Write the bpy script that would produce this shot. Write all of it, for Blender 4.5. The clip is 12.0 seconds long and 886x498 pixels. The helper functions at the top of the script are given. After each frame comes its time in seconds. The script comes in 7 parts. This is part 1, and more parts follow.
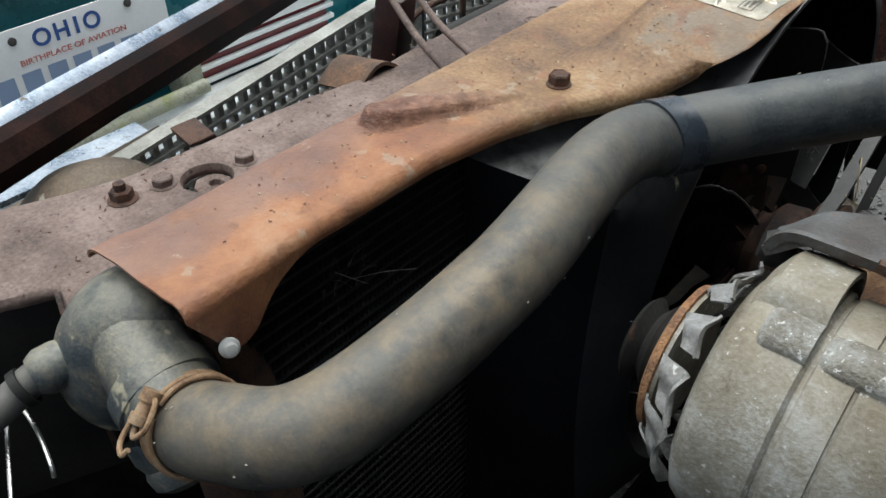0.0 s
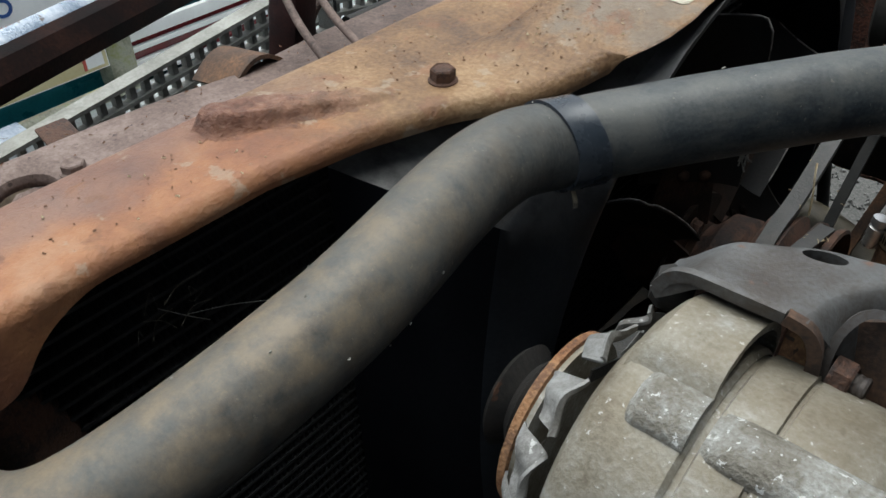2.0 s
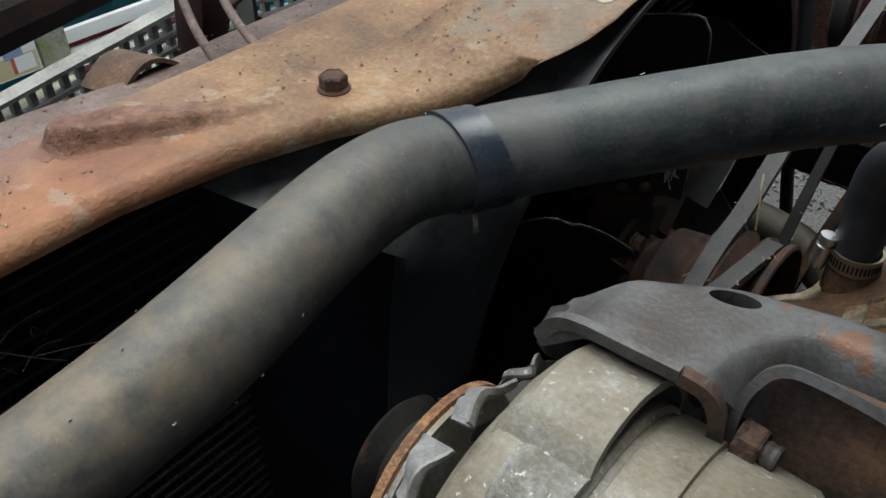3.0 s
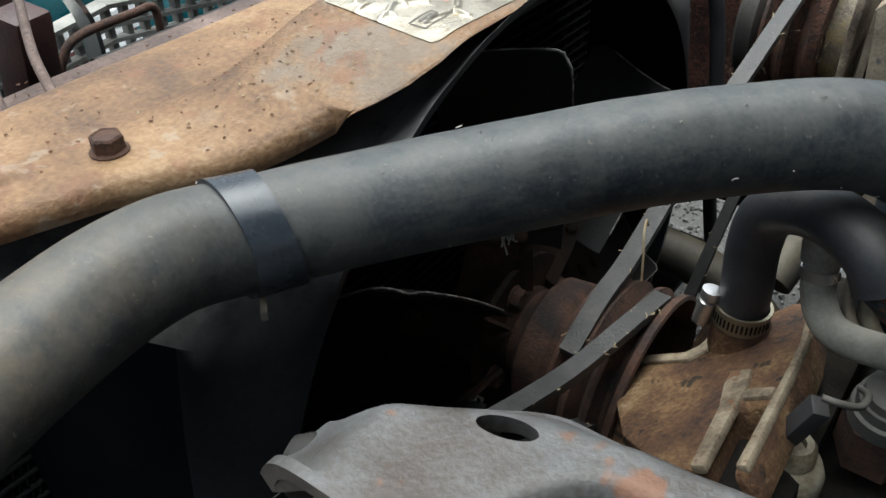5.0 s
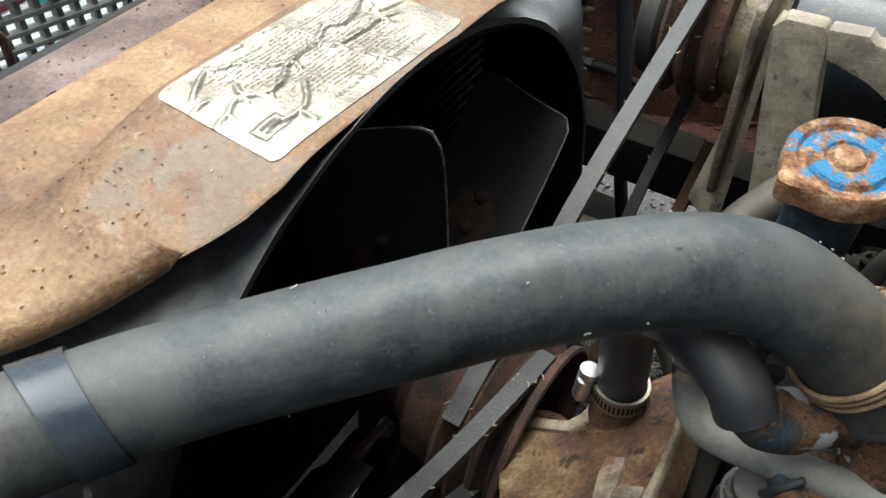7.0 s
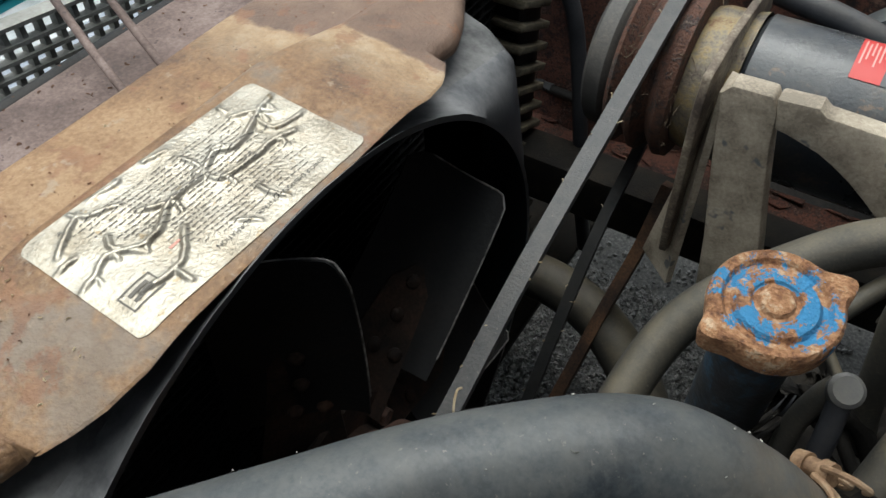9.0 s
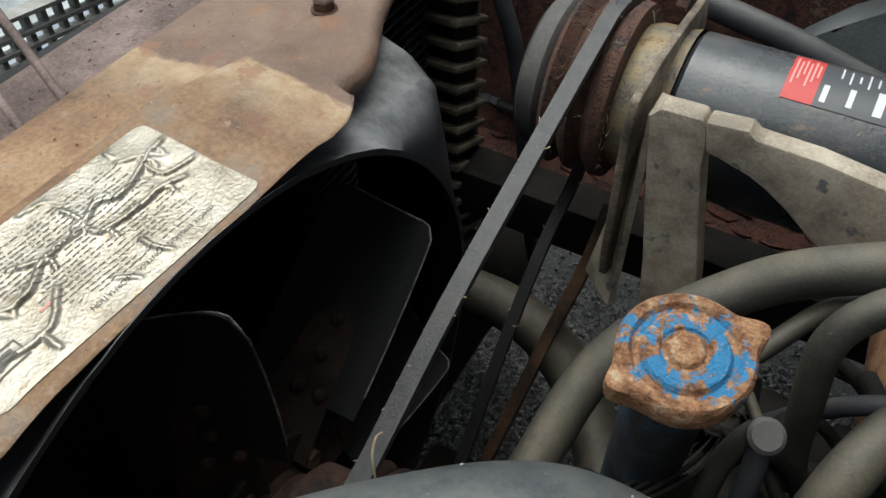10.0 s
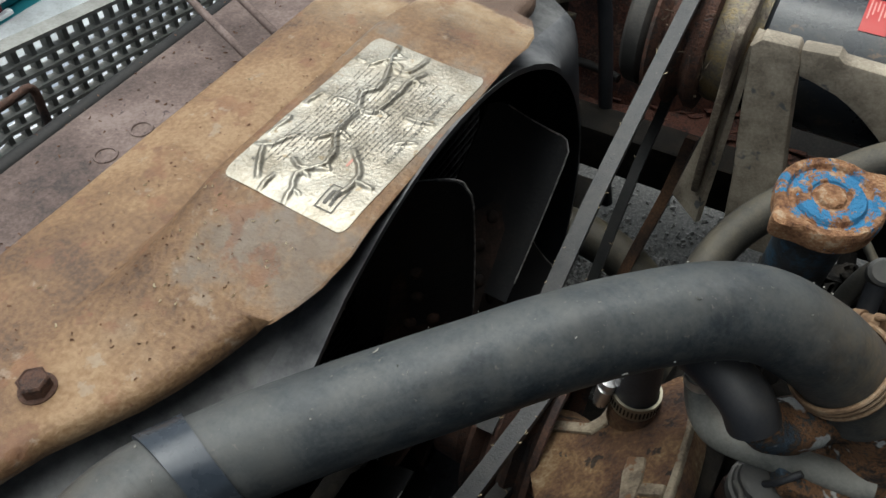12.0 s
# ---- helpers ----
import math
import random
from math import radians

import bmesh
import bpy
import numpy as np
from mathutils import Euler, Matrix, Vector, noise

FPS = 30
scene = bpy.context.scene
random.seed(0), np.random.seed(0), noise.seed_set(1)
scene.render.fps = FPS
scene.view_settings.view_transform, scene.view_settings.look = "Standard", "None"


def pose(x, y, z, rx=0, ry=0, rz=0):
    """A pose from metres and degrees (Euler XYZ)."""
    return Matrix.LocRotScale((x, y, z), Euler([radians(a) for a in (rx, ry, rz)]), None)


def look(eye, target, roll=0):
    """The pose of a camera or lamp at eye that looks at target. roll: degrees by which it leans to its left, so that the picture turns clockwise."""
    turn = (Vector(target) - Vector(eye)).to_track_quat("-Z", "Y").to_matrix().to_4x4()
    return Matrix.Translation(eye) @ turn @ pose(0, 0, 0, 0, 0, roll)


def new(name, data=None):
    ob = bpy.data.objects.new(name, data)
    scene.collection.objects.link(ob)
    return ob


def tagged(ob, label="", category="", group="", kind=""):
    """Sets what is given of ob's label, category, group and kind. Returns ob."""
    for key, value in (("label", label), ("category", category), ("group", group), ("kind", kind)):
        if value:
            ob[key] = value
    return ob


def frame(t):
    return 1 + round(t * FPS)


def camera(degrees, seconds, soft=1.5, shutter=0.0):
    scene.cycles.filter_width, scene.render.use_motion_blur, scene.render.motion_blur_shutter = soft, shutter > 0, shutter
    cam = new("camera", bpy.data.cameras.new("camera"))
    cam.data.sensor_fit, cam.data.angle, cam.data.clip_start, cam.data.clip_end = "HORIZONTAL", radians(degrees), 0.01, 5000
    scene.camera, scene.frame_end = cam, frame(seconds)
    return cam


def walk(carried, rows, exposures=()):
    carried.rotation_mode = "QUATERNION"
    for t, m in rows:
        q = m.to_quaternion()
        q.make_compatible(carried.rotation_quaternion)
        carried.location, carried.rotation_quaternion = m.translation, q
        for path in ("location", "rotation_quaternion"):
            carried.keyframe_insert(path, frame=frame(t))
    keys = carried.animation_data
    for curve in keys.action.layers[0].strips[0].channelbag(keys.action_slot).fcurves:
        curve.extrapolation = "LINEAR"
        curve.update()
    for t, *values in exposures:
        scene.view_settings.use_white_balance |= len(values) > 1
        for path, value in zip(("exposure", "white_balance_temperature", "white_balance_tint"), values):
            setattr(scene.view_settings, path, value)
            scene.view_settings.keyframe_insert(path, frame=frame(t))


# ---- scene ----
cam = camera(56.6, 12.0)
PATH = [
    (0, (0.091, 0.086, 1.148), (-0.958, 1.268, -0.078), -1.5),
    (0.5, (0.084, 0.107, 1.144), (-0.969, 1.28, -0.087), -1.7),
    (1, (0.091, 0.143, 1.135), (-0.961, 1.312, -0.102), -1.7),
    (1.5, (0.092, 0.171, 1.122), (-0.955, 1.34, -0.118), -1.7),
    (2, (0.099, 0.204, 1.107), (-0.948, 1.373, -0.133), -1.7),
    (2.5, (0.098, 0.231, 1.097), (-0.949, 1.4, -0.143), -1.8),
    (3, (0.104, 0.274, 1.086), (-0.916, 1.464, -0.157), -1.3),
    (3.2, (0.102, 0.284, 1.086), (-0.918, 1.477, -0.154), -1.4),
    (4.8, (0.124, 0.362, 1.07), (-0.863, 1.609, -0.143), -1.5),
    (5, (0.123, 0.374, 1.069), (-0.858, 1.629, -0.141), -1.6),
    (5.5, (0.121, 0.397, 1.079), (-0.83, 1.677, -0.129), -1.1),
    (6, (0.12, 0.42, 1.089), (-0.787, 1.725, -0.126), -0.4),
    (6.5, (0.113, 0.448, 1.123), (-0.737, 1.756, -0.128), 0.4),
    (6.7, (0.111, 0.457, 1.129), (-0.692, 1.709, -0.208), 0.5),
    (8.3, (0.094, 0.537, 1.161), (-0.65, 1.672, -0.308), -1.2),
    (8.5, (0.095, 0.544, 1.164), (-0.657, 1.7, -0.284), -1.1),
    (9, (0.099, 0.568, 1.174), (-0.631, 1.723, -0.287), -0.9),
    (9.5, (0.104, 0.585, 1.176), (-0.613, 1.751, -0.282), -0.9),
    (10, (0.116, 0.613, 1.174), (-0.572, 1.796, -0.285), -0.8),
    (10.5, (0.119, 0.632, 1.171), (-0.531, 1.841, -0.282), -0.6),
    (11, (0.113, 0.592, 1.187), (-0.531, 1.798, -0.272), -0.9),
    (11.5, (0.085, 0.499, 1.206), (-0.58, 1.681, -0.264), -1.1),
    (12, (0.074, 0.447, 1.209), (-0.591, 1.625, -0.264), -0.6),
]
EXPOSURES = [(t, e, 6050, 4) for t, e in ((0, 0.45), (1.5, 0.35), (3.2, 0.28), (5.0, 0.72), (5.5, 0.95), (6.5, 1.08), (8.5, 0.58), (9.5, 0.26), (11, 0.26), (12, 0.12))]
walk(cam, [(t, look(eye, target, roll)) for t, eye, target, roll in PATH], EXPOSURES)

# ---- daylight: bright overcast sky, no hard shadow ----
world = bpy.data.worlds.new("overcast_sky")
scene.world = world
world.use_nodes = True
wn = world.node_tree
sky = wn.nodes.new("ShaderNodeTexSky")
sky.sky_type = "NISHITA"
sky.sun_disc = False
sky.sun_elevation = radians(70)
sky.sun_rotation = radians(-30)
sky.air_density = 1.0
sky.dust_density = 5.0
sky.ozone_density = 0.4
grey = wn.nodes.new("ShaderNodeRGBToBW")
cloud = wn.nodes.new("ShaderNodeMix")
cloud.data_type = "RGBA"
cloud.inputs[0].default_value = 0.65
wn.links.new(sky.outputs[0], grey.inputs[0])
wn.links.new(sky.outputs[0], cloud.inputs[6])
wn.links.new(grey.outputs[0], cloud.inputs[7])
wn.links.new(cloud.outputs[2], wn.nodes["Background"].inputs[0])
wn.nodes["Background"].inputs[1].default_value = 0.135
sun_data = bpy.data.lights.new("sun", "SUN")
sun_data.energy = 2.8
sun_data.angle = radians(72)
sun_data.color = (1.0, 0.97, 0.92)
sun = new("sun", sun_data)
sun.matrix_world = look((-1.0, 0.5, 5.0), (0, 0.7, 0.8))


# ---- materials ----
def material(name, colours, scale=18.0, rough=0.75, metal=0.0, bump=0.25, fine=260.0, dust=None, dust_amount=0.0,
             spread=0.5, dust_from=0.0, spots=None, spot_scale=70.0, spot_cut=0.64, stretch=(1, 1, 1), gloss=0.5, bump_size=0.0015):
    """Colours mixed by a broad noise, broken up by a fine one; spots are specks of another colour; dust lies on upward
    faces, on the shroud with painted light in it.
    """
    m = bpy.data.materials.new(name)
    m.use_nodes = True
    nt = m.node_tree
    n, ln = nt.nodes, nt.links
    bsdf = n["Principled BSDF"]
    tc = n.new("ShaderNodeTexCoord")
    mp = n.new("ShaderNodeMapping")
    mp.inputs["Scale"].default_value = stretch
    ln.new(tc.outputs["Object"], mp.inputs[0])

    def noise_tex(s, detail=6.0, roughness=0.6):
        t = n.new("ShaderNodeTexNoise")
        t.inputs["Scale"].default_value = s
        t.inputs["Detail"].default_value = detail
        t.inputs["Roughness"].default_value = roughness
        ln.new(mp.outputs[0], t.inputs["Vector"])
        return t

    broad = noise_tex(scale, 5.0)
    small = noise_tex(fine, 4.0)
    mixer = n.new("ShaderNodeMath")
    mixer.operation = "MULTIPLY_ADD"
    ln.new(small.outputs["Fac"], mixer.inputs[0])
    mixer.inputs[1].default_value = 0.45
    sub = n.new("ShaderNodeMath")
    sub.operation = "SUBTRACT"
    ln.new(broad.outputs["Fac"], sub.inputs[0])
    sub.inputs[1].default_value = 0.225
    ln.new(sub.outputs[0], mixer.inputs[2])
    ramp = n.new("ShaderNodeValToRGB")
    lo, hi = 0.5 - spread * 0.38, 0.5 + spread * 0.38
    els = ramp.color_ramp.elements
    els[0].position, els[-1].position = lo, hi
    for i, c in enumerate(colours):
        p = lo + (hi - lo) * i / max(1, len(colours) - 1)
        e = els[0] if i == 0 else (els[-1] if i == len(colours) - 1 else els.new(p))
        e.position = p
        e.color = (*c, 1)
    ln.new(mixer.outputs[0], ramp.inputs[0])
    out = ramp.outputs[0]

    def over(base, colour, fac):
        mx = n.new("ShaderNodeMix")
        mx.data_type = "RGBA"
        ln.new(fac, mx.inputs[0])
        ln.new(base, mx.inputs[6])
        mx.inputs[7].default_value = (*colour, 1)
        return mx.outputs[2]

    def step(value, a, b, top=1.0):
        mr = n.new("ShaderNodeMapRange")
        mr.interpolation_type = "SMOOTHSTEP"
        mr.inputs[1].default_value, mr.inputs[2].default_value = a, b
        mr.inputs[3].default_value, mr.inputs[4].default_value = 0.0, top
        ln.new(value, mr.inputs[0])
        return mr.outputs[0]

    if spots:
        out = over(out, spots, step(noise_tex(spot_scale, 3.0, 0.65).outputs["Fac"], spot_cut, spot_cut + 0.05, 0.85))
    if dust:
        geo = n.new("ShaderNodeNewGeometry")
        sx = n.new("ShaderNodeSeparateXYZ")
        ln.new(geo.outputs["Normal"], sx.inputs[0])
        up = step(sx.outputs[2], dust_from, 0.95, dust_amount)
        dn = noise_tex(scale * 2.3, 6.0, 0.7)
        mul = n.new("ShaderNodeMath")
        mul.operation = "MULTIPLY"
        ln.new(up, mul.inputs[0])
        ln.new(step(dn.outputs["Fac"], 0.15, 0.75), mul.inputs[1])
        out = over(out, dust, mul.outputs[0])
    ln.new(out, bsdf.inputs["Base Color"])
    rr = n.new("ShaderNodeMapRange")
    rr.inputs[3].default_value, rr.inputs[4].default_value = max(0.05, rough - 0.15), min(1.0, rough + 0.12)
    ln.new(broad.outputs["Fac"], rr.inputs[0])
    ln.new(rr.outputs[0], bsdf.inputs["Roughness"])
    bsdf.inputs["Metallic"].default_value = metal
    bsdf.inputs["Specular IOR Level"].default_value = gloss
    if bump:
        bp = n.new("ShaderNodeBump")
        bp.inputs["Strength"].default_value = bump
        bp.inputs["Distance"].default_value = bump_size
        ln.new(small.outputs["Fac"], bp.inputs["Height"])
        ln.new(bp.outputs[0], bsdf.inputs["Normal"])
    return m


def plain(name, colour, rough=0.6, metal=0.0):
    m = bpy.data.materials.new(name)
    m.use_nodes = True
    b = m.node_tree.nodes["Principled BSDF"]
    b.inputs["Base Color"].default_value = (*colour, 1)
    b.inputs["Roughness"].default_value = rough
    b.inputs["Metallic"].default_value = metal
    return m


RUST_SHELF = material("purple_brown_rust", [(0.042, 0.029, 0.025), (0.092, 0.062, 0.051), (0.145, 0.102, 0.086), (0.21, 0.158, 0.138)], 16, 0.82, 0.0, 0.35, 380,
                      spots=(0.045, 0.03, 0.026), spot_scale=130, spot_cut=0.64)
RUST_DARK = material("dark_rust", [(0.014, 0.011, 0.010), (0.042, 0.024, 0.018), (0.095, 0.046, 0.028), (0.045, 0.03, 0.024)], 34, 0.85, 0.0, 0.6, 500, bump_size=0.003)
RUST_ORANGE = material("orange_rust", [(0.07, 0.038, 0.024), (0.19, 0.085, 0.036), (0.30, 0.16, 0.075), (0.15, 0.08, 0.045)], 45, 0.85, 0.0, 0.6, 520, bump_size=0.003)
RUBBER = material("dusty_black_rubber", [(0.048, 0.049, 0.049), (0.076, 0.076, 0.074), (0.10, 0.096, 0.086)], 16, 0.55, 0.0, 0.18, 600,
                  dust=(0.22, 0.195, 0.155), dust_amount=0.38, spots=(0.13, 0.12, 0.10), spot_scale=260, spot_cut=0.70)
RUBBER_TAN = material("tan_dusty_rubber", [(0.022, 0.022, 0.020), (0.042, 0.039, 0.032), (0.085, 0.073, 0.050)], 18, 0.6, 0.0, 0.2, 600,
                      dust=(0.19, 0.155, 0.095), dust_amount=0.5, dust_from=0.3, spots=(0.15, 0.135, 0.10), spot_scale=260, spot_cut=0.69)
RUBBER_CLEAN = material("black_rubber", [(0.018, 0.020, 0.024), (0.032, 0.034, 0.04), (0.045, 0.046, 0.05)], 30, 0.5, 0.0, 0.15, 500,
                        dust=(0.14, 0.12, 0.095), dust_amount=0.4)
BELT = material("worn_belt_rubber", [(0.016, 0.017, 0.018), (0.032, 0.033, 0.034), (0.06, 0.057, 0.052)], 40, 0.55, 0.0, 0.4, 500, dust=(0.11, 0.10, 0.085), dust_amount=0.3,
                spots=(0.14, 0.125, 0.10), spot_scale=300, spot_cut=0.66)
BLACK_PLASTIC = material("black_plastic", [(0.005, 0.0055, 0.006), (0.008, 0.009, 0.010), (0.014, 0.014, 0.014)], 14, 0.55, 0.0, 0.12, 300,
                         dust=(0.07, 0.065, 0.055), dust_amount=0.3, gloss=0.2)
DARK_METAL = material("black_painted_metal", [(0.008, 0.008, 0.009), (0.014, 0.0135, 0.013), (0.022, 0.02, 0.018)], 20, 0.6, 0.0, 0.3, 300, gloss=0.25,
                      dust=(0.07, 0.058, 0.045), dust_amount=0.12, spots=(0.06, 0.03, 0.018), spot_scale=90, spot_cut=0.68)
COMP_PAINT = material("chipped_black_paint", [(0.006, 0.010, 0.016), (0.011, 0.016, 0.023), (0.022, 0.026, 0.031), (0.085, 0.065, 0.045)], 22, 0.30, 0.0, 0.25, 300, gloss=0.55, spread=0.7,
                      dust=(0.21, 0.195, 0.165), dust_amount=0.3, dust_from=0.4, spots=(0.14, 0.085, 0.045), spot_scale=55, spot_cut=0.67)
ALUMINIUM = material("oxidised_aluminium", [(0.12, 0.10, 0.072), (0.20, 0.18, 0.14), (0.27, 0.255, 0.215), (0.40, 0.395, 0.37)], 26, 0.66, 0.25, 0.4, 420,
                     dust=(0.20, 0.165, 0.11), dust_amount=0.6, spots=(0.62, 0.62, 0.6), spot_scale=210, spot_cut=0.66)
GREY_STEEL = material("grey_stained_steel", [(0.05, 0.036, 0.028), (0.075, 0.07, 0.067), (0.105, 0.107, 0.11)], 14, 0.55, 0.2, 0.3, 420, gloss=0.35,
                      spots=(0.13, 0.06, 0.03), spot_scale=30, spot_cut=0.61)
TAN_BRACKET = material("dusty_tan_cast_iron", [(0.21, 0.175, 0.13), (0.38, 0.32, 0.24), (0.52, 0.455, 0.35)], 26, 0.8, 0.0, 0.5, 420,
                       spots=(0.11, 0.12, 0.13), spot_scale=30, spot_cut=0.63)
PUMP_RUST = material("rust_stained_casting", [(0.02, 0.013, 0.01), (0.055, 0.028, 0.017), (0.11, 0.055, 0.026), (0.20, 0.12, 0.055), (0.33, 0.25, 0.15)], 24, 0.85, 0.0, 0.7, 300, spread=0.7,
                     spots=(0.012, 0.010, 0.009), spot_scale=60, spot_cut=0.60, bump_size=0.003)
BRIGHT_STEEL = material("bright_clamp_steel", [(0.45, 0.44, 0.42), (0.62, 0.61, 0.6)], 60, 0.3, 0.9, 0.15, 600)
CHROME = material("pitted_chrome", [(0.74, 0.75, 0.77), (0.90, 0.905, 0.91)], 30, 0.22, 1.0, 0.06, 500)
# dulled chrome; its blue to white tones are reflected sky put into the colour
DULL_CHROME = material("sky_tinted_chrome", [(0.20, 0.25, 0.31), (0.40, 0.45, 0.51), (0.62, 0.65, 0.68)], 22, 0.3, 0.9, 0.15, 300, spots=(0.16, 0.13, 0.10), spot_scale=60, spot_cut=0.62)
TANK = material("stained_grey_tank_paint", [(0.018, 0.026, 0.032), (0.040, 0.050, 0.057), (0.085, 0.084, 0.072), (0.17, 0.15, 0.11)], 38, 0.5, 0.0, 0.4, 420,
                dust=(0.34, 0.31, 0.23), dust_amount=0.5, dust_from=0.35, spots=(0.30, 0.27, 0.19), spot_scale=40, spot_cut=0.60)
FIN = material("radiator_fin_black", [(0.010, 0.010, 0.011), (0.022, 0.022, 0.023), (0.035, 0.033, 0.03)], 60, 0.7, 0.2, 0.3, 500)
GRILLE = material("faded_grille_plastic", [(0.15, 0.145, 0.125), (0.23, 0.225, 0.20), (0.32, 0.315, 0.285)], 26, 0.6, 0.0, 0.2, 300)
BROWN_BEAM = material("dark_brown_hood_edge", [(0.004, 0.0026, 0.0024), (0.010, 0.0048, 0.004), (0.024, 0.010, 0.007)], 18, 0.7, 0.0, 0.2, 300, gloss=0.06)
FENDER_RUST = material("rusty_inner_fender", [(0.016, 0.011, 0.010), (0.060, 0.024, 0.017), (0.15, 0.058, 0.036), (0.035, 0.020, 0.016), (0.22, 0.12, 0.085)], 24, 0.85, 0.0, 0.8, 300, bump_size=0.004)
# greasy dirt, taken near black so the bay's deep shade is in the colour
SHADED_GRIME = material("shaded_engine_grime", [(0.004, 0.0036, 0.0032), (0.008, 0.007, 0.006), (0.022, 0.018, 0.013)], 40, 0.85, 0.0, 0.6, 400, dust=(0.05, 0.042, 0.03), dust_amount=0.12, gloss=0.2)
GRAVEL = material("grey_gravel", [(0.03, 0.03, 0.028), (0.08, 0.078, 0.072), (0.16, 0.155, 0.145)], 160, 0.85, 0.0, 0.3, 400)
STRAW = material("dry_plant_bits", [(0.30, 0.21, 0.11), (0.5, 0.42, 0.28)], 120, 0.9, 0.0, 0.0, 300)
WIRE_TAN = material("rusty_wire", [(0.13, 0.075, 0.04), (0.25, 0.155, 0.085), (0.32, 0.235, 0.15)], 80, 0.75, 0.2, 0.3, 600)
TEAL = material("weathered_teal_paint", [(0.012, 0.11, 0.13), (0.02, 0.16, 0.19), (0.03, 0.2, 0.23)], 12, 0.3, 0.0, 0.05, 200)
MOSSY = material("mossy_white_bumper", [(0.13, 0.135, 0.08), (0.32, 0.32, 0.25), (0.22, 0.24, 0.06)], 16, 0.6, 0.0, 0.2, 200)
RED_LENS = material("faded_red_lens", [(0.10, 0.008, 0.012), (0.17, 0.014, 0.018)], 14, 0.25, 0.0, 0.0, 200)
PAPER = material("yellowed_foil_label", [(0.21, 0.18, 0.13), (0.35, 0.315, 0.25), (0.43, 0.40, 0.335)], 34, 0.36, 0.75, 0.5, 500, spots=(0.25, 0.19, 0.11), spot_scale=120, spot_cut=0.63, bump_size=0.0010)
# the pale tops are dust plus skylight painted into the upward faces
SHROUD = material("dusty_lit_top_shroud", [(0.003, 0.0035, 0.005), (0.0045, 0.005, 0.007), (0.008, 0.009, 0.011)], 11, 0.55, 0.0, 0.08, 300,
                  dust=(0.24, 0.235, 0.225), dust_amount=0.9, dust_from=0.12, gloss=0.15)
TAPE = material("glossy_navy_tape", [(0.018, 0.024, 0.032), (0.03, 0.037, 0.047), (0.05, 0.057, 0.067)], 40, 0.30, 0.0, 0.06, 300)
SPIDER = material("black_rusty_spider", [(0.008, 0.0065, 0.0055), (0.022, 0.014, 0.010), (0.05, 0.027, 0.018)], 30, 0.8, 0.0, 0.4, 400, gloss=0.2)
BLADE = material("black_fan_blade", [(0.004, 0.004, 0.0045), (0.007, 0.007, 0.007), (0.012, 0.010, 0.009)], 20, 0.6, 0.0, 0.25, 300, gloss=0.2)
GREY_HOSE = material("weathered_grey_hose", [(0.13, 0.13, 0.115), (0.22, 0.215, 0.19), (0.31, 0.30, 0.26)], 30, 0.65, 0.0, 0.2, 500,
                     dust=(0.24, 0.22, 0.18), dust_amount=0.5, spots=(0.3, 0.29, 0.26), spot_scale=300, spot_cut=0.69)
DARK_RED = material("dark_red_painted_steel", [(0.014, 0.008, 0.008), (0.035, 0.011, 0.010), (0.06, 0.022, 0.018)], 24, 0.5, 0.0, 0.3, 300)
# lighter copy of the shroud colour: light on the lip is painted in
SHROUD_RING = material("lit_shroud_ring", [(0.007, 0.009, 0.012), (0.014, 0.017, 0.021), (0.026, 0.028, 0.032)], 14, 0.45, 0.0, 0.1, 300,
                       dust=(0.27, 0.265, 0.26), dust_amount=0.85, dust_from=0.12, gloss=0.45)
CLUTCH_RUST = material("flaking_clutch_rust", [(0.012, 0.010, 0.010), (0.042, 0.021, 0.015), (0.115, 0.050, 0.029), (0.03, 0.024, 0.022), (0.21, 0.15, 0.11)], 46, 0.8, 0.0, 0.8, 420, spread=0.7, bump_size=0.004)
CLUTCH_DUST = material("dusty_clutch_steel", [(0.045, 0.043, 0.040), (0.075, 0.070, 0.063), (0.115, 0.102, 0.086)], 22, 0.7, 0.1, 0.25, 400)
WHEELHOUSE = material("dusty_blue_black_paint", [(0.10, 0.115, 0.122), (0.18, 0.195, 0.20), (0.28, 0.285, 0.27)], 12, 0.5, 0.0, 0.15, 300,
                      dust=(0.20, 0.195, 0.175), dust_amount=0.5, dust_from=0.2)
WORN_EDGE = material("worn_pale_steel_edge", [(0.03, 0.027, 0.024), (0.14, 0.13, 0.12), (0.30, 0.28, 0.26)], 120, 0.6, 0.3, 0.2, 400)
INK = plain("faded_black_ink", (0.10, 0.088, 0.07), 0.6)
INK_DARK = plain("black_heading_ink", (0.035, 0.032, 0.028), 0.6)
INK_RED = plain("faded_red_ink", (0.5, 0.10, 0.07), 0.7)
INK_STAMP = plain("pale_red_ink", (0.5, 0.25, 0.19), 0.7)
PLATE_WHITE = material("plate_white", [(0.78, 0.79, 0.78), (0.86, 0.87, 0.86)], 20, 0.5, 0.0, 0.0, 200)
PLATE_BLUE = plain("plate_blue", (0.03, 0.09, 0.3), 0.5)
PLATE_PALE = plain("plate_pale_blue", (0.25, 0.33, 0.48), 0.5)
PLATE_YELLOW = material("plate_yellow_fade", [(0.55, 0.48, 0.25), (0.62, 0.56, 0.33)], 20, 0.5, 0.0, 0.0, 200)
LABEL_RED = plain("label_red", (0.50, 0.035, 0.028), 0.45)
LABEL_BLACK = plain("label_black", (0.05, 0.052, 0.055), 0.4)
LABEL_SILVER = plain("label_silver", (0.6, 0.6, 0.58), 0.4)


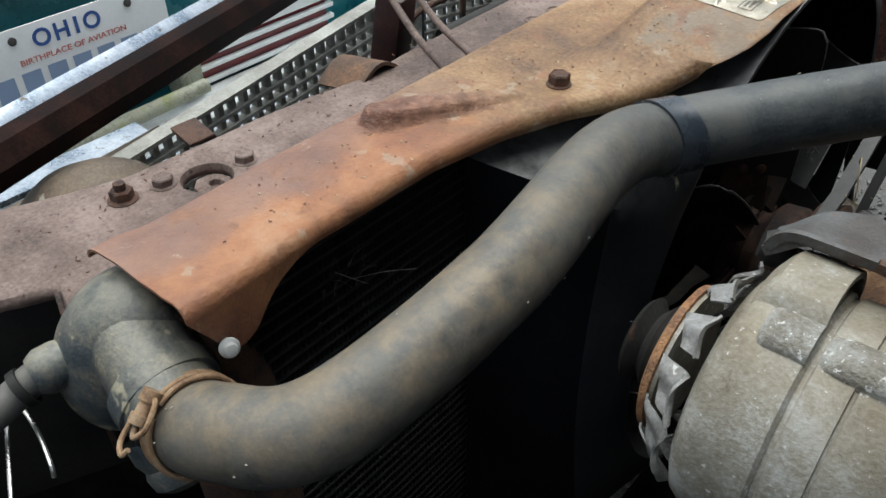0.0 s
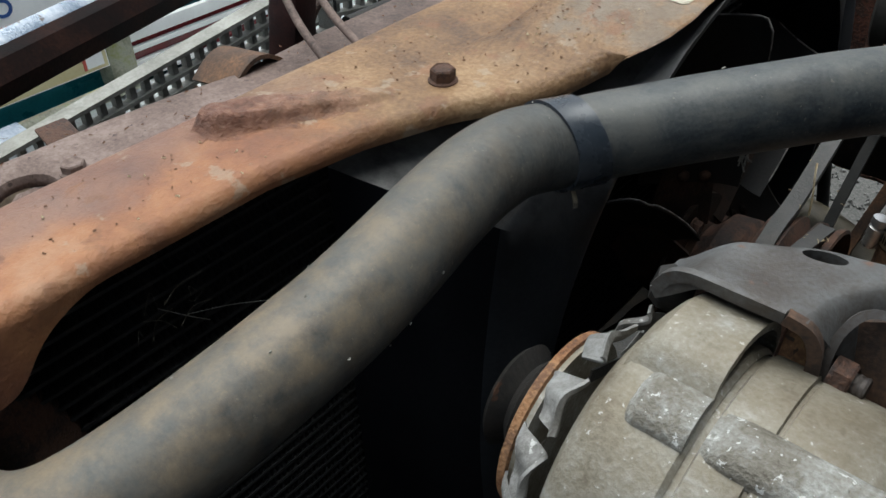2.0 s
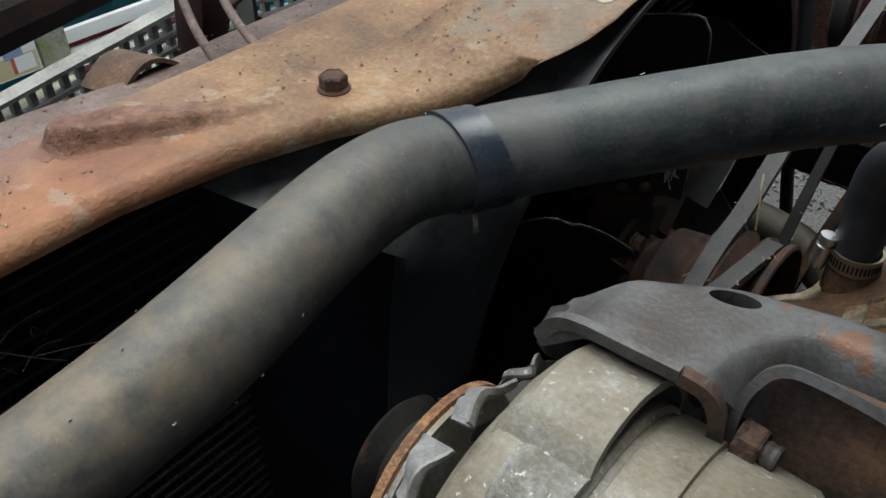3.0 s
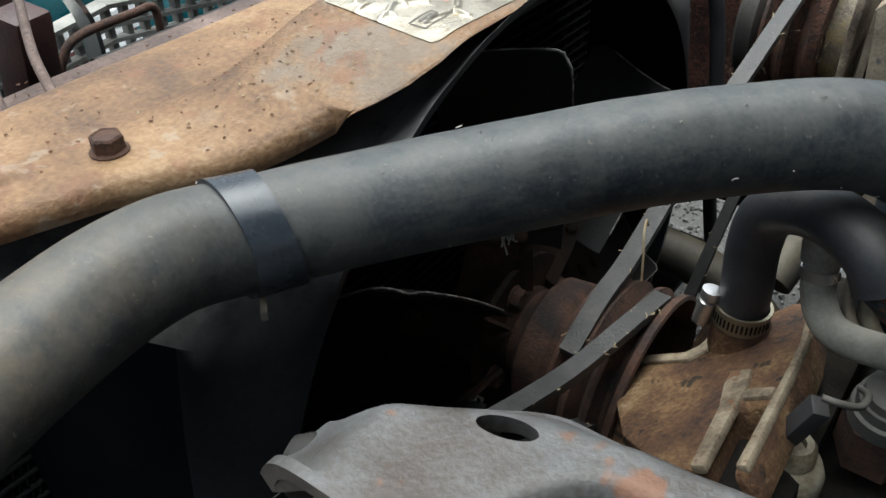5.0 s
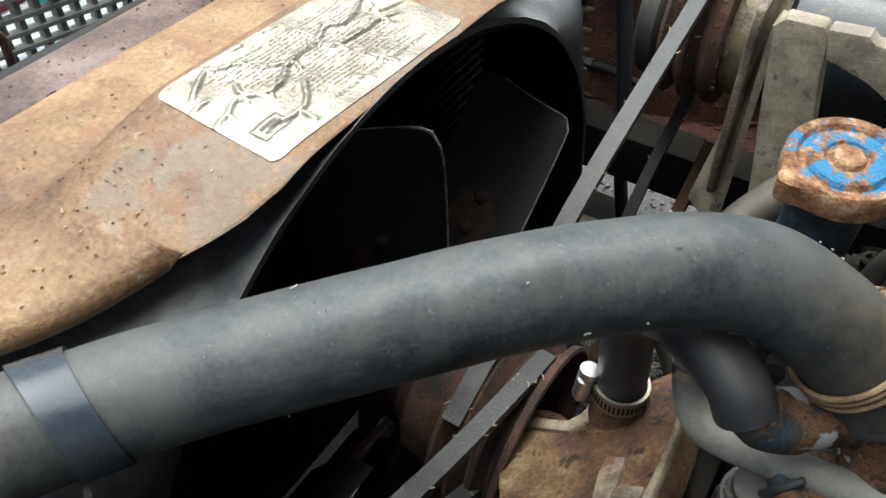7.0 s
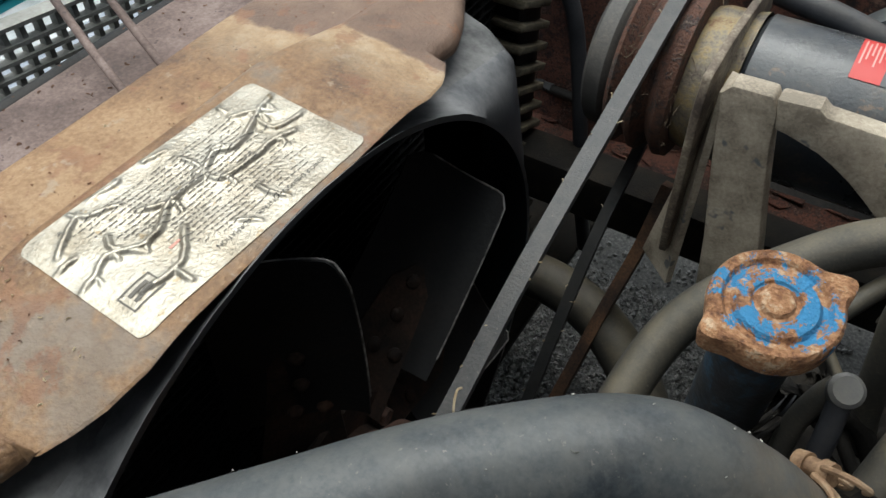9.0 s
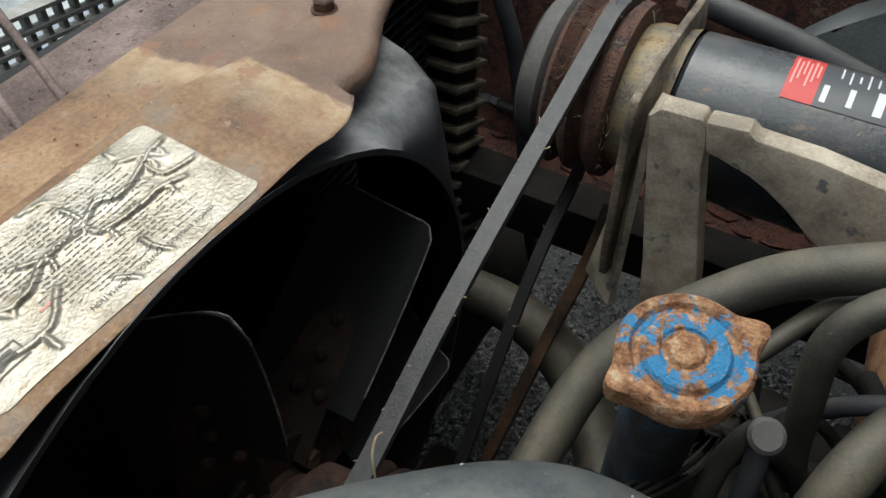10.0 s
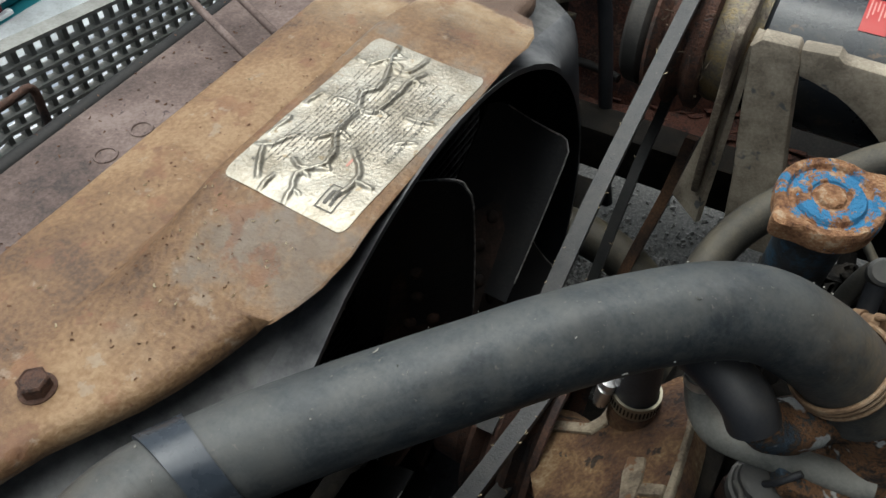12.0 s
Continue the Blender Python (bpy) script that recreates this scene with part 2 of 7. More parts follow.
# ---- mesh helpers ----
def thing(name, at, label, category, group="", kind=""):
    e = new(name)
    e.empty_display_size = 0.02
    e.location = at
    e.matrix_basis = Matrix.Translation(at)
    return tagged(e, label, category, group, kind)


def part(name, bm, mat, parent=None, label="", smooth=True):
    """Links a bmesh in world coordinates as one mesh under a thing or a part."""
    me = bpy.data.meshes.new(name)
    bm.normal_update()
    bm.to_mesh(me)
    bm.free()
    me.materials.append(mat)
    for p in me.polygons:
        p.use_smooth = smooth
    ob = new(name, me)
    if smooth:
        me.set_sharp_from_angle(angle=radians(38))
    if parent is not None:
        ob.parent = parent
        if parent.type == "EMPTY":
            ob.matrix_parent_inverse = parent.matrix_basis.inverted()
    if label:
        ob["label"] = label
    return ob


def spline(points, n=10):
    p = [Vector(q) for q in points]
    q = [2 * p[0] - p[1], *p, 2 * p[-1] - p[-2]]
    out = []
    for i in range(len(p) - 1):
        a, b, c, d = q[i:i + 4]
        for k in range(n):
            u = k / n
            out.append(0.5 * (2 * b + (c - a) * u + (2 * a - 5 * b + 4 * c - d) * u * u + (3 * b - a - 3 * c + d) * u ** 3))
    return out + [p[-1]]


def frames(path, start=None):
    """Side and up directions along a path, carried on without twist."""
    res, side = [], start
    for i, p in enumerate(path):
        d = (path[min(i + 1, len(path) - 1)] - path[max(i - 1, 0)]).normalized()
        if side is None:
            side = d.cross(Vector((0, 0, 1)))
            if side.length < 0.1:
                side = d.cross(Vector((1, 0, 0)))
        side = (side - d * side.dot(d)).normalized()
        res.append((d, side, side.cross(d)))
    return res


def sweep(points, r, n=20, smooth_n=10, bm=None, cap=True, section=None, start=None, wobble=0.0):
    """A tube of radius r (or a function of 0..1) along a smooth path; section is a list of (side, up) pairs in place of the circle."""
    bm = bm or bmesh.new()
    path = spline(points, smooth_n) if smooth_n > 1 else [Vector(p) for p in points]
    fr = frames(path, start)
    rings = []
    for i, (p, (d, s, u)) in enumerate(zip(path, fr)):
        f = i / (len(path) - 1)
        rad = r(f) if callable(r) else r
        ring = []
        sec = section or [(math.cos(2 * math.pi * k / n), math.sin(2 * math.pi * k / n)) for k in range(n)]
        for a, b in sec:
            w = 1 + wobble * noise.noise(Vector((p.x * 40 + a, p.y * 40 + b, p.z * 40)))
            ring.append(bm.verts.new(p + s * (a * rad * w) + u * (b * rad * w)))
        rings.append(ring)
    m = len(rings[0])
    for a, b in zip(rings, rings[1:]):
        for k in range(m):
            bm.faces.new((a[k], a[(k + 1) % m], b[(k + 1) % m], b[k]))
    if cap:
        bm.faces.new(rings[0][::-1])
        bm.faces.new(rings[-1])
    return bm


def strap_section(w, t):
    return [(-w / 2, -t / 2), (w / 2, -t / 2), (w / 2, t / 2), (-w / 2, t / 2)]


def lathe(profile, origin, axis, n=40, bm=None, close=False):
    """Turns (along, radius) pairs round an axis."""
    bm = bm or bmesh.new()
    origin, axis = Vector(origin), Vector(axis).normalized()
    s = axis.cross(Vector((0, 0, 1)))
    if s.length < 0.1:
        s = axis.cross(Vector((1, 0, 0)))
    s.normalize()
    u = s.cross(axis)
    rings = []
    for h, r in profile:
        if r < 1e-5:
            rings.append([bm.verts.new(origin + axis * h)])
        else:
            rings.append([bm.verts.new(origin + axis * h + (s * math.cos(2 * math.pi * k / n) + u * math.sin(2 * math.pi * k / n)) * r) for k in range(n)])
    for a, b in zip(rings, rings[1:]):
        for k in range(n):
            j = (k + 1) % n
            if len(a) == 1 and len(b) == 1:
                continue
            if len(a) == 1:
                bm.faces.new((a[0], b[j], b[k]))
            elif len(b) == 1:
                bm.faces.new((a[k], a[j], b[0]))
            else:
                bm.faces.new((a[k], a[j], b[j], b[k]))
    bmesh.ops.recalc_face_normals(bm, faces=bm.faces)
    return bm


def box(centre, size, rot=(0, 0, 0), bevel=0.002, bm=None):
    own = bmesh.new()
    bmesh.ops.create_cube(own, size=1.0, matrix=pose(*centre, *rot) @ Matrix.Diagonal((*size, 1)))
    if bevel:
        bmesh.ops.bevel(own, geom=list(own.edges), offset=bevel, segments=2, affect="EDGES", profile=0.6)
    if bm is None:
        return own
    me = bpy.data.meshes.new("tmp")
    own.to_mesh(me)
    own.free()
    bm.from_mesh(me)
    bpy.data.meshes.remove(me)
    return bm


def slab(outline, thick, m, bevel=0.0015, holes=(), bm=None):
    """A plate from a flat outline (x, y pairs) with round holes (x, y, radius), thickened downwards and posed by the matrix m."""
    own = bmesh.new()
    loops = [outline] + [[(hx + hr * math.cos(2 * math.pi * k / 24), hy + hr * math.sin(2 * math.pi * k / 24)) for k in range(24)] for hx, hy, hr in holes]
    for lp in loops:
        vs = [own.verts.new((x, y, 0)) for x, y in lp]
        for a, b in zip(vs, vs[1:] + vs[:1]):
            own.edges.new((a, b))
    bmesh.ops.triangle_fill(own, use_beauty=True, use_dissolve=False, edges=list(own.edges), normal=(0, 0, 1))
    top = list(own.faces)
    ext = bmesh.ops.extrude_face_region(own, geom=top)
    for v in [g for g in ext["geom"] if isinstance(g, bmesh.types.BMVert)]:
        v.co.z -= thick
    bmesh.ops.recalc_face_normals(own, faces=own.faces)
    if bevel:
        es = [e for e in own.edges if len(e.link_faces) == 2 and e.calc_face_angle(0) > 0.9]
        bmesh.ops.bevel(own, geom=es, offset=bevel, segments=2, affect="EDGES", profile=0.5)
    own.transform(m)
    if bm is None:
        return own
    me = bpy.data.meshes.new("tmp")
    own.to_mesh(me)
    own.free()
    bm.from_mesh(me)
    bpy.data.meshes.remove(me)
    return bm


def sheet(fn, nu, nv, thick):
    """A thin sheet from fn(u, v) with u, v in 0..1, given depth below its upper side."""
    bm = bmesh.new()
    pts = [[Vector(fn(i / nu, j / nv)) for j in range(nv + 1)] for i in range(nu + 1)]

    def normal(i, j):
        a = pts[min(i + 1, nu)][j] - pts[max(i - 1, 0)][j]
        b = pts[i][min(j + 1, nv)] - pts[i][max(j - 1, 0)]
        return a.cross(b).normalized()

    flip = -1 if sum(normal(i, j).z for i in range(0, nu + 1, 4) for j in range(0, nv + 1, 4)) < 0 else 1
    top = [[bm.verts.new(p) for p in row] for row in pts]
    low = [[bm.verts.new(pts[i][j] - normal(i, j) * (flip * thick)) for j in range(nv + 1)] for i in range(nu + 1)]
    for i in range(nu):
        for j in range(nv):
            bm.faces.new((top[i][j], top[i + 1][j], top[i + 1][j + 1], top[i][j + 1]))
            bm.faces.new((low[i][j], low[i][j + 1], low[i + 1][j + 1], low[i + 1][j]))
    for j in range(nv):
        bm.faces.new((top[0][j], top[0][j + 1], low[0][j + 1], low[0][j]))
        bm.faces.new((top[nu][j + 1], top[nu][j], low[nu][j], low[nu][j + 1]))
    for i in range(nu):
        bm.faces.new((top[i + 1][0], top[i][0], low[i][0], low[i + 1][0]))
        bm.faces.new((top[i][nv], top[i + 1][nv], low[i + 1][nv], low[i][nv]))
    bmesh.ops.recalc_face_normals(bm, faces=bm.faces)
    return bm


def facing(at, normal, turn=0.0):
    return Matrix.Translation(at) @ Vector(normal).to_track_quat("Z", "Y").to_matrix().to_4x4() @ pose(0, 0, 0, 0, 0, turn)


def hex_bolt(at, normal, flats, height, turn=0.0, washer=1.35, bm=None):
    """A flanged hex head standing on a surface."""
    bm = bm or bmesh.new()
    m = facing(at, normal, turn)
    rc = flats / math.sqrt(3)
    flange = lathe([(0, 0), (0, flats * 0.5 * washer), (height * 0.14, flats * 0.5 * washer), (height * 0.24, flats * 0.5 * 1.05)], (0, 0, 0), (0, 0, 1), 24)
    rows = [(height * 0.18, rc), (height * 0.88, rc), (height, rc * 0.86)]
    rings = [[flange.verts.new((r * math.cos(math.pi / 3 * k), r * math.sin(math.pi / 3 * k), h)) for k in range(6)] for h, r in rows]
    inner = [flange.verts.new((rc * 0.74 * math.cos(math.pi / 3 * k), rc * 0.74 * math.sin(math.pi / 3 * k), height * 0.93)) for k in range(6)]
    rings.append(inner)
    for a, b in zip(rings, rings[1:]):
        for k in range(6):
            flange.faces.new((a[k], a[(k + 1) % 6], b[(k + 1) % 6], b[k]))
    flange.faces.new(inner)
    flange.transform(m)
    me = bpy.data.meshes.new("tmp")
    flange.to_mesh(me)
    flange.free()
    bm.from_mesh(me)
    bpy.data.meshes.remove(me)
    return bm


def letters(text, size, m, mat, name, parent, depth=0.0003, width=None, bold=0.0):
    cu = bpy.data.curves.new(name, "FONT")
    cu.body, cu.size, cu.align_x, cu.align_y = text, size, "CENTER", "CENTER"
    cu.extrude, cu.offset = depth, bold
    tmp = new("tmp_text", cu)
    dg = bpy.context.evaluated_depsgraph_get()
    me = bpy.data.meshes.new_from_object(tmp.evaluated_get(dg))
    bpy.data.objects.remove(tmp)
    bpy.data.curves.remove(cu)
    bm = bmesh.new()
    bm.from_mesh(me)
    bpy.data.meshes.remove(me)
    if width:
        xs = [v.co.x for v in bm.verts]
        k = width / (max(xs) - min(xs))
        for v in bm.verts:
            v.co.x *= k
    bm.transform(m)
    return part(name, bm, mat, parent, smooth=False)


def smooth01(a, b, x):
    t = min(1.0, max(0.0, (x - a) / (b - a)))
    return t * t * (3 - 2 * t)


def lerp_table(table, x):
    for (x0, y0), (x1, y1) in zip(table, table[1:]):
        if x <= x1:
            f = (x - x0) / (x1 - x0)
            return y0 + (y1 - y0) * min(1, max(0, f))
    return table[-1][1]


def panel_material():
    """Rust with regions of its own: red towards the near end, tan in the middle, brown beyond a scalloped edge, bare grey-blue patches."""
    m = material("rusty_panel_paint", [(0.075, 0.040, 0.020), (0.152, 0.082, 0.037), (0.225, 0.130, 0.060), (0.31, 0.20, 0.105)], 12, 0.66, 0.0, 0.55, 300, bump_size=0.0022,
                 spots=(0.17, 0.075, 0.04), spot_scale=170, spot_cut=0.675)
    nt = m.node_tree
    n, ln = nt.nodes, nt.links
    bsdf = n["Principled BSDF"]
    base = bsdf.inputs["Base Color"].links[0].from_socket
    tc = n.new("ShaderNodeTexCoord")
    sep = n.new("ShaderNodeSeparateXYZ")
    ln.new(tc.outputs["Object"], sep.inputs[0])

    def tex(scale, detail=5.0):
        t = n.new("ShaderNodeTexNoise")
        t.inputs["Scale"].default_value, t.inputs["Detail"].default_value, t.inputs["Roughness"].default_value = scale, detail, 0.65
        ln.new(tc.outputs["Object"], t.inputs["Vector"])
        return t.outputs["Fac"]

    def math_node(op, a, b):
        k = n.new("ShaderNodeMath")
        k.operation = op
        for i, v in enumerate((a, b)):
            if isinstance(v, float):
                k.inputs[i].default_value = v
            else:
                ln.new(v, k.inputs[i])
        return k.outputs[0]

    def step(v, a, b, top=1.0):
        r = n.new("ShaderNodeMapRange")
        r.interpolation_type = "SMOOTHSTEP"
        for i, q in ((1, a), (2, b), (3, 0.0), (4, top)):
            r.inputs[i].default_value = q
        ln.new(v, r.inputs[0])
        return r.outputs[0]

    def ramp(v, colours):
        r = n.new("ShaderNodeValToRGB")
        e = r.color_ramp.elements
        e[0].position, e[-1].position = 0.3, 0.7
        for i, c in enumerate(colours):
            p = 0.3 + 0.4 * i / (len(colours) - 1)
            q = e[0] if i == 0 else (e[-1] if i == len(colours) - 1 else e.new(p))
            q.position, q.color = p, (*c, 1)
        ln.new(v, r.inputs[0])
        return r.outputs[0]

    def over(a, b, fac):
        k = n.new("ShaderNodeMix")
        k.data_type = "RGBA"
        ln.new(fac, k.inputs[0])
        ln.new(a, k.inputs[6])
        ln.new(b, k.inputs[7])
        return k.outputs[2]

    wob = math_node("MULTIPLY", math_node("SUBTRACT", tex(13.0), 0.5), 0.22)
    yw = math_node("ADD", sep.outputs[1], wob)
    red = ramp(tex(16.0), [(0.11, 0.05, 0.034), (0.205, 0.085, 0.042), (0.29, 0.128, 0.056), (0.35, 0.20, 0.115)])
    brown = ramp(tex(22.0), [(0.085, 0.052, 0.036), (0.135, 0.082, 0.056), (0.18, 0.115, 0.078)])
    purple = ramp(tex(14.0), [(0.095, 0.054, 0.045), (0.165, 0.10, 0.08), (0.23, 0.155, 0.125)])
    grey = ramp(tex(30.0), [(0.105, 0.082, 0.062), (0.15, 0.125, 0.10), (0.19, 0.168, 0.145)])
    out = over(base, red, step(yw, 0.50, 0.40))
    front = math_node("ADD", sep.outputs[0], math_node("MULTIPLY", math_node("SUBTRACT", tex(20.0), 0.5), 0.07))
    out = over(out, purple, math_node("MULTIPLY", step(front, -0.232, -0.255), step(yw, 0.56, 0.44, 0.6)))
    dip = n.new("ShaderNodeMath")
    dip.operation = "POWER"
    dip.inputs[0].default_value = 2.718
    sq = math_node("POWER", math_node("ABSOLUTE", math_node("MULTIPLY", math_node("ADD", sep.outputs[0], 0.214), 45.0), 0.0), 2.0)
    ln.new(math_node("MULTIPLY", sq, -1.0), dip.inputs[1])
    yfar = math_node("ADD", math_node("ADD", sep.outputs[1], math_node("MULTIPLY", dip.outputs[0], -0.010)), math_node("MULTIPLY", math_node("SUBTRACT", tex(40.0), 0.5), 0.016))
    sand = ramp(tex(55.0, 6.0), [(0.24, 0.155, 0.08), (0.38, 0.27, 0.155), (0.50, 0.40, 0.27)])
    out = over(out, sand, step(yfar, 0.850, 0.903, 0.7))
    out = over(out, brown, step(yfar, 0.908, 0.913, 0.95))
    gx = step(tex(12.0, 8.0), 0.50, 0.62, 0.75)
    mid = math_node("MULTIPLY", math_node("MULTIPLY", step(sep.outputs[0], -0.224, -0.214), step(sep.outputs[1], 0.56, 0.62)), step(yfar, 0.905, 0.89))
    out = over(out, grey, math_node("MULTIPLY", gx, mid))
    # old paint islands, rust blooms and pin-holes
    bloom = ramp(tex(70.0, 7.0), [(0.10, 0.045, 0.026), (0.19, 0.085, 0.04), (0.25, 0.125, 0.06)])
    out = over(out, bloom, step(tex(34.0, 8.0), 0.56, 0.62, 0.6))
    pale = ramp(tex(90.0), [(0.26, 0.20, 0.145), (0.36, 0.30, 0.22)])
    out = over(out, pale, math_node("MULTIPLY", step(tex(47.0, 8.0), 0.60, 0.66, 0.5), step(yfar, 0.912, 0.898)))
    pits = ramp(tex(200.0), [(0.04, 0.024, 0.018), (0.08, 0.045, 0.03)])
    out = over(out, pits, math_node("MULTIPLY", step(tex(330.0, 3.0), 0.66, 0.70, 0.85), step(tex(18.0), 0.48, 0.60)))
    # crusted embossed ridge, and a dark oily smear beside the label
    def along(px, py, dx, dy):
        return math_node("ADD", math_node("MULTIPLY", math_node("SUBTRACT", sep.outputs[0], px), dx), math_node("MULTIPLY", math_node("SUBTRACT", sep.outputs[1], py), dy))

    rough_edge = math_node("MULTIPLY", math_node("SUBTRACT", tex(75.0, 6.0), 0.5), 0.03)
    a = along(-0.262, 0.424, 0.4961, 0.8682)
    c = math_node("ABSOLUTE", along(-0.262, 0.424, 0.8682, -0.4961), 0.0)
    ridge = math_node("MULTIPLY", math_node("MULTIPLY", step(math_node("ADD", c, rough_edge), 0.0175, 0.0125), step(a, -0.020, -0.012)), step(math_node("ADD", a, rough_edge), 0.10, 0.07))
    crust = ramp(tex(120.0, 7.0), [(0.06, 0.032, 0.028), (0.13, 0.062, 0.045), (0.22, 0.105, 0.07), (0.32, 0.20, 0.15)])
    out = over(out, crust, math_node("MULTIPLY", ridge, 0.6))
    sx_, sy_ = along(-0.215, 0.776, 1.0, 0.0), along(-0.215, 0.776, 0.0, 1.0)
    blot = math_node("ADD", math_node("POWER", math_node("ABSOLUTE", math_node("MULTIPLY", sx_, 75.0), 0.0), 2.0), math_node("POWER", math_node("ABSOLUTE", math_node("MULTIPLY", sy_, 30.0), 0.0), 2.0))
    dark = ramp(tex(60.0), [(0.03, 0.022, 0.016), (0.07, 0.05, 0.035)])
    out = over(out, dark, step(math_node("ADD", blot, math_node("MULTIPLY", math_node("SUBTRACT", tex(90.0, 6.0), 0.5), 3.2)), 1.0, 0.0, 0.75))
    ln.new(out, bsdf.inputs["Base Color"])
    bp = [q for q in n if q.type == "BUMP"][0]
    high = math_node("MULTIPLY", math_node("MULTIPLY", tex(150.0, 7.0), ridge), 4.0)
    old = bp.inputs["Height"].links[0].from_socket
    ln.new(math_node("ADD", old, high), bp.inputs["Height"])
    return m


PANEL = panel_material()
MID = 0.77                      # the car's centre line
FAN_Z = 0.662

# ---- ground ----
bm = bmesh.new()
bmesh.ops.create_grid(bm, x_segments=8, y_segments=8, size=60)
ground = part("ground", bm, GRAVEL, None, smooth=False)
tagged(ground, "grey crushed gravel ground under the cars", "ground", kind="structure")


def gravel():
    rng = random.Random(5)
    bm = bmesh.new()
    for i in range(29000):
        x, y = (rng.uniform(-0.3, 0.75), rng.uniform(0.9, 1.6)) if i < 26000 else (rng.uniform(-0.75, 0.25), rng.uniform(0.95, 2.1))
        s = rng.uniform(0.003, 0.0075)
        m = pose(x, y, s * 0.35, rng.uniform(0, 360), rng.uniform(0, 360), rng.uniform(0, 360)) @ Matrix.Diagonal((s * rng.uniform(0.7, 1.3), s, s * rng.uniform(0.6, 1.0), 1))
        vs = [bm.verts.new(m @ Vector(c)) for c in ((1, 0, 0), (-1, 0.1, 0.1), (0, 1, 0.1), (0.1, -1, 0), (0, 0.1, 1), (0.1, 0, -1))]
        for a, b, c in ((0, 2, 4), (2, 1, 4), (1, 3, 4), (3, 0, 4), (2, 0, 5), (1, 2, 5), (3, 1, 5), (0, 3, 5)):
            bm.faces.new((vs[a], vs[b], vs[c]))
    ob = part("gravel_stones", bm, GRAVEL_STONE, None, smooth=False)
    tagged(ob, "loose grey gravel stones seen under the engine bay", "gravel", kind="stuff")


GRAVEL_STONE = material("gravel_stone", [(0.06, 0.06, 0.057), (0.145, 0.142, 0.135), (0.28, 0.272, 0.255)], 90, 0.85, 0.0, 0.2, 500)
gravel()

# ---- plain car body round the bay, mostly out of view ----
inner = thing("inner_fender", (-0.1, 1.42, 0.0), "rust-scaled brown inner fender with a black rail", "fender", kind="structure")


def fender_skin(u, v):
    x = -0.75 + 1.6 * u
    z = 0.50 + 0.36 * v
    y = 1.40 + 0.05 * math.sin(x * 9) * (1 - v) - 0.015 * v + 0.004 * noise.noise(Vector((x * 30, 0, z * 30)))
    return Vector((x, y, z))


part("skin", sheet(fender_skin, 80, 24, 0.003), FENDER_RUST, inner)


def fender_ledge(u, v):
    x = -0.75 + 1.6 * u
    y = 1.24 + 0.17 * v
    return Vector((x, y, 0.505 + 0.03 * v * v + 0.004 * round(3 * noise.noise(Vector((x * 9, y * 22, 3)))) + 0.003 * noise.noise(Vector((x * 40, y * 40, 3)))))


part("ledge", sheet(fender_ledge, 160, 40, 0.003), FENDER_RUST, inner)
rail = thing("frame_rail", (0, 1.235, 0.3), "black painted steel frame rail with a worn edge", "frame rail", kind="structure")
part("rail", box((0.05, 1.225, 0.555), (1.5, 0.05, 0.06), bevel=0.006), SHADED_GRIME, rail)
# unseen walls, added to stop light entering from the near side and rear
side = thing("near_fender", (0, -0.35, 0), "unseen near fender wall of the old car, added to darken the bay", "fender", kind="structure")
part("fender_wall", box((0.1, -0.03, 0.45), (1.7, 0.05, 0.64), bevel=0.02), SHADED_GRIME, side)
fire = thing("firewall", (0.95, 0.77, 0), "unseen firewall closing the engine bay, added to darken it", "firewall", kind="structure")
part("firewall_panel", box((0.95, 0.77, 0.65), (0.04, 2.2, 0.8), bevel=0.01), SHADED_GRIME, fire)

# ---- radiator cover panel ----
REAR = [(0.0, -0.108), (0.07, -0.107), (0.105, -0.1065), (0.125, -0.111), (0.138, -0.117), (0.150, -0.124), (0.153, -0.127), (0.18, -0.139), (0.21, -0.152), (0.25, -0.174), (0.30, -0.192), (0.36, -0.203), (0.45, -0.206), (0.50, -0.203), (0.56, -0.200)]


def panel_base(x, y):
    dy = abs(y - MID)
    far = smooth01(0.0, 0.08, y - MID)
    plat = 1 - smooth01(0.075 - 0.010 * far, 0.20 + 0.055 * far, dy)
    q = x - far * 0.11 * max(0.0, dy - 0.075)        # the far crease runs back towards the edge
    z = 0.8785 + 0.002 * smooth01(-0.28, -0.2, x)
    z += 0.0295 * plat * smooth01(-0.226, -0.194, q) - 0.003 * plat * smooth01(-0.19, -0.11, x)
    z += 0.0035 * far * (1 - plat) * smooth01(-0.226, -0.212, q)
    z -= 0.008 * far * smooth01(0.08, 0.15, dy) * smooth01(-0.17, -0.115, x) * plat
    return z - 0.0035 * math.exp(-((q + 0.222) / 0.005) ** 2) * (0.25 + 0.75 * plat) + 0.002 * math.exp(-((x + 0.262) / 0.012) ** 2)


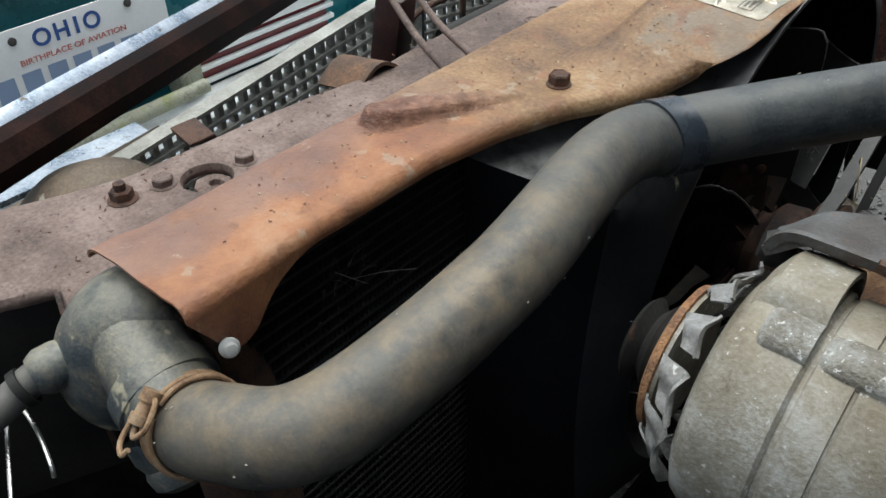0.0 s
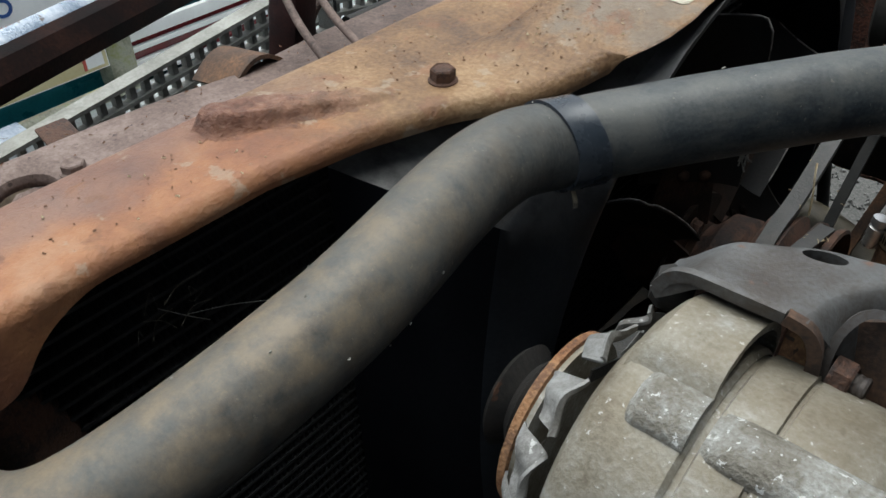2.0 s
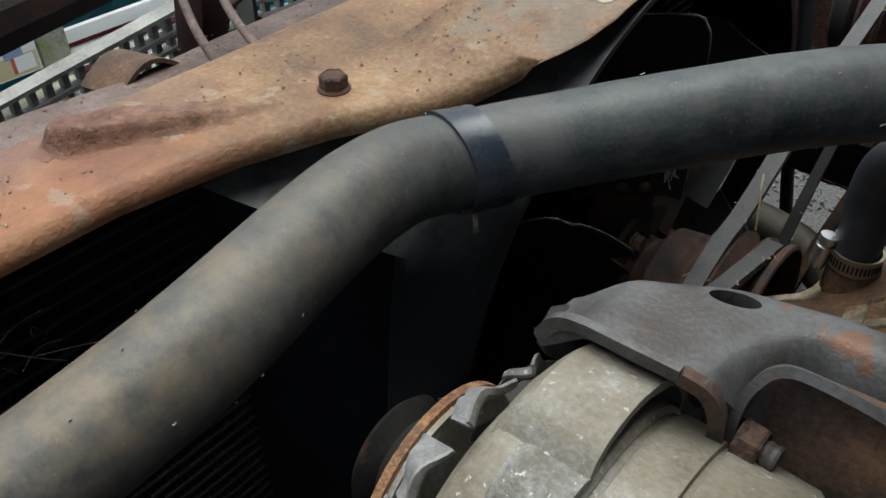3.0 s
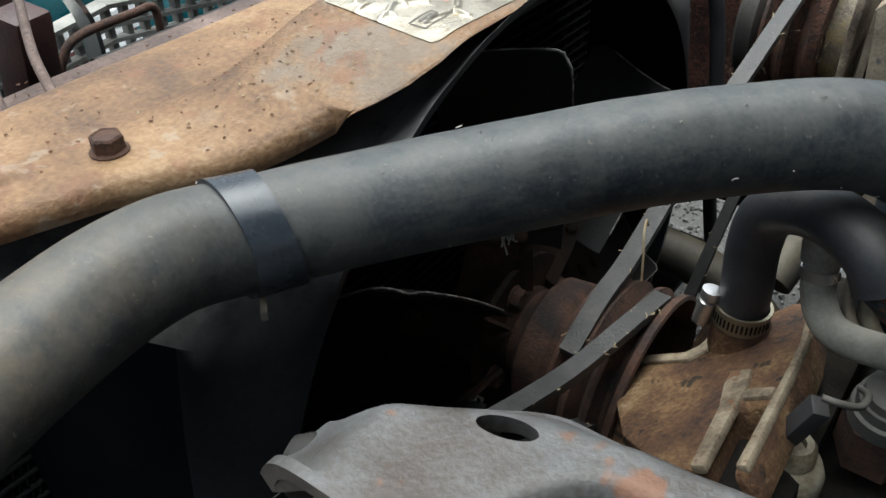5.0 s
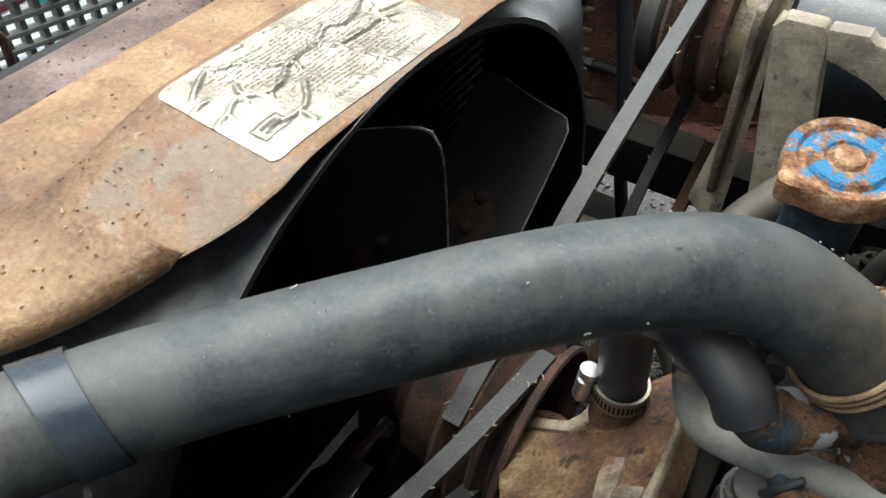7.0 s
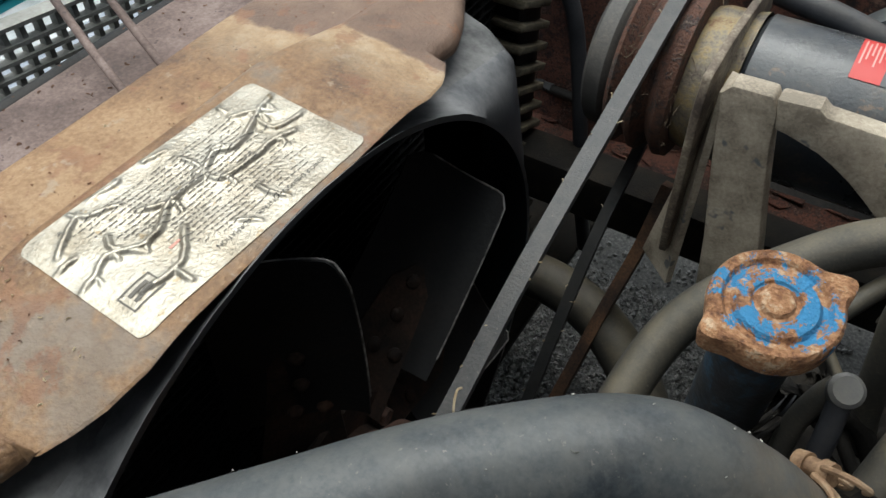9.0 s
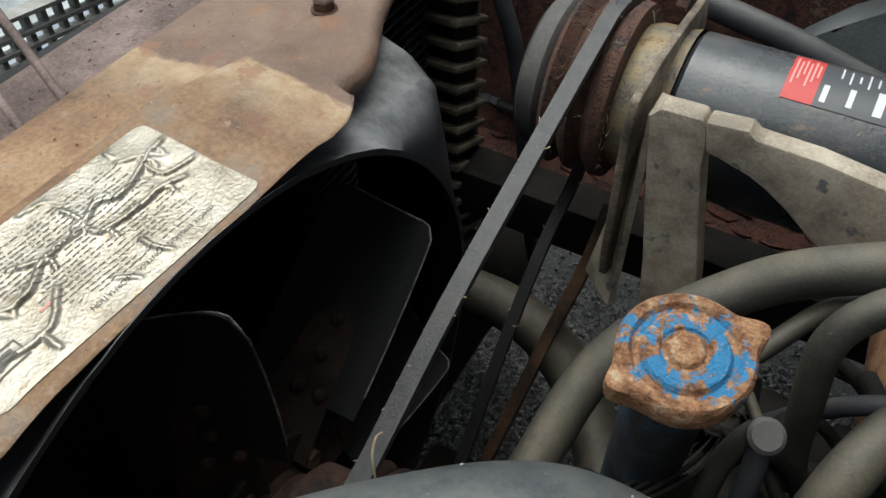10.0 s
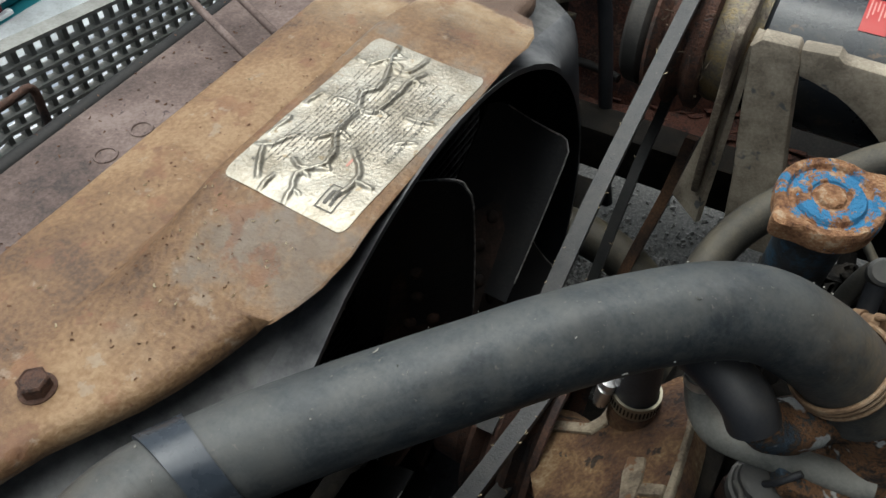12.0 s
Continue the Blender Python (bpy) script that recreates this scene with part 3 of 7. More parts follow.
def panel_point(u, v):
    y = 0.226 + 1.088 * u
    dy = abs(y - MID)
    xr = lerp_table(REAR, dy)
    if y > MID:
        xr += 0.012 * smooth01(0.150, 0.19, dy) * (1 - smooth01(0.30, 0.42, dy))
    lip = smooth01(0.150, 0.153, dy)
    xf = -0.298 + 0.008 * smooth01(0.30, 0.50, y)
    soft = 0.022 - 0.013 * smooth01(0.30, 0.50, y)

    def top(x):
        z = panel_base(x, y)
        # rusted embossed ridge
        ax, ay, bx, by = -0.262, 0.424, -0.214, 0.508
        f = min(1, max(0, ((x - ax) * (bx - ax) + (y - ay) * (by - ay)) / ((bx - ax) ** 2 + (by - ay) ** 2)))
        d = math.hypot(x - ax - f * (bx - ax), y - ay - f * (by - ay))
        hump = (0.009 * (1 - f) ** 0.6 + 0.0015) * (1 - smooth01(0.008 - 0.004 * f, 0.0145 - 0.004 * f, d + 0.0015 * noise.noise(Vector((x * 60, y * 60, 7)))))
        z += hump + (0.0016 * noise.noise(Vector((x * 110, y * 110, 0))) + 0.0008 * noise.noise(Vector((x * 300, y * 300, 4))) if hump > 0.0015 else 0)
        return z + 0.0008 * noise.noise(Vector((x * 25, y * 12, 1.7)))

    if v < 0.12:
        foot = 0.846 + 0.022 * (1 - smooth01(0.24, 0.275, y))
        z1 = top(xf + soft)
        if v < 0.04:
            return Vector((xf, y, foot + max(0.0, z1 - soft - foot) * v / 0.04))
        a = (v - 0.04) / 0.08 * math.pi / 2
        low = max(foot, z1 - soft)
        return Vector((xf + soft * (1 - math.cos(a)), y, low + (z1 - low) * math.sin(a)))
    if v < 0.8:
        f = (v - 0.12) / 0.68
        x0 = xf + soft
        x = x0 + (xr - 0.012 * lip - x0) * f
        return Vector((x, y, top(x)))
    f = (v - 0.8) / 0.2
    x1 = xr - 0.012 * lip
    z1 = top(x1)
    depth = lip * (0.004 + 0.031 * (1 - smooth01(0.232, 0.315, y)))
    r = 0.0095 * lip
    if f < 0.6:
        a = f / 0.6 * math.pi / 2
        return Vector((x1 + r * math.sin(a) + 0.003 * (1 - lip) * f / 0.6, y, z1 - r * (1 - math.cos(a)) - 0.0008 * (1 - lip) * f))
    g = (f - 0.6) / 0.4
    return Vector((x1 + r + 0.003 * (1 - lip) - 0.001 * g * lip, y + (0.022 * g * (1 - smooth01(0.228, 0.29, y))), z1 - r - depth * g))


cover = thing("radiator_cover_panel", (-0.2, MID, 0.846), "rusty brown sheet-metal radiator cover panel, paint worn off", "panel")
part("cover_sheet", sheet(panel_point, 420, 76, 0.0016), PANEL, cover)
for y in (0.540, 1.000):
    part("bolt", hex_bolt((-0.198, y, panel_base(-0.198, y)), (0.02, 0, 1), 0.0135, 0.0092, 12 + 30 * (y > 0.7)), RUST_DARK, cover, "rust-brown flanged hex bolt")
part("push_pin", lathe([(-0.004, 0.003), (0.0005, 0.0058), (0.002, 0.0055), (0.003, 0.004), (0.006, 0.0035), (0.007, 0)], (-0.1995, 0.243, 0.846), (0.8, -0.3, 0.3), 16), plain("pale_plastic_pin", (0.30, 0.30, 0.29), 0.5), cover, "pale grey plastic push pin")

# ---- emission label ----
LA, LB, LC, LD = Vector((-0.1935, 0.678, 0.9075)), Vector((-0.1125, 0.6735, 0.9075)), Vector((-0.107, 0.824, 0.9075)), Vector((-0.188, 0.828, 0.9075))
decal = thing("emission_label", (-0.15, 0.75, 0.908), "wrinkled yellowed foil emission information label stuck on the rusty panel", "label")


def crease_grid(nu=400, nv=200):
    """Pinched ridges of the loose foil: long wandering folds, forked ones off them and folds along the edges, as (u, v) runs with a size."""
    rng = random.Random(8)
    folds = [
        ([(0.0, 0.52), (0.06, 0.5), (0.14, 0.45), (0.22, 0.54), (0.3, 0.53), (0.4, 0.42), (0.52, 0.41), (0.57, 0.38)], 1.0),
        ([(0.57, 0.38), (0.64, 0.32), (0.72, 0.39), (0.87, 0.29), (0.93, 0.25), (1.0, 0.22)], 1.0),
        ([(0.56, 0.4), (0.57, 0.51), (0.68, 0.54), (0.81, 0.54), (0.89, 0.57)], 0.95),
        ([(0.32, 0.32), (0.4, 0.42)], 0.8), ([(0.19, 0.33), (0.17, 0.43), (0.22, 0.59)], 0.9)]
    short = [
        ([(0.05, 0.24), (0.14, 0.13), (0.2, 0.07)], 0.9), ([(0.18, 0.02), (0.21, 0.13), (0.3, 0.2)], 0.8), ([(0.0, 0.31), (0.08, 0.32)], 0.7),
        ([(0.11, 0.79), (0.22, 0.81), (0.28, 0.77), (0.35, 0.63)], 0.9), ([(0.22, 0.81), (0.22, 0.93)], 1.0), ([(0.37, 0.0), (0.36, 0.05), (0.26, 0.02)], 0.7),
        ([(0.47, 0.0), (0.49, 0.04), (0.56, 0.06)], 0.7), ([(0.56, 0.19), (0.57, 0.26), (0.57, 0.37)], 0.7), ([(0.82, 0.02), (0.82, 0.1)], 0.6),
        ([(0.81, 0.17), (0.87, 0.24), (0.93, 0.34)], 0.8), ([(0.86, 0.25), (0.86, 0.46), (1.0, 0.5)], 0.8), ([(0.62, 0.73), (0.62, 0.84), (0.64, 0.93)], 0.8), ([(0.47, 0.82), (0.51, 0.93)], 0.7)]
    for line, _ in folds[:3]:
        for u, v in line[1:-1]:
            ang = rng.choice((1, -1)) * rng.uniform(0.6, 1.5)
            run = rng.uniform(0.025, 0.055)
            short.append(([(u, v), (u + 0.5 * run * math.cos(ang), v + run * math.sin(ang)), (u + run * math.cos(ang + 0.5), v + 2 * run * math.sin(ang + 0.5))], rng.uniform(0.5, 0.8)))
    folds += short
    U, V = np.meshgrid(np.linspace(0, 1, nu + 1) * 0.152, np.linspace(0, 1, nv + 1) * 0.078, indexing="ij")
    h = np.zeros_like(U)
    for pts, size in folds:
        q = [Vector((u * 0.152, v * 0.078, 0)) for u, v in pts]
        q = [p + Vector((rng.uniform(-0.0004, 0.0004), rng.uniform(-0.0004, 0.0004), 0)) for p in spline(q, 4)]
        total = len(q) - 1
        for i, (a, b) in enumerate(zip(q, q[1:])):
            d = b - a
            f = np.clip(((U - a.x) * d.x + (V - a.y) * d.y) / max(1e-12, d.length_squared), 0, 1)
            dist = np.hypot(U - a.x - f * d.x, V - a.y - f * d.y)
            along = (i + f) / total
            tall = 0.0021 * size * (0.45 + 0.55 * np.sin(np.pi * np.clip(along * 0.96 + 0.02, 0, 1)) ** 0.6)
            wide = 0.0016 * (0.55 + 0.45 * size)
            h = np.maximum(h, tall * np.exp(-(dist / wide) ** 2.6) + 0.0005 * size * np.exp(-(dist / 0.0035) ** 2))
    fine = sum(0.00003 * np.sin(U * (900 + 170 * k) + 3 * np.sin(V * (500 + 90 * k) + k)) * np.sin(V * (1100 + 130 * k) + 2 * np.sin(U * 420 + k)) for k in range(4))
    return h + 0.0004 * np.sin(U * 150 + 2 * np.sin(V * 90)) * np.sin(V * 130) + fine


CREASE = crease_grid()


def crease_height(u, v):
    """Looks the folds up between the grid's points."""
    a, b = min(0.9999, max(0.0, u)) * (CREASE.shape[0] - 1), min(0.9999, max(0.0, v)) * (CREASE.shape[1] - 1)
    i, j = int(a), int(b)
    a, b = a - i, b - j
    return float((CREASE[i, j] * (1 - a) + CREASE[i + 1, j] * a) * (1 - b) + (CREASE[i, j + 1] * (1 - a) + CREASE[i + 1, j + 1] * a) * b)


def label_point(u, v, lift=0.0):
    p = LA.lerp(LD, u).lerp(LB.lerp(LC, u), v)
    edge = min(u, 1 - u, v, 1 - v)
    zz = panel_top(p.x, p.y) + 0.0006 + min(1, 0.3 + edge * 20) * crease_height(u, v)
    return Vector((p.x, p.y, zz + lift))


def panel_top(x, y):
    return panel_base(x, y) + 0.0008 * noise.noise(Vector((x * 25, y * 12, 1.7)))


def rounded_uv(u, v):
    """Squeezes a unit square's corners to round them."""
    a, b = 2 * u - 1, 2 * v - 1
    k = 0.90
    ca, cb = max(0.0, (abs(a) - k) / (1 - k)), max(0.0, (abs(b) - k) / (1 - k))
    if ca > 0 and cb > 0:
        f = max(ca, cb) / math.hypot(ca, cb)
        a, b = math.copysign(k + (1 - k) * ca * f, a), math.copysign(k + (1 - k) * cb * f, b)
    return (a + 1) / 2, (b + 1) / 2


part("foil", sheet(lambda u, v: label_point(*rounded_uv(u, v)), 420, 230, 0.0003), PAPER, decal)


def label_strip(u0, u1, v0, v1, mat, name="text_bar", holder=None):
    nu, nv = max(2, int((u1 - u0) * 150)), 2
    bm = bmesh.new()
    g = [[bm.verts.new(label_point(u0 + (u1 - u0) * i / nu, v0 + (v1 - v0) * j / nv, 0.00028)) for j in range(nv + 1)] for i in range(nu + 1)]
    for i in range(nu):
        for j in range(nv):
            bm.faces.new((g[i][j], g[i + 1][j], g[i + 1][j + 1], g[i][j + 1]))
    bmesh.ops.recalc_face_normals(bm, faces=bm.faces)
    return bm


def label_words(text, size, u, v, mat):
    """A word laid on the wrinkled foil, its top towards the engine."""
    ob = letters(text, size, Matrix.Identity(4), mat, "word", decal, 0.0)
    along, across = (LD - LA), (LB - LA)
    for vt in ob.data.vertices:
        uu = u - vt.co.x / along.length
        vv = v + vt.co.y / across.length
        vt.co = label_point(uu, vv, 0.0004)
    return ob


for text, size, u, v in (("VEHICLE EMISSION CONTROL INFORMATION", 0.0036, 0.60, 0.880), ("SK", 0.003, 0.115, 0.10)):
    label_words(text, size, u, v, INK_DARK)
rng = random.Random(3)
bars = bmesh.new()
for row in range(21):
    v = 0.82 - 0.034 * row
    u = 0.36 - 0.012 * row + (0.05 if row % 5 == 0 else 0)
    end = 0.86 - 0.05 * (row % 3)
    while u < end:
        w = rng.uniform(0.008, 0.034)
        if rng.random() < 0.82:
            piece = label_strip(u, min(u + w, end), v, v + 0.0075, INK)
            me = bpy.data.meshes.new("tmp")
            piece.to_mesh(me)
            piece.free()
            bars.from_mesh(me)
            bpy.data.meshes.remove(me)
        u += w + 0.006
part("fine_print", bars, INK, decal, "rows of small faded print", smooth=False)
part("red_stamp", label_strip(0.27, 0.31, 0.66, 0.68, INK_RED), INK_STAMP, decal, "faded red stamp", smooth=False)
logo = bmesh.new()
for a in ((0.05, 0.17, 0.70, 0.712), (0.05, 0.17, 0.833, 0.845), (0.05, 0.056, 0.70, 0.845), (0.164, 0.17, 0.70, 0.845), (0.075, 0.145, 0.735, 0.765), (0.075, 0.145, 0.785, 0.81)):
    piece = label_strip(*a, INK)
    me = bpy.data.meshes.new("tmp")
    piece.to_mesh(me)
    piece.free()
    logo.from_mesh(me)
    bpy.data.meshes.remove(me)
part("logo_box", logo, INK, decal, "outlined maker's mark", smooth=False)

# ---- header shelf in front of the cover ----
shelf = thing("radiator_support", (-0.36, MID, 0.80), "purple-brown rusted radiator support shelf with round holes", "radiator support")
outline = [(-0.288, 0.222), (-0.288, 1.41), (-0.40, 1.41), (-0.432, 1.30), (-0.430, 1.20), (-0.395, 1.10), (-0.390, 0.60), (-0.384, 0.52), (-0.393, 0.47), (-0.398, 0.42), (-0.400, 0.37), (-0.404, 0.31), (-0.418, 0.27), (-0.44, 0.22), (-0.47, 0.17), (-0.47, 0.10), (-0.364, 0.13), (-0.342, 0.186), (-0.328, 0.214), (-0.306, 0.207)]
hl = [(-0.358, 0.344, 0.0175), (-0.358, 1.196, 0.0175)]
part("shelf_plate", slab(outline, 0.012, Matrix.Translation((0, 0, 0.838)), 0.005, hl), RUST_SHELF, shelf)
for x, y, f in ((-0.353, 0.374, 0.013), (-0.372, 0.318, 0.013), (-0.353, 1.165, 0.013), (-0.374, 1.22, 0.012)):
    part("bolt", hex_bolt((x, y, 0.8375), (0, 0, 1), f, 0.007, 20, 1.4), RUST_SHELF, shelf, "rusted hex bolt")
b = hex_bolt((-0.378, 0.290, 0.8375), (0, 0, 1), 0.014, 0.009, 5, 1.5)
lathe([(0.006, 0.004), (0.013, 0.004), (0.014, 0)], (-0.378, 0.290, 0.838), (0, 0, 1), 12, b)
part("stud_nut", b, RUST_DARK, shelf, "dark rusty stud and nut")
part("ring_stamp", lathe([(0, 0.0065), (0.0015, 0.007), (0.0015, 0.0085), (0, 0.009)], (-0.337, 0.742, 0.8375), (0, 0, 1), 20), RUST_SHELF, shelf)
part("ring_stamp", lathe([(0, 0.0065), (0.0015, 0.007), (0.0015, 0.0085), (0, 0.009)], (-0.339, 0.709, 0.8375), (0, 0, 1), 20), RUST_SHELF, shelf)
part("front_tube", sweep([(-0.412, 0.66, 0.818), (-0.412, 0.9, 0.818), (-0.412, 1.02, 0.816)], 0.009, 14), DARK_METAL, shelf, "dark rolled front edge")
part("corner_wall", sheet(lambda u, v: Vector((-0.330 + 0.03 * u, 0.2155 - 0.012 * u, 0.832 - 0.11 * v + 0.004 * math.sin(6 * u))), 10, 8, 0.003), RUST_DARK, shelf, "rust-brown turned-down corner")
part("corner_wall", sheet(lambda u, v: Vector((-0.330 - 0.04 * u, 0.2155 - 0.09 * u, 0.832 - 0.16 * v)), 10, 8, 0.003), DARK_METAL, shelf, "dark inner side of the corner")
for hx, hy in ((-0.358, 0.344), (-0.358, 1.196)):
    part("caged_nut", lathe([(0.0, 0.0), (0.0, 0.017), (0.006, 0.016), (0.010, 0.010), (0.008, 0.006), (0.004, 0.005), (0.004, 0)], (hx + 0.002, hy + 0.004, 0.822), (0.1, 0.15, 1), 9), RUST_SHELF, shelf, "rusty caged nut inside the hole")

# ---- radiator ----
radi = thing("radiator", (-0.27, MID, 0.40), "black finned radiator with a grey stained end tank", "radiator")
rows = [0.42 + 0.0105 * k for k in range(41)]
tube0 = part("water_tube", box((-0.252, MID, rows[0]), (0.034, 1.02, 0.0022), bevel=0), FIN, radi, smooth=False)
bm = bmesh.new()
prev, k, y = None, 0, 0.262
while y < 1.28:
    zz = rows[0] + 0.0012 + (0.0082 if k % 2 else 0)
    cur = (bm.verts.new((-0.2355, y, zz)), bm.verts.new((-0.27, y, zz)))
    if prev:
        bm.faces.new((prev[0], cur[0], cur[1], prev[1]))
    prev = cur
    k += 1
    y += 0.0022 if y < 0.56 else 0.008
fin0 = part("fin", bm, FIN, radi, smooth=False)
for z in rows[1:]:
    for src in (tube0, fin0):
        ob = src.copy()
        scene.collection.objects.link(ob)
        ob.matrix_basis = Matrix.Translation((0, 0, z - rows[0]))
part("core_back", box((-0.29, MID, 0.63), (0.01, 1.02, 0.46), bevel=0.002), FIN, radi)


def tank_loop(y):
    sgn = 1 if y > MID else -1
    return sweep([(-0.258, y - 0.044 * sgn, 0.42), (-0.258, y - 0.044 * sgn, 0.70), (-0.259, y - 0.036 * sgn, 0.78), (-0.263, y - 0.01 * sgn, 0.806)], 0.034, 24, 6)


def tank_dome(y):
    sgn = 1 if y > MID else -1
    return sweep([(-0.258, y - 0.030 * sgn, 0.842), (-0.264, y - 0.016 * sgn, 0.836), (-0.274, y - 0.004 * sgn, 0.824), (-0.281, y + 0.003 * sgn, 0.806), (-0.279, y + 0.001 * sgn, 0.786), (-0.268, y - 0.010 * sgn, 0.768)],
                 lambda f: 0.0375 * math.sqrt(max(0.03, 1 - abs(2 * f - 1) ** 3.2)), 36, 10, wobble=0.02)


for y in (0.222, 1.318):
    part("end_tank", tank_loop(y), RUST_DARK, radi, "dark rusty end tank")
    part("tank_cap", tank_dome(y), TANK, radi, "stained grey-blue rounded tank cap")
part("neck_ring", lathe([(-0.006, 0.0262), (-0.006, 0.0292), (0.0, 0.0300), (0.008, 0.0296), (0.010, 0.0262)], (-0.226, 0.2145, 0.8205), (0.95, -0.12, -0.25), 36), TANK, radi, "raised ring of the outlet")
part("outlet_neck", sweep([(-0.262, 0.222, 0.832), (-0.235, 0.216, 0.826), (-0.205, 0.210, 0.818)], 0.0262, 28, 8), TANK, radi, "short outlet neck")
part("drain_boss", lathe([(0, 0.022), (0.012, 0.021), (0.018, 0.018), (0.022, 0.019), (0.030, 0.017), (0.034, 0.011), (0.036, 0)], (-0.222, 0.205, 0.800), (0.55, -0.1, -0.75), 20), TANK, radi, "cast boss below the outlet")
part("core_side", box((-0.25, 0.255, 0.62), (0.05, 0.012, 0.46), bevel=0.003), RUST_DARK, radi, "rusty core side strip")
oil = thing("cooler_line", (-0.30, 0.17, 0.79), "dusty black transmission cooler line with a fitting", "pipe")
part("line", sweep([(-0.283, 0.200, 0.822), (-0.286, 0.190, 0.822), (-0.289, 0.176, 0.820), (-0.293, 0.160, 0.812), (-0.298, 0.12, 0.795), (-0.31, 0.04, 0.76)], 0.0095, 18), RUBBER, oil)
part("fitting", lathe([(0, 0.0125), (0.004, 0.0138), (0.014, 0.0138), (0.018, 0.0118), (0.020, 0.0105), (0.020, 0)], (-0.285, 0.192, 0.8222), (-0.2, -0.93, -0.1), 20), TANK, oil, "stained collar of the fitting")
part("collar", lathe([(0, 0.0100), (0.0, 0.0118), (0.005, 0.0118), (0.005, 0.0100)], (-0.2905, 0.169, 0.8165), (-0.25, -0.9, -0.35), 24), DARK_METAL, oil, "dark retaining collar")

# ---- fan shroud ----
shroud = thing("fan_shroud", (-0.15, MID, 0.38), "dusty black plastic fan shroud with a deep round opening", "fan shroud")
RIN = 0.250


def shroud_ray(a):
    c, s = math.cos(a), math.sin(a)
    lim = []
    if abs(c) > 1e-6:
        lim.append((0.310 if c < 0 else 0.272) / abs(c))
    if abs(s) > 1e-6:
        lim.append(((0.206 - 0.016 * smooth01(0.25, 0.6, -c)) if s > 0 else 0.27) / abs(s))
    return min(lim), c, s


def shroud_point(u, v):
    a = 2 * math.pi * u + 0.0001
    ro, c, s = shroud_ray(a)
    prof = [(0.0, -0.218, 1.0), (0.25, -0.205, 0.95), (0.6, -0.150, 0.72), (0.8, -0.122, 0.5), (0.92, -0.111, 0.28), (1.0, -0.100, 0.0)]
    for (v0, x0, k0), (v1, x1, k1) in zip(prof, prof[1:]):
        if v <= v1 + 1e-9:
            f = (v - v0) / (v1 - v0)
            x, k = x0 + (x1 - x0) * f, k0 + (k1 - k0) * f
            break
    if c > 0 and s > 0:
        k = k ** (1 - 0.3 * smooth01(0.3, 0.6, c) * smooth01(0.25, 0.5, s))
    r = RIN + (ro - RIN) * k
    r += 0.0009 * noise.noise(Vector((a * 9, v * 4, 0))) + (0.0008 * noise.noise(Vector((a * 60, 0, 0))) if v > 0.97 else 0)
    return Vector((x, MID + r * c, FAN_Z + r * s))


bm = bmesh.new()
nu, nv = 160, 26
g = [[bm.verts.new(shroud_point(i / nu, j / nv)) for j in range(nv + 1)] for i in range(nu)]
inr = [bm.verts.new(Vector((-0.100, MID + (RIN - 0.004) * math.cos(2 * math.pi * i / nu), FAN_Z + (RIN - 0.004) * math.sin(2 * math.pi * i / nu)))) for i in range(nu)]
inb = [bm.verts.new(shroud_point(i / nu, 0.92) + Vector((-0.002, -0.006 * math.cos(2 * math.pi * i / nu), -0.006 * math.sin(2 * math.pi * i / nu)))) for i in range(nu)]
inc = [bm.verts.new(shroud_point(i / nu, 0.62) + Vector((-0.004, -0.006 * math.cos(2 * math.pi * i / nu), -0.006 * math.sin(2 * math.pi * i / nu)))) for i in range(nu)]
for i in range(nu):
    k = (i + 1) % nu
    for j in range(20, nv):
        bm.faces.new((g[i][j], g[k][j], g[k][j + 1], g[i][j + 1]))
    bm.faces.new((g[i][nv], g[k][nv], inr[k], inr[i]))
    bm.faces.new((inr[i], inr[k], inb[k], inb[i]))
    bm.faces.new((inb[i], inb[k], inc[k], inc[i]))
bmesh.ops.recalc_face_normals(bm, faces=bm.faces)
for v in [q for q in bm.verts if not q.link_faces]:
    bm.verts.remove(v)
part("shroud_ring", bm, SHROUD_RING, shroud, "dusty round lip of the shroud, coloured lighter as if lit")
bm = bmesh.new()
g = [[bm.verts.new(shroud_point(i / nu, j / nv)) for j in range(21)] for i in range(nu)]
for i in range(nu):
    for j in range(20):
        bm.faces.new((g[i][j], g[(i + 1) % nu][j], g[(i + 1) % nu][j + 1], g[i][j + 1]))
bmesh.ops.recalc_face_normals(bm, faces=bm.faces)
part("shroud_flare", bm, SHROUD, shroud, "dusty black flared funnel, upward faces coloured paler as if lit")

# ---- cooling fan ----
HUB_Z = 0.645
fan = thing("cooling_fan", (-0.12, MID, HUB_Z), "black steel cooling fan with riveted blades", "fan")
BLADE_AT = (135.5, 89.0, 32.8, -18.0, -72.0, -122.0, 185.0)      # uneven spacing, by the trailing corner


def fan_blade(ang, u, c, lift=0.0):
    """A point on one blade: u from root to tip, c from the trailing edge at the engine's side to the leading edge."""
    r = 0.080 + 0.145 * u
    corner = smooth01(0.84, 1.0, u) * smooth01(0.78, 1.0, abs(2 * c - 1)) * 0.010
    a = radians(ang - 6.0 * (1 - u))
    rad, t = Vector((0, math.cos(a), math.sin(a))), Vector((0, -math.sin(a), math.cos(a)))
    return Vector((-0.090 - 0.062 * c + lift, MID, HUB_Z)) + rad * (r - corner) + t * ((0.052 + 0.008 * (1 - u)) * c ** 1.7 - 0.4 * lift)


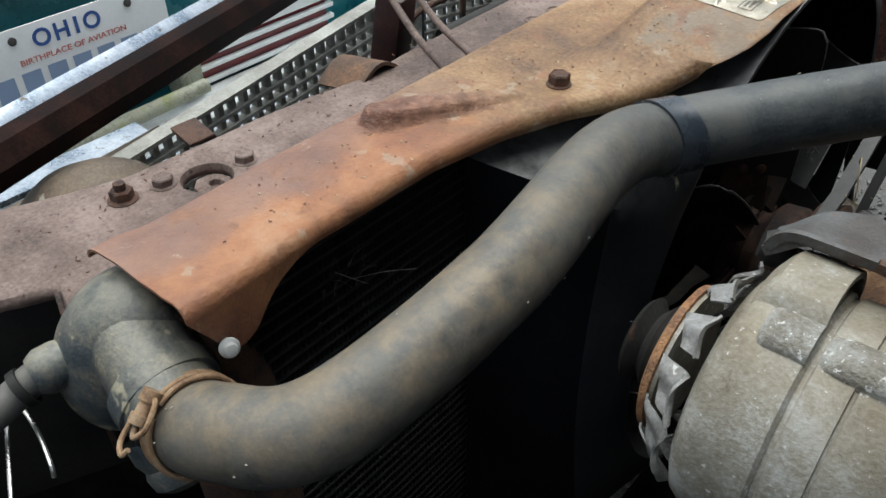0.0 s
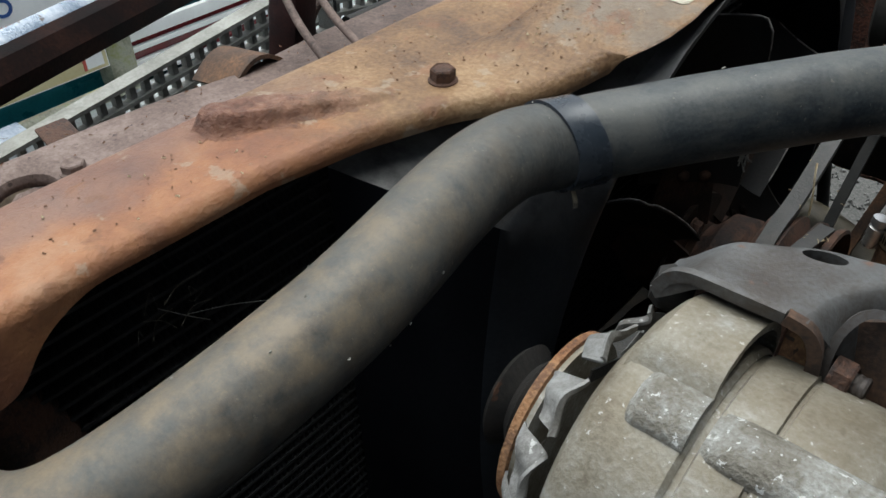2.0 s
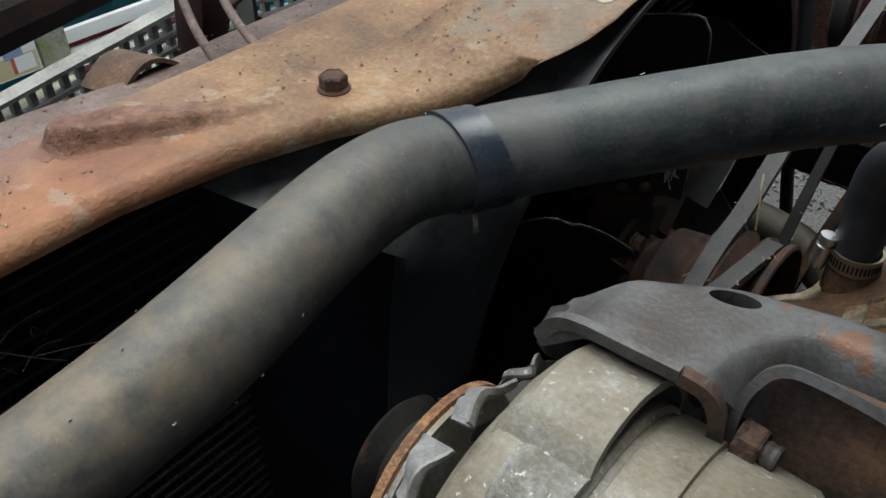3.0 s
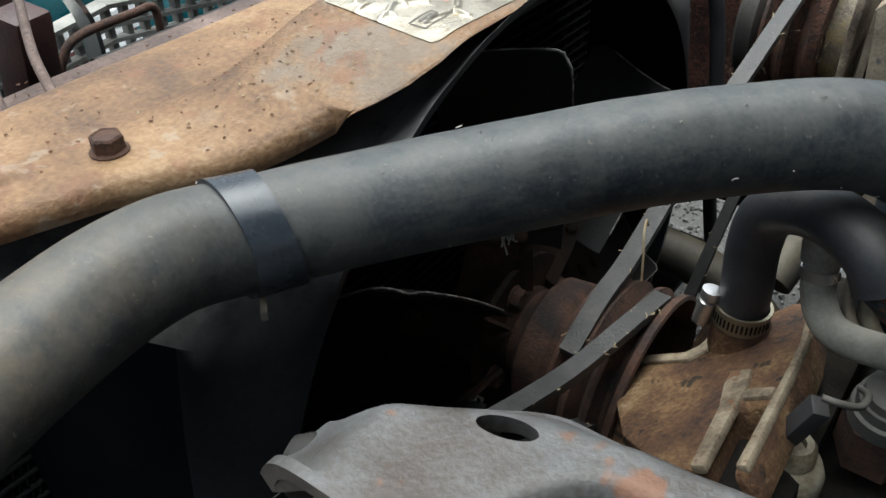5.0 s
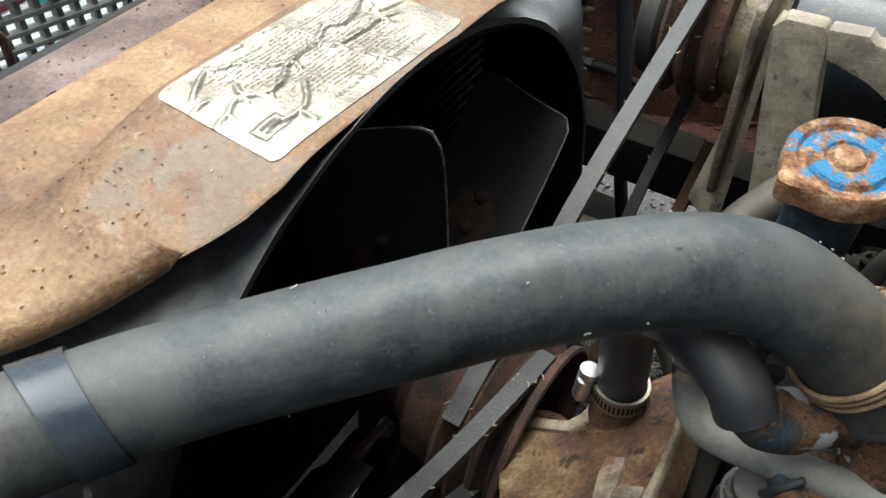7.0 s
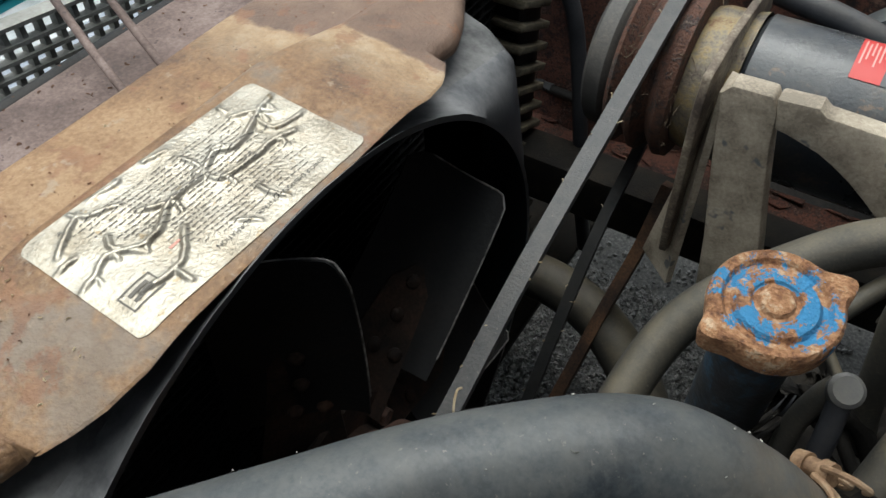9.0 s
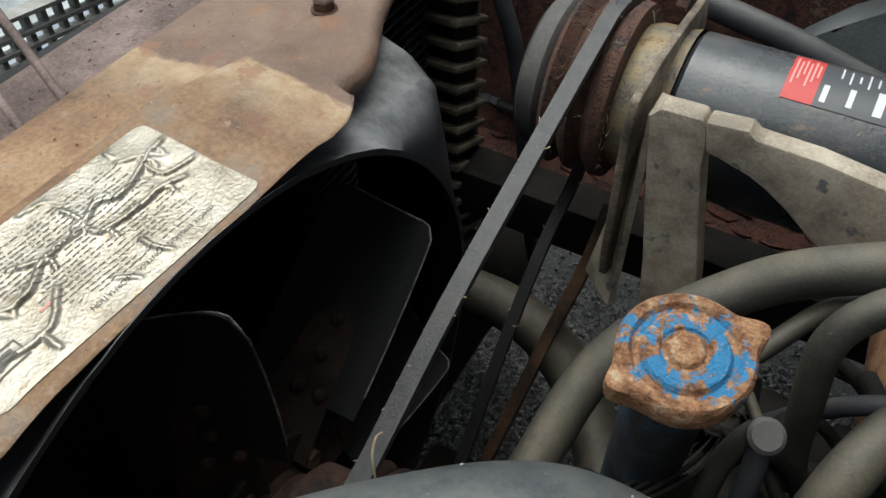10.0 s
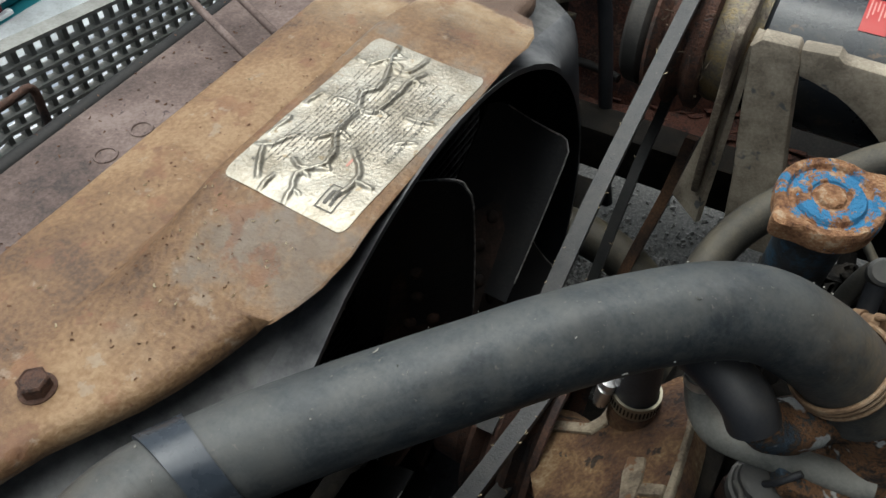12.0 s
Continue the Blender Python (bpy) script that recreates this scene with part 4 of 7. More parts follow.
for ang in BLADE_AT:
    part("blade", sheet(lambda u, v: fan_blade(ang, u, v), 16, 14, 0.0018), BLADE, fan, "black steel fan blade with worn pale edge")
    rim = [fan_blade(ang, 0.12 + 0.88 * q / 14, 0.0) for q in range(15)] + [fan_blade(ang, 1.0, q / 12) for q in range(1, 11)]
    part("worn_edge", sweep(rim, 0.0007, 6, 1), WORN_EDGE, fan, "pale worn edge of the blade")

    def arm_pt(u, v):
        half = 0.30 - 0.14 * u - 0.12 * smooth01(0.85, 1.0, u)
        return fan_blade(ang, -0.28 + 0.76 * u, 0.60 + half * (2 * v - 1), 0.0036)

    part("spider_arm", sheet(arm_pt, 14, 8, 0.003), SPIDER, fan, "dark rusty riveted spider arm")
    for q, c in ((0.40, 0.60), (0.22, 0.60), (0.04, 0.66), (0.04, 0.46)):
        at = fan_blade(ang, q, c, 0.0034)
        nrm = (fan_blade(ang, q + 0.05, c) - fan_blade(ang, q, c)).cross(fan_blade(ang, q, c + 0.05) - fan_blade(ang, q, c)).normalized()
        part("rivet", lathe([(0, 0.0055), (0.002, 0.0053), (0.004, 0.003), (0.0045, 0)], at, nrm if nrm.x > 0 else -nrm, 10), SPIDER, fan)
part("hub", lathe([(-0.03, 0), (-0.03, 0.04), (-0.01, 0.045), (0.0, 0.06), (0.004, 0.06), (0.006, 0.035), (0.03, 0.033), (0.03, 0)], (-0.118, MID, HUB_Z), (1, 0, 0), 32), SPIDER, fan, "rusty fan hub")
for k in range(4):
    a = radians(20 + 90 * k)
    part("hub_bolt", hex_bolt((-0.112, MID + 0.045 * math.cos(a), HUB_Z + 0.045 * math.sin(a)), (1, 0, 0), 0.013, 0.008), RUST_DARK, fan)

# ---- upper radiator hose ----
HOSE = [(-0.213, 0.214, 0.812), (-0.177, 0.213, 0.824), (-0.131, 0.246, 0.836), (-0.114, 0.362, 0.859), (-0.127, 0.49, 0.870), (-0.109, 0.554, 0.866), (-0.022, 0.652, 0.879), (0.033, 0.709, 0.883), (0.080, 0.743, 0.883), (0.115, 0.756, 0.866), (0.140, 0.766, 0.840), (0.156, 0.772, 0.819)]


def hose_material():
    """The hose's rubber, with tan dust settled along its low near end and pale scuffs."""
    m = material("dusty_hose_rubber", [(0.014, 0.019, 0.024), (0.031, 0.038, 0.043), (0.060, 0.064, 0.064)], 22, 0.48, 0.0, 0.14, 420, spread=0.36,
                 dust=(0.15, 0.148, 0.135), dust_amount=0.4, dust_from=0.1, gloss=0.35, spots=(0.13, 0.12, 0.10), spot_scale=340, spot_cut=0.655)
    nt = m.node_tree
    n, ln = nt.nodes, nt.links
    b = n["Principled BSDF"]
    base = b.inputs["Base Color"].links[0].from_socket
    tc = n.new("ShaderNodeTexCoord")
    sep = n.new("ShaderNodeSeparateXYZ")
    ln.new(tc.outputs["Object"], sep.inputs[0])
    tx = n.new("ShaderNodeTexNoise")
    tx.inputs["Scale"].default_value, tx.inputs["Detail"].default_value, tx.inputs["Roughness"].default_value = 55, 7, 0.7
    ln.new(tc.outputs["Object"], tx.inputs["Vector"])
    low = n.new("ShaderNodeMapRange")
    low.interpolation_type = "SMOOTHSTEP"
    for i, q in ((1, 0.60), (2, 0.34), (3, 0.0), (4, 0.75)):
        low.inputs[i].default_value = q
    ln.new(sep.outputs[1], low.inputs[0])
    geo = n.new("ShaderNodeNewGeometry")
    sz = n.new("ShaderNodeSeparateXYZ")
    ln.new(geo.outputs["Normal"], sz.inputs[0])
    up = n.new("ShaderNodeMapRange")
    for i, q in ((1, -0.5), (2, 0.9), (3, 0.15), (4, 1.0)):
        up.inputs[i].default_value = q
    ln.new(sz.outputs[2], up.inputs[0])
    cut = n.new("ShaderNodeMapRange")
    for i, q in ((1, 0.36), (2, 0.60), (3, 0.18), (4, 1.1)):
        cut.inputs[i].default_value = q
    ln.new(tx.outputs["Fac"], cut.inputs[0])
    a, c = n.new("ShaderNodeMath"), n.new("ShaderNodeMath")
    a.operation = c.operation = "MULTIPLY"
    end = n.new("ShaderNodeMapRange")
    end.interpolation_type = "SMOOTHSTEP"
    for i, q in ((1, 0.09), (2, 0.16), (3, 0.0), (4, 0.8)):
        end.inputs[i].default_value = q
    ln.new(sep.outputs[0], end.inputs[0])
    top = n.new("ShaderNodeMath")
    top.operation = "MAXIMUM"
    ln.new(low.outputs[0], top.inputs[0])
    ln.new(end.outputs[0], top.inputs[1])
    ln.new(top.outputs[0], a.inputs[0])
    ln.new(up.outputs[0], a.inputs[1])
    ln.new(a.outputs[0], c.inputs[0])
    ln.new(cut.outputs[0], c.inputs[1])
    mx = n.new("ShaderNodeMix")
    mx.data_type = "RGBA"
    ln.new(c.outputs[0], mx.inputs[0])
    ln.new(base, mx.inputs[6])
    mx.inputs[7].default_value = (0.195, 0.150, 0.098, 1)
    # grey rubbed patches, stretched round the tube
    uvm = n.new("ShaderNodeUVMap")
    rub = n.new("ShaderNodeTexNoise")
    rub.inputs["Scale"].default_value, rub.inputs["Detail"].default_value, rub.inputs["Roughness"].default_value = 70, 9, 0.72
    ln.new(uvm.outputs[0], rub.inputs["Vector"])
    rr = n.new("ShaderNodeMapRange")
    for i, q in ((1, 0.46), (2, 0.63), (3, 0.0), (4, 0.65)):
        rr.inputs[i].default_value = q
    ln.new(rub.outputs["Fac"], rr.inputs[0])
    mr = n.new("ShaderNodeMix")
    mr.data_type = "RGBA"
    ln.new(rr.outputs[0], mr.inputs[0])
    ln.new(mx.outputs[2], mr.inputs[6])
    mr.inputs[7].default_value = (0.085, 0.085, 0.078, 1)
    ln.new(mr.outputs[2], b.inputs["Base Color"])
    # fabric rings and a diagonal weave under the rubber skin
    uv = n.new("ShaderNodeUVMap")
    total = None
    for direction, scale, amount in (("X", 62.0, 0.55), ("DIAGONAL", 75.0, 0.3), ("Y", 16.0, 0.15)):
        wv = n.new("ShaderNodeTexWave")
        wv.bands_direction = direction
        wv.inputs["Scale"].default_value, wv.inputs["Distortion"].default_value, wv.inputs["Detail"].default_value = scale, 3.0, 3.0
        ln.new(uv.outputs[0], wv.inputs["Vector"])
        k = n.new("ShaderNodeMath")
        k.operation = "MULTIPLY"
        ln.new(wv.outputs["Fac"], k.inputs[0])
        k.inputs[1].default_value = amount
        if total is None:
            total = k.outputs[0]
        else:
            s = n.new("ShaderNodeMath")
            ln.new(total, s.inputs[0])
            ln.new(k.outputs[0], s.inputs[1])
            total = s.outputs[0]
    bp = n.new("ShaderNodeBump")
    bp.inputs["Strength"].default_value, bp.inputs["Distance"].default_value = 0.09, 0.0006
    ln.new(total, bp.inputs["Height"])
    ln.new(b.inputs["Normal"].links[0].from_socket, bp.inputs["Normal"])
    ln.new(bp.outputs[0], b.inputs["Normal"])
    return m


def uv_along(ob, n, length, round_):
    """Metres along and round a swept tube as its UV map."""
    me = ob.data
    uv = me.uv_layers.new(name="tube")
    rings = len(me.vertices) // n
    for p in me.polygons:
        if len(p.vertices) != 4:
            continue
        ks = [v % n for v in p.vertices]
        wrap = max(ks) == n - 1 and min(ks) == 0
        for li, v in zip(p.loop_indices, p.vertices):
            k = v % n
            if wrap and k == 0:
                k = n
            uv.data[li].uv = (v // n / (rings - 1) * length, k / n * round_)


HOSE_RUBBER = hose_material()
hose = thing("radiator_hose", (-0.1, 0.5, 0.80), "thick dusty black rubber upper radiator hose, tape-wrapped at its bend", "hose")
hose_tube = part("hose_body", sweep(HOSE, lambda f: 0.0248 + 0.0012 * (1 - smooth01(0.0, 0.05, f)) + 0.001 * smooth01(0.93, 1, f), 40, 14, wobble=0.012), HOSE_RUBBER, hose)
uv_along(hose_tube, 40, 0.86, 0.157)

STRUT_RUST = material("brown_strut_rust", [(0.03, 0.02, 0.015), (0.09, 0.05, 0.03), (0.19, 0.10, 0.05)], 24, 0.85, 0.0, 0.4, 420)
full = spline(HOSE, 40)
fr = frames(full)


def hose_at(f):
    i = int(f * (len(full) - 1))
    return full[i], fr[i]


def band(f0, f1, r, bm=None, n=40, lip=0.0, tilt=0.0):
    """A band round the hose between two fractions of its length."""
    bm = bm or bmesh.new()
    i0, i1 = int(f0 * (len(full) - 1)), int(f1 * (len(full) - 1))
    idx = list(range(i0, i1 + 1, max(1, (i1 - i0) // 6)))
    rings = []
    for q, i in enumerate([idx[0], *idx, idx[-1]]):
        rr = r if 0 < q <= len(idx) else r - 0.003
        d, s, u = fr[i]
        rings.append([bm.verts.new(full[i] + (s * math.cos(2 * math.pi * k / n) + u * math.sin(2 * math.pi * k / n)) * (rr + lip * math.sin(3 * 2 * math.pi * k / n)) + d * (tilt * math.cos(2 * math.pi * k / n + 0.8))) for k in range(n)])
    for a, b in zip(rings, rings[1:]):
        for k in range(n):
            bm.faces.new((a[k], a[(k + 1) % n], b[(k + 1) % n], b[k]))
    return bm


# fraction of the hose nearest to the tape
tape_f = min(range(len(full)), key=lambda i: (full[i] - Vector((-0.113, 0.546, 0.866))).length) / (len(full) - 1)
part("tape_band", band(tape_f - 0.0125, tape_f + 0.0125, 0.0268, tilt=0.0065), TAPE, hose, "smooth black tape band")


def wire_clamp(parent, at, d, r, up, tail):
    """A double loop of rusty spring wire with a screw block."""
    d, up = Vector(d).normalized(), Vector(up)
    s = (up - d * up.dot(d)).normalized()
    w = d.cross(s)
    for off in (-0.0045, -0.0012, 0.0035):
        pts = [Vector(at) + d * off + (s * math.cos(a) + w * math.sin(a)) * r for a in [radians(8 + 344 * k / 28) for k in range(29)]]
        part("wire_loop", sweep(pts, 0.0016, 8, 3), WIRE_TAN, parent, "rusty spring wire loop")
    p = Vector(at) + s * (r + 0.004)
    part("screw_block", lathe([(-0.009, 0), (-0.009, 0.0052), (-0.003, 0.0056), (-0.003, 0.0042), (0.004, 0.0042), (0.004, 0.0056), (0.009, 0.0052), (0.009, 0)], p, w, 14), WIRE_TAN, parent, "rusty clamp screw")
    part("wire_tail", sweep([p - w * 0.006, p + d * 0.007 - w * 0.004, p + d * 0.010 + w * 0.008, p + d * 0.003 + w * 0.015, p + w * 0.011], 0.0015, 8, 6), WIRE_TAN, parent, "bent rusty wire tail")
    part("wire_tail", sweep([p + w * 0.004, p - d * 0.006 + w * 0.008, p - d * 0.007 + w * 0.020, p + w * 0.025, p + d * 0.004 + w * 0.021], 0.0015, 8, 6), WIRE_TAN, parent, "bent rusty wire tail")


p0, (d0, s0, u0) = hose_at(0.055)
wire_clamp(hose, p0, d0, 0.0268, Vector((-0.3, -0.6, 0.75)), 1)
end_f = min(range(len(full)), key=lambda i: (full[i] - Vector((0.137, 0.765, 0.844))).length) / (len(full) - 1)
p1, (d1, s1, u1) = hose_at(end_f)
wire_clamp(hose, p1, d1, 0.0268, Vector((0.1, 0.9, 0.45)), 1)

# ---- alternator ----
ALU_CRUST = material("white_crusted_aluminium", [(0.12, 0.105, 0.08), (0.19, 0.175, 0.145), (0.27, 0.265, 0.24), (0.42, 0.42, 0.40)], 40, 0.75, 0.15, 0.6, 420,
                     spots=(0.60, 0.60, 0.58), spot_scale=240, spot_cut=0.62, bump_size=0.003)
AY, AZ, AR = 0.425, 0.806, 0.0715
alt = thing("alternator", (0.04, AY, AZ - AR), "oxidised aluminium alternator with a bent-finned fan and rusty bracket", "alternator")
AX = (1, 0, 0)
part("front_housing", lathe([(-0.006, 0.0), (-0.006, 0.045), (-0.003, 0.060), (0.001, 0.0675), (0.006, AR - 0.001), (0.010, AR), (0.0385, AR), (0.0405, AR - 0.002)], (0, AY, AZ), AX, 64), ALUMINIUM, alt)
part("stator_ring", lathe([(0.0385, AR - 0.006), (0.0385, AR - 0.0028), (0.0445, AR - 0.0028), (0.0445, AR - 0.006)], (0, AY, AZ), AX, 64), ALUMINIUM, alt, "dust-filled gap between the housing halves")
part("rear_housing", lathe([(0.043, AR - 0.003), (0.044, AR - 0.0005), (0.062, AR - 0.0005), (0.0625, AR - 0.0025), (0.0640, AR - 0.0025), (0.0645, AR - 0.001), (0.092, AR - 0.002), (0.104, AR - 0.010), (0.112, 0.045), (0.114, 0.0)], (0, AY, AZ), AX, 64), ALUMINIUM, alt)


def lug(x0, x1, ang, half, rise):
    """A cast lug growing out of the round housing."""

    def pt(u, v):
        a = radians(ang + half * (2 * u - 1))
        ends = smooth01(0, 0.18, v) * (1 - 0.0 * v)
        r = AR - 0.003 + (rise + 0.003) * (1 - abs(2 * u - 1) ** 3) ** 0.6 * (0.35 + 0.65 * ends) + 0.0006 * noise.noise(Vector((a * 30, v * 9, ang)))
        return Vector((x0 + (x1 - x0) * v, AY + r * math.cos(a), AZ + r * math.sin(a)))

    return sheet(pt, 14, 10, 0.004)


for ang in (228, 348):
    part("bolt_boss", lug(0.012, 0.0392, ang, 7.5, 0.005), ALUMINIUM, alt, "cast lug on the front housing")
    part("bolt_boss", lug(0.0438, 0.070, ang, 7.5, 0.005), ALUMINIUM, alt, "cast lug on the rear housing")
part("crusted_lug", lug(0.014, 0.0392, 107, 11, 0.0050), ALU_CRUST, alt, "white-crusted cast lug on the front half")
part("crusted_lug", lug(0.0436, 0.100, 107, 10, 0.0046), ALU_CRUST, alt, "white-crusted cast lug on the rear half")
part("mount_ear", lug(0.003, 0.0388, 66, 34, 0.0125), ALUMINIUM, alt, "broad cast ear reaching up to the bracket")
part("fan_disc", lathe([(-0.030, 0.0), (-0.030, 0.040), (-0.028, 0.043), (-0.025, 0.043), (-0.025, 0.0)], (0, AY, AZ), AX, 48), ALUMINIUM, alt, "grey stamped fan disc")
part("disc_rim", lathe([(-0.0325, 0.036), (-0.034, 0.040), (-0.032, 0.0445), (-0.028, 0.0450), (-0.027, 0.042)], (0, AY, AZ), AX, 48), RUST_ORANGE, alt, "rust-swollen rim of the fan disc")
FIN_GREY = material("grey_fan_fin", [(0.12, 0.115, 0.105), (0.22, 0.215, 0.205), (0.33, 0.33, 0.32)], 40, 0.6, 0.3, 0.4, 420, spots=(0.5, 0.5, 0.48), spot_scale=220, spot_cut=0.65)
for k in range(11):
    a0 = 360 / 11 * k + 6

    def fin_pt(u, v, a0=a0):
        a = radians(a0 + 25 * u + 4 * v)
        r = 0.044 + 0.010 * u + 0.020 * v * (1 - 0.3 * u) + 0.0015 * math.sin(9 * u + a0)
        x = -0.028 + 0.021 * smooth01(0, 0.9, v) - 0.004 * math.sin(math.pi * u) * v + 0.010 * u * (1 - v)
        return Vector((x, AY + r * math.cos(a), AZ + r * math.sin(a)))

    part("fan_fin", sheet(fin_pt, 10, 8, 0.0014), FIN_GREY, alt, "bent grey fan fin")
part("pulley", lathe([(-0.056, 0), (-0.056, 0.024), (-0.053, 0.027), (-0.047, 0.020), (-0.041, 0.027), (-0.038, 0.024), (-0.026, 0.022), (-0.026, 0)], (0, AY, AZ), AX, 36), DARK_METAL, alt, "grimy alternator pulley")


def bracket_pt(u, v):
    """The stamped arm: draped over the ear, flat round the slot, its near side rolled down beyond the folded leg."""
    x = -0.012 + 0.212 * u
    roll = smooth01(0.050, 0.078, x)
    near = 0.459 + 0.026 * roll + 0.02 * smooth01(0.08, 0.2, x)
    far = 0.494 + 0.032 * smooth01(-0.01, 0.055, x) + 0.016 * smooth01(0.05, 0.2, x)
    y = near + (far - near) * v
    z = 0.8915 - 0.020 * (1 - smooth01(-0.020, 0.012, x)) - 0.022 * smooth01(0.10, 0.21, x)
    z -= 0.010 * smooth01(0.72, 1.0, v) ** 2 + 0.0025 * v + roll * 0.040 * (1 - smooth01(0.0, 0.62, v)) ** 1.5
    return Vector((x, y, z + 0.0005 * noise.noise(Vector((x * 70, y * 70, 5)))))


SLOT_X, SLOT_Y, SLOT_A, SLOT_B = 0.0420, 0.5045, 0.0088, 0.0042


def bracket_mesh():
    """The arm's sheet with an oval slot through it."""
    bm = sheet(bracket_pt, 106, 60, 0.0058)
    inside = [f for f in bm.faces if ((f.calc_center_median().x - SLOT_X) / SLOT_A) ** 2 + ((f.calc_center_median().y - SLOT_Y - 0.25 * (f.calc_center_median().x - SLOT_X)) / SLOT_B) ** 2 < 1 and abs(f.normal.z) > 0.5]
    bmesh.ops.delete(bm, geom=inside, context="FACES")
    for v in bm.verts:
        dx, dy = (v.co.x - SLOT_X) / SLOT_A, (v.co.y - SLOT_Y - 0.25 * (v.co.x - SLOT_X)) / SLOT_B
        if v.is_boundary and 0.3 < math.hypot(dx, dy) < 1.9:
            k = 1 / math.hypot(dx, dy)
            v.co.x, v.co.y = SLOT_X + dx * k * SLOT_A, SLOT_Y + dy * k * SLOT_B + 0.25 * dx * k * SLOT_A
    rim = [e for e in bm.edges if e.is_boundary]
    bmesh.ops.bridge_loops(bm, edges=rim)
    bmesh.ops.recalc_face_normals(bm, faces=bm.faces)
    return bm


ARM_STEEL = material("grey_arm_steel", [(0.055, 0.045, 0.038), (0.088, 0.085, 0.082), (0.125, 0.128, 0.13)], 22, 0.5, 0.25, 0.3, 420, gloss=0.4,
                     spots=(0.15, 0.068, 0.034), spot_scale=30, spot_cut=0.60)
part("bracket", bracket_mesh(), ARM_STEEL, alt, "grey steel bracket arm with orange rust")
part("bracket_lip", sweep([(-0.009, 0.4600, 0.8760), (-0.003, 0.4590, 0.8855), (0.006, 0.4585, 0.8900), (0.026, 0.4585, 0.8906), (0.044, 0.4590, 0.8904)], 1.0, smooth_n=6, section=strap_section(0.0035, 0.0056), start=Vector((0, 1, 0))), ARM_STEEL, alt, "thick rolled edge of the arm")
part("bracket_leg", sweep([(0.044, 0.4590, 0.8904), (0.053, 0.4605, 0.8870), (0.0575, 0.4625, 0.8770), (0.0585, 0.4640, 0.8620)], 1.0, smooth_n=6, section=strap_section(0.0045, 0.0056), start=Vector((0, 1, 0))), STRUT_RUST, alt, "rust-brown folded leg of the arm")
part("bracket_end", lathe([(-0.010, 0), (-0.009, 0.0075), (-0.004, 0.0105), (0.004, 0.0105), (0.008, 0.008), (0.008, 0)], (-0.007, 0.474, 0.866), (0.9, 0.3, -0.2), 20), DARK_METAL, alt, "dark rounded bracket end")
part("yoke", sheet(lambda u, v: Vector((0.0625 + 0.14 * u, 0.486 - 0.012 * v + 0.02 * u, 0.886 - 0.006 * smooth01(0.12, 0, u) - 0.026 * u * u - 0.05 * v)), 24, 10, 0.004), STRUT_RUST, alt, "rust-brown side plate below the arm")
part("yoke_rim", sweep([(0.0625, 0.471, 0.858), (0.0615, 0.472, 0.872), (0.0625, 0.475, 0.883), (0.067, 0.480, 0.8895), (0.076, 0.483, 0.8905), (0.10, 0.486, 0.886), (0.14, 0.492, 0.872), (0.20, 0.50, 0.85)], 1.0, smooth_n=6, section=strap_section(0.010, 0.0036), start=Vector((0, 1, 0))), GREY_STEEL, alt, "worn rim of the side plate")
part("bracket_bolt", hex_bolt((0.0645, 0.468, 0.866), (1, -0.05, 0.0), 0.0145, 0.0085, 10, 1.1), RUST_DARK, alt, "rusty hex nut")
part("bolt_thread", lathe([(0.006, 0.0046), (0.008, 0.0050), (0.0095, 0.0044), (0.011, 0.0050), (0.0125, 0.0044), (0.014, 0.0049), (0.015, 0.0044), (0.015, 0)], (0.0635, 0.468, 0.866), (1, -0.05, 0.0), 16), GREY_STEEL, alt, "threaded bolt end")

# ---- water pump, pulleys and belts ----
pump = thing("water_pump", (0.03, MID, 0.52), "rust-stained cast water pump with a flaking pulley", "water pump")
part("pulley", lathe([(-0.062, 0.03), (-0.062, 0.055), (-0.059, 0.068), (-0.055, 0.070), (-0.049, 0.058), (-0.043, 0.070), (-0.039, 0.071), (-0.033, 0.059), (-0.027, 0.071), (-0.023, 0.072), (-0.017, 0.060), (-0.011, 0.072), (-0.006, 0.073), (-0.005, 0.070), (-0.012, 0.064), (-0.05, 0.052), (-0.055, 0.03)], (0, MID, HUB_Z - 0.004), AX, 72), RUST_DARK, pump, "flaking red-brown grooved pulley")
part("spacer", lathe([(-0.118, 0.0), (-0.118, 0.030), (-0.10, 0.036), (-0.09, 0.05), (-0.07, 0.052), (-0.055, 0.04), (-0.05, 0)], (0, MID, HUB_Z), AX, 36), RUST_DARK, pump, "rusty fan spacer")
PUMP_M = Matrix(((0.8, 0, -0.6, 0.027), (0, 1, 0, 0.7515), (0.6, 0, 0.8, 0.711), (0, 0, 0, 1)))      # the casting's sloping upper face
part("casting", sweep([(0.000, MID - 0.02, 0.625), (0.022, MID - 0.03, 0.645), (0.040, 0.735, 0.665), (0.058, 0.735, 0.685)], lambda f: 0.050 - 0.012 * f, 26, 8, wobble=0.06), PUMP_RUST, pump, "dark rust-stained pump body")
face = [(-0.046, -0.040), (-0.050, -0.010), (-0.040, 0.004), (-0.012, 0.000), (-0.003, 0.006), (0.000, 0.022), (0.008, 0.036), (0.026, 0.042), (0.040, 0.052), (0.052, 0.046), (0.060, 0.026), (0.066, 0.000), (0.069, -0.035), (0.072, -0.105), (0.064, -0.108), (0.061, -0.052), (0.040, -0.056), (0.042, -0.105), (0.018, -0.100), (-0.020, -0.075)]
part("casting_face", slab(face, 0.024, PUMP_M, 0.004), PUMP_RUST, pump, "orange rust-stained casting face")
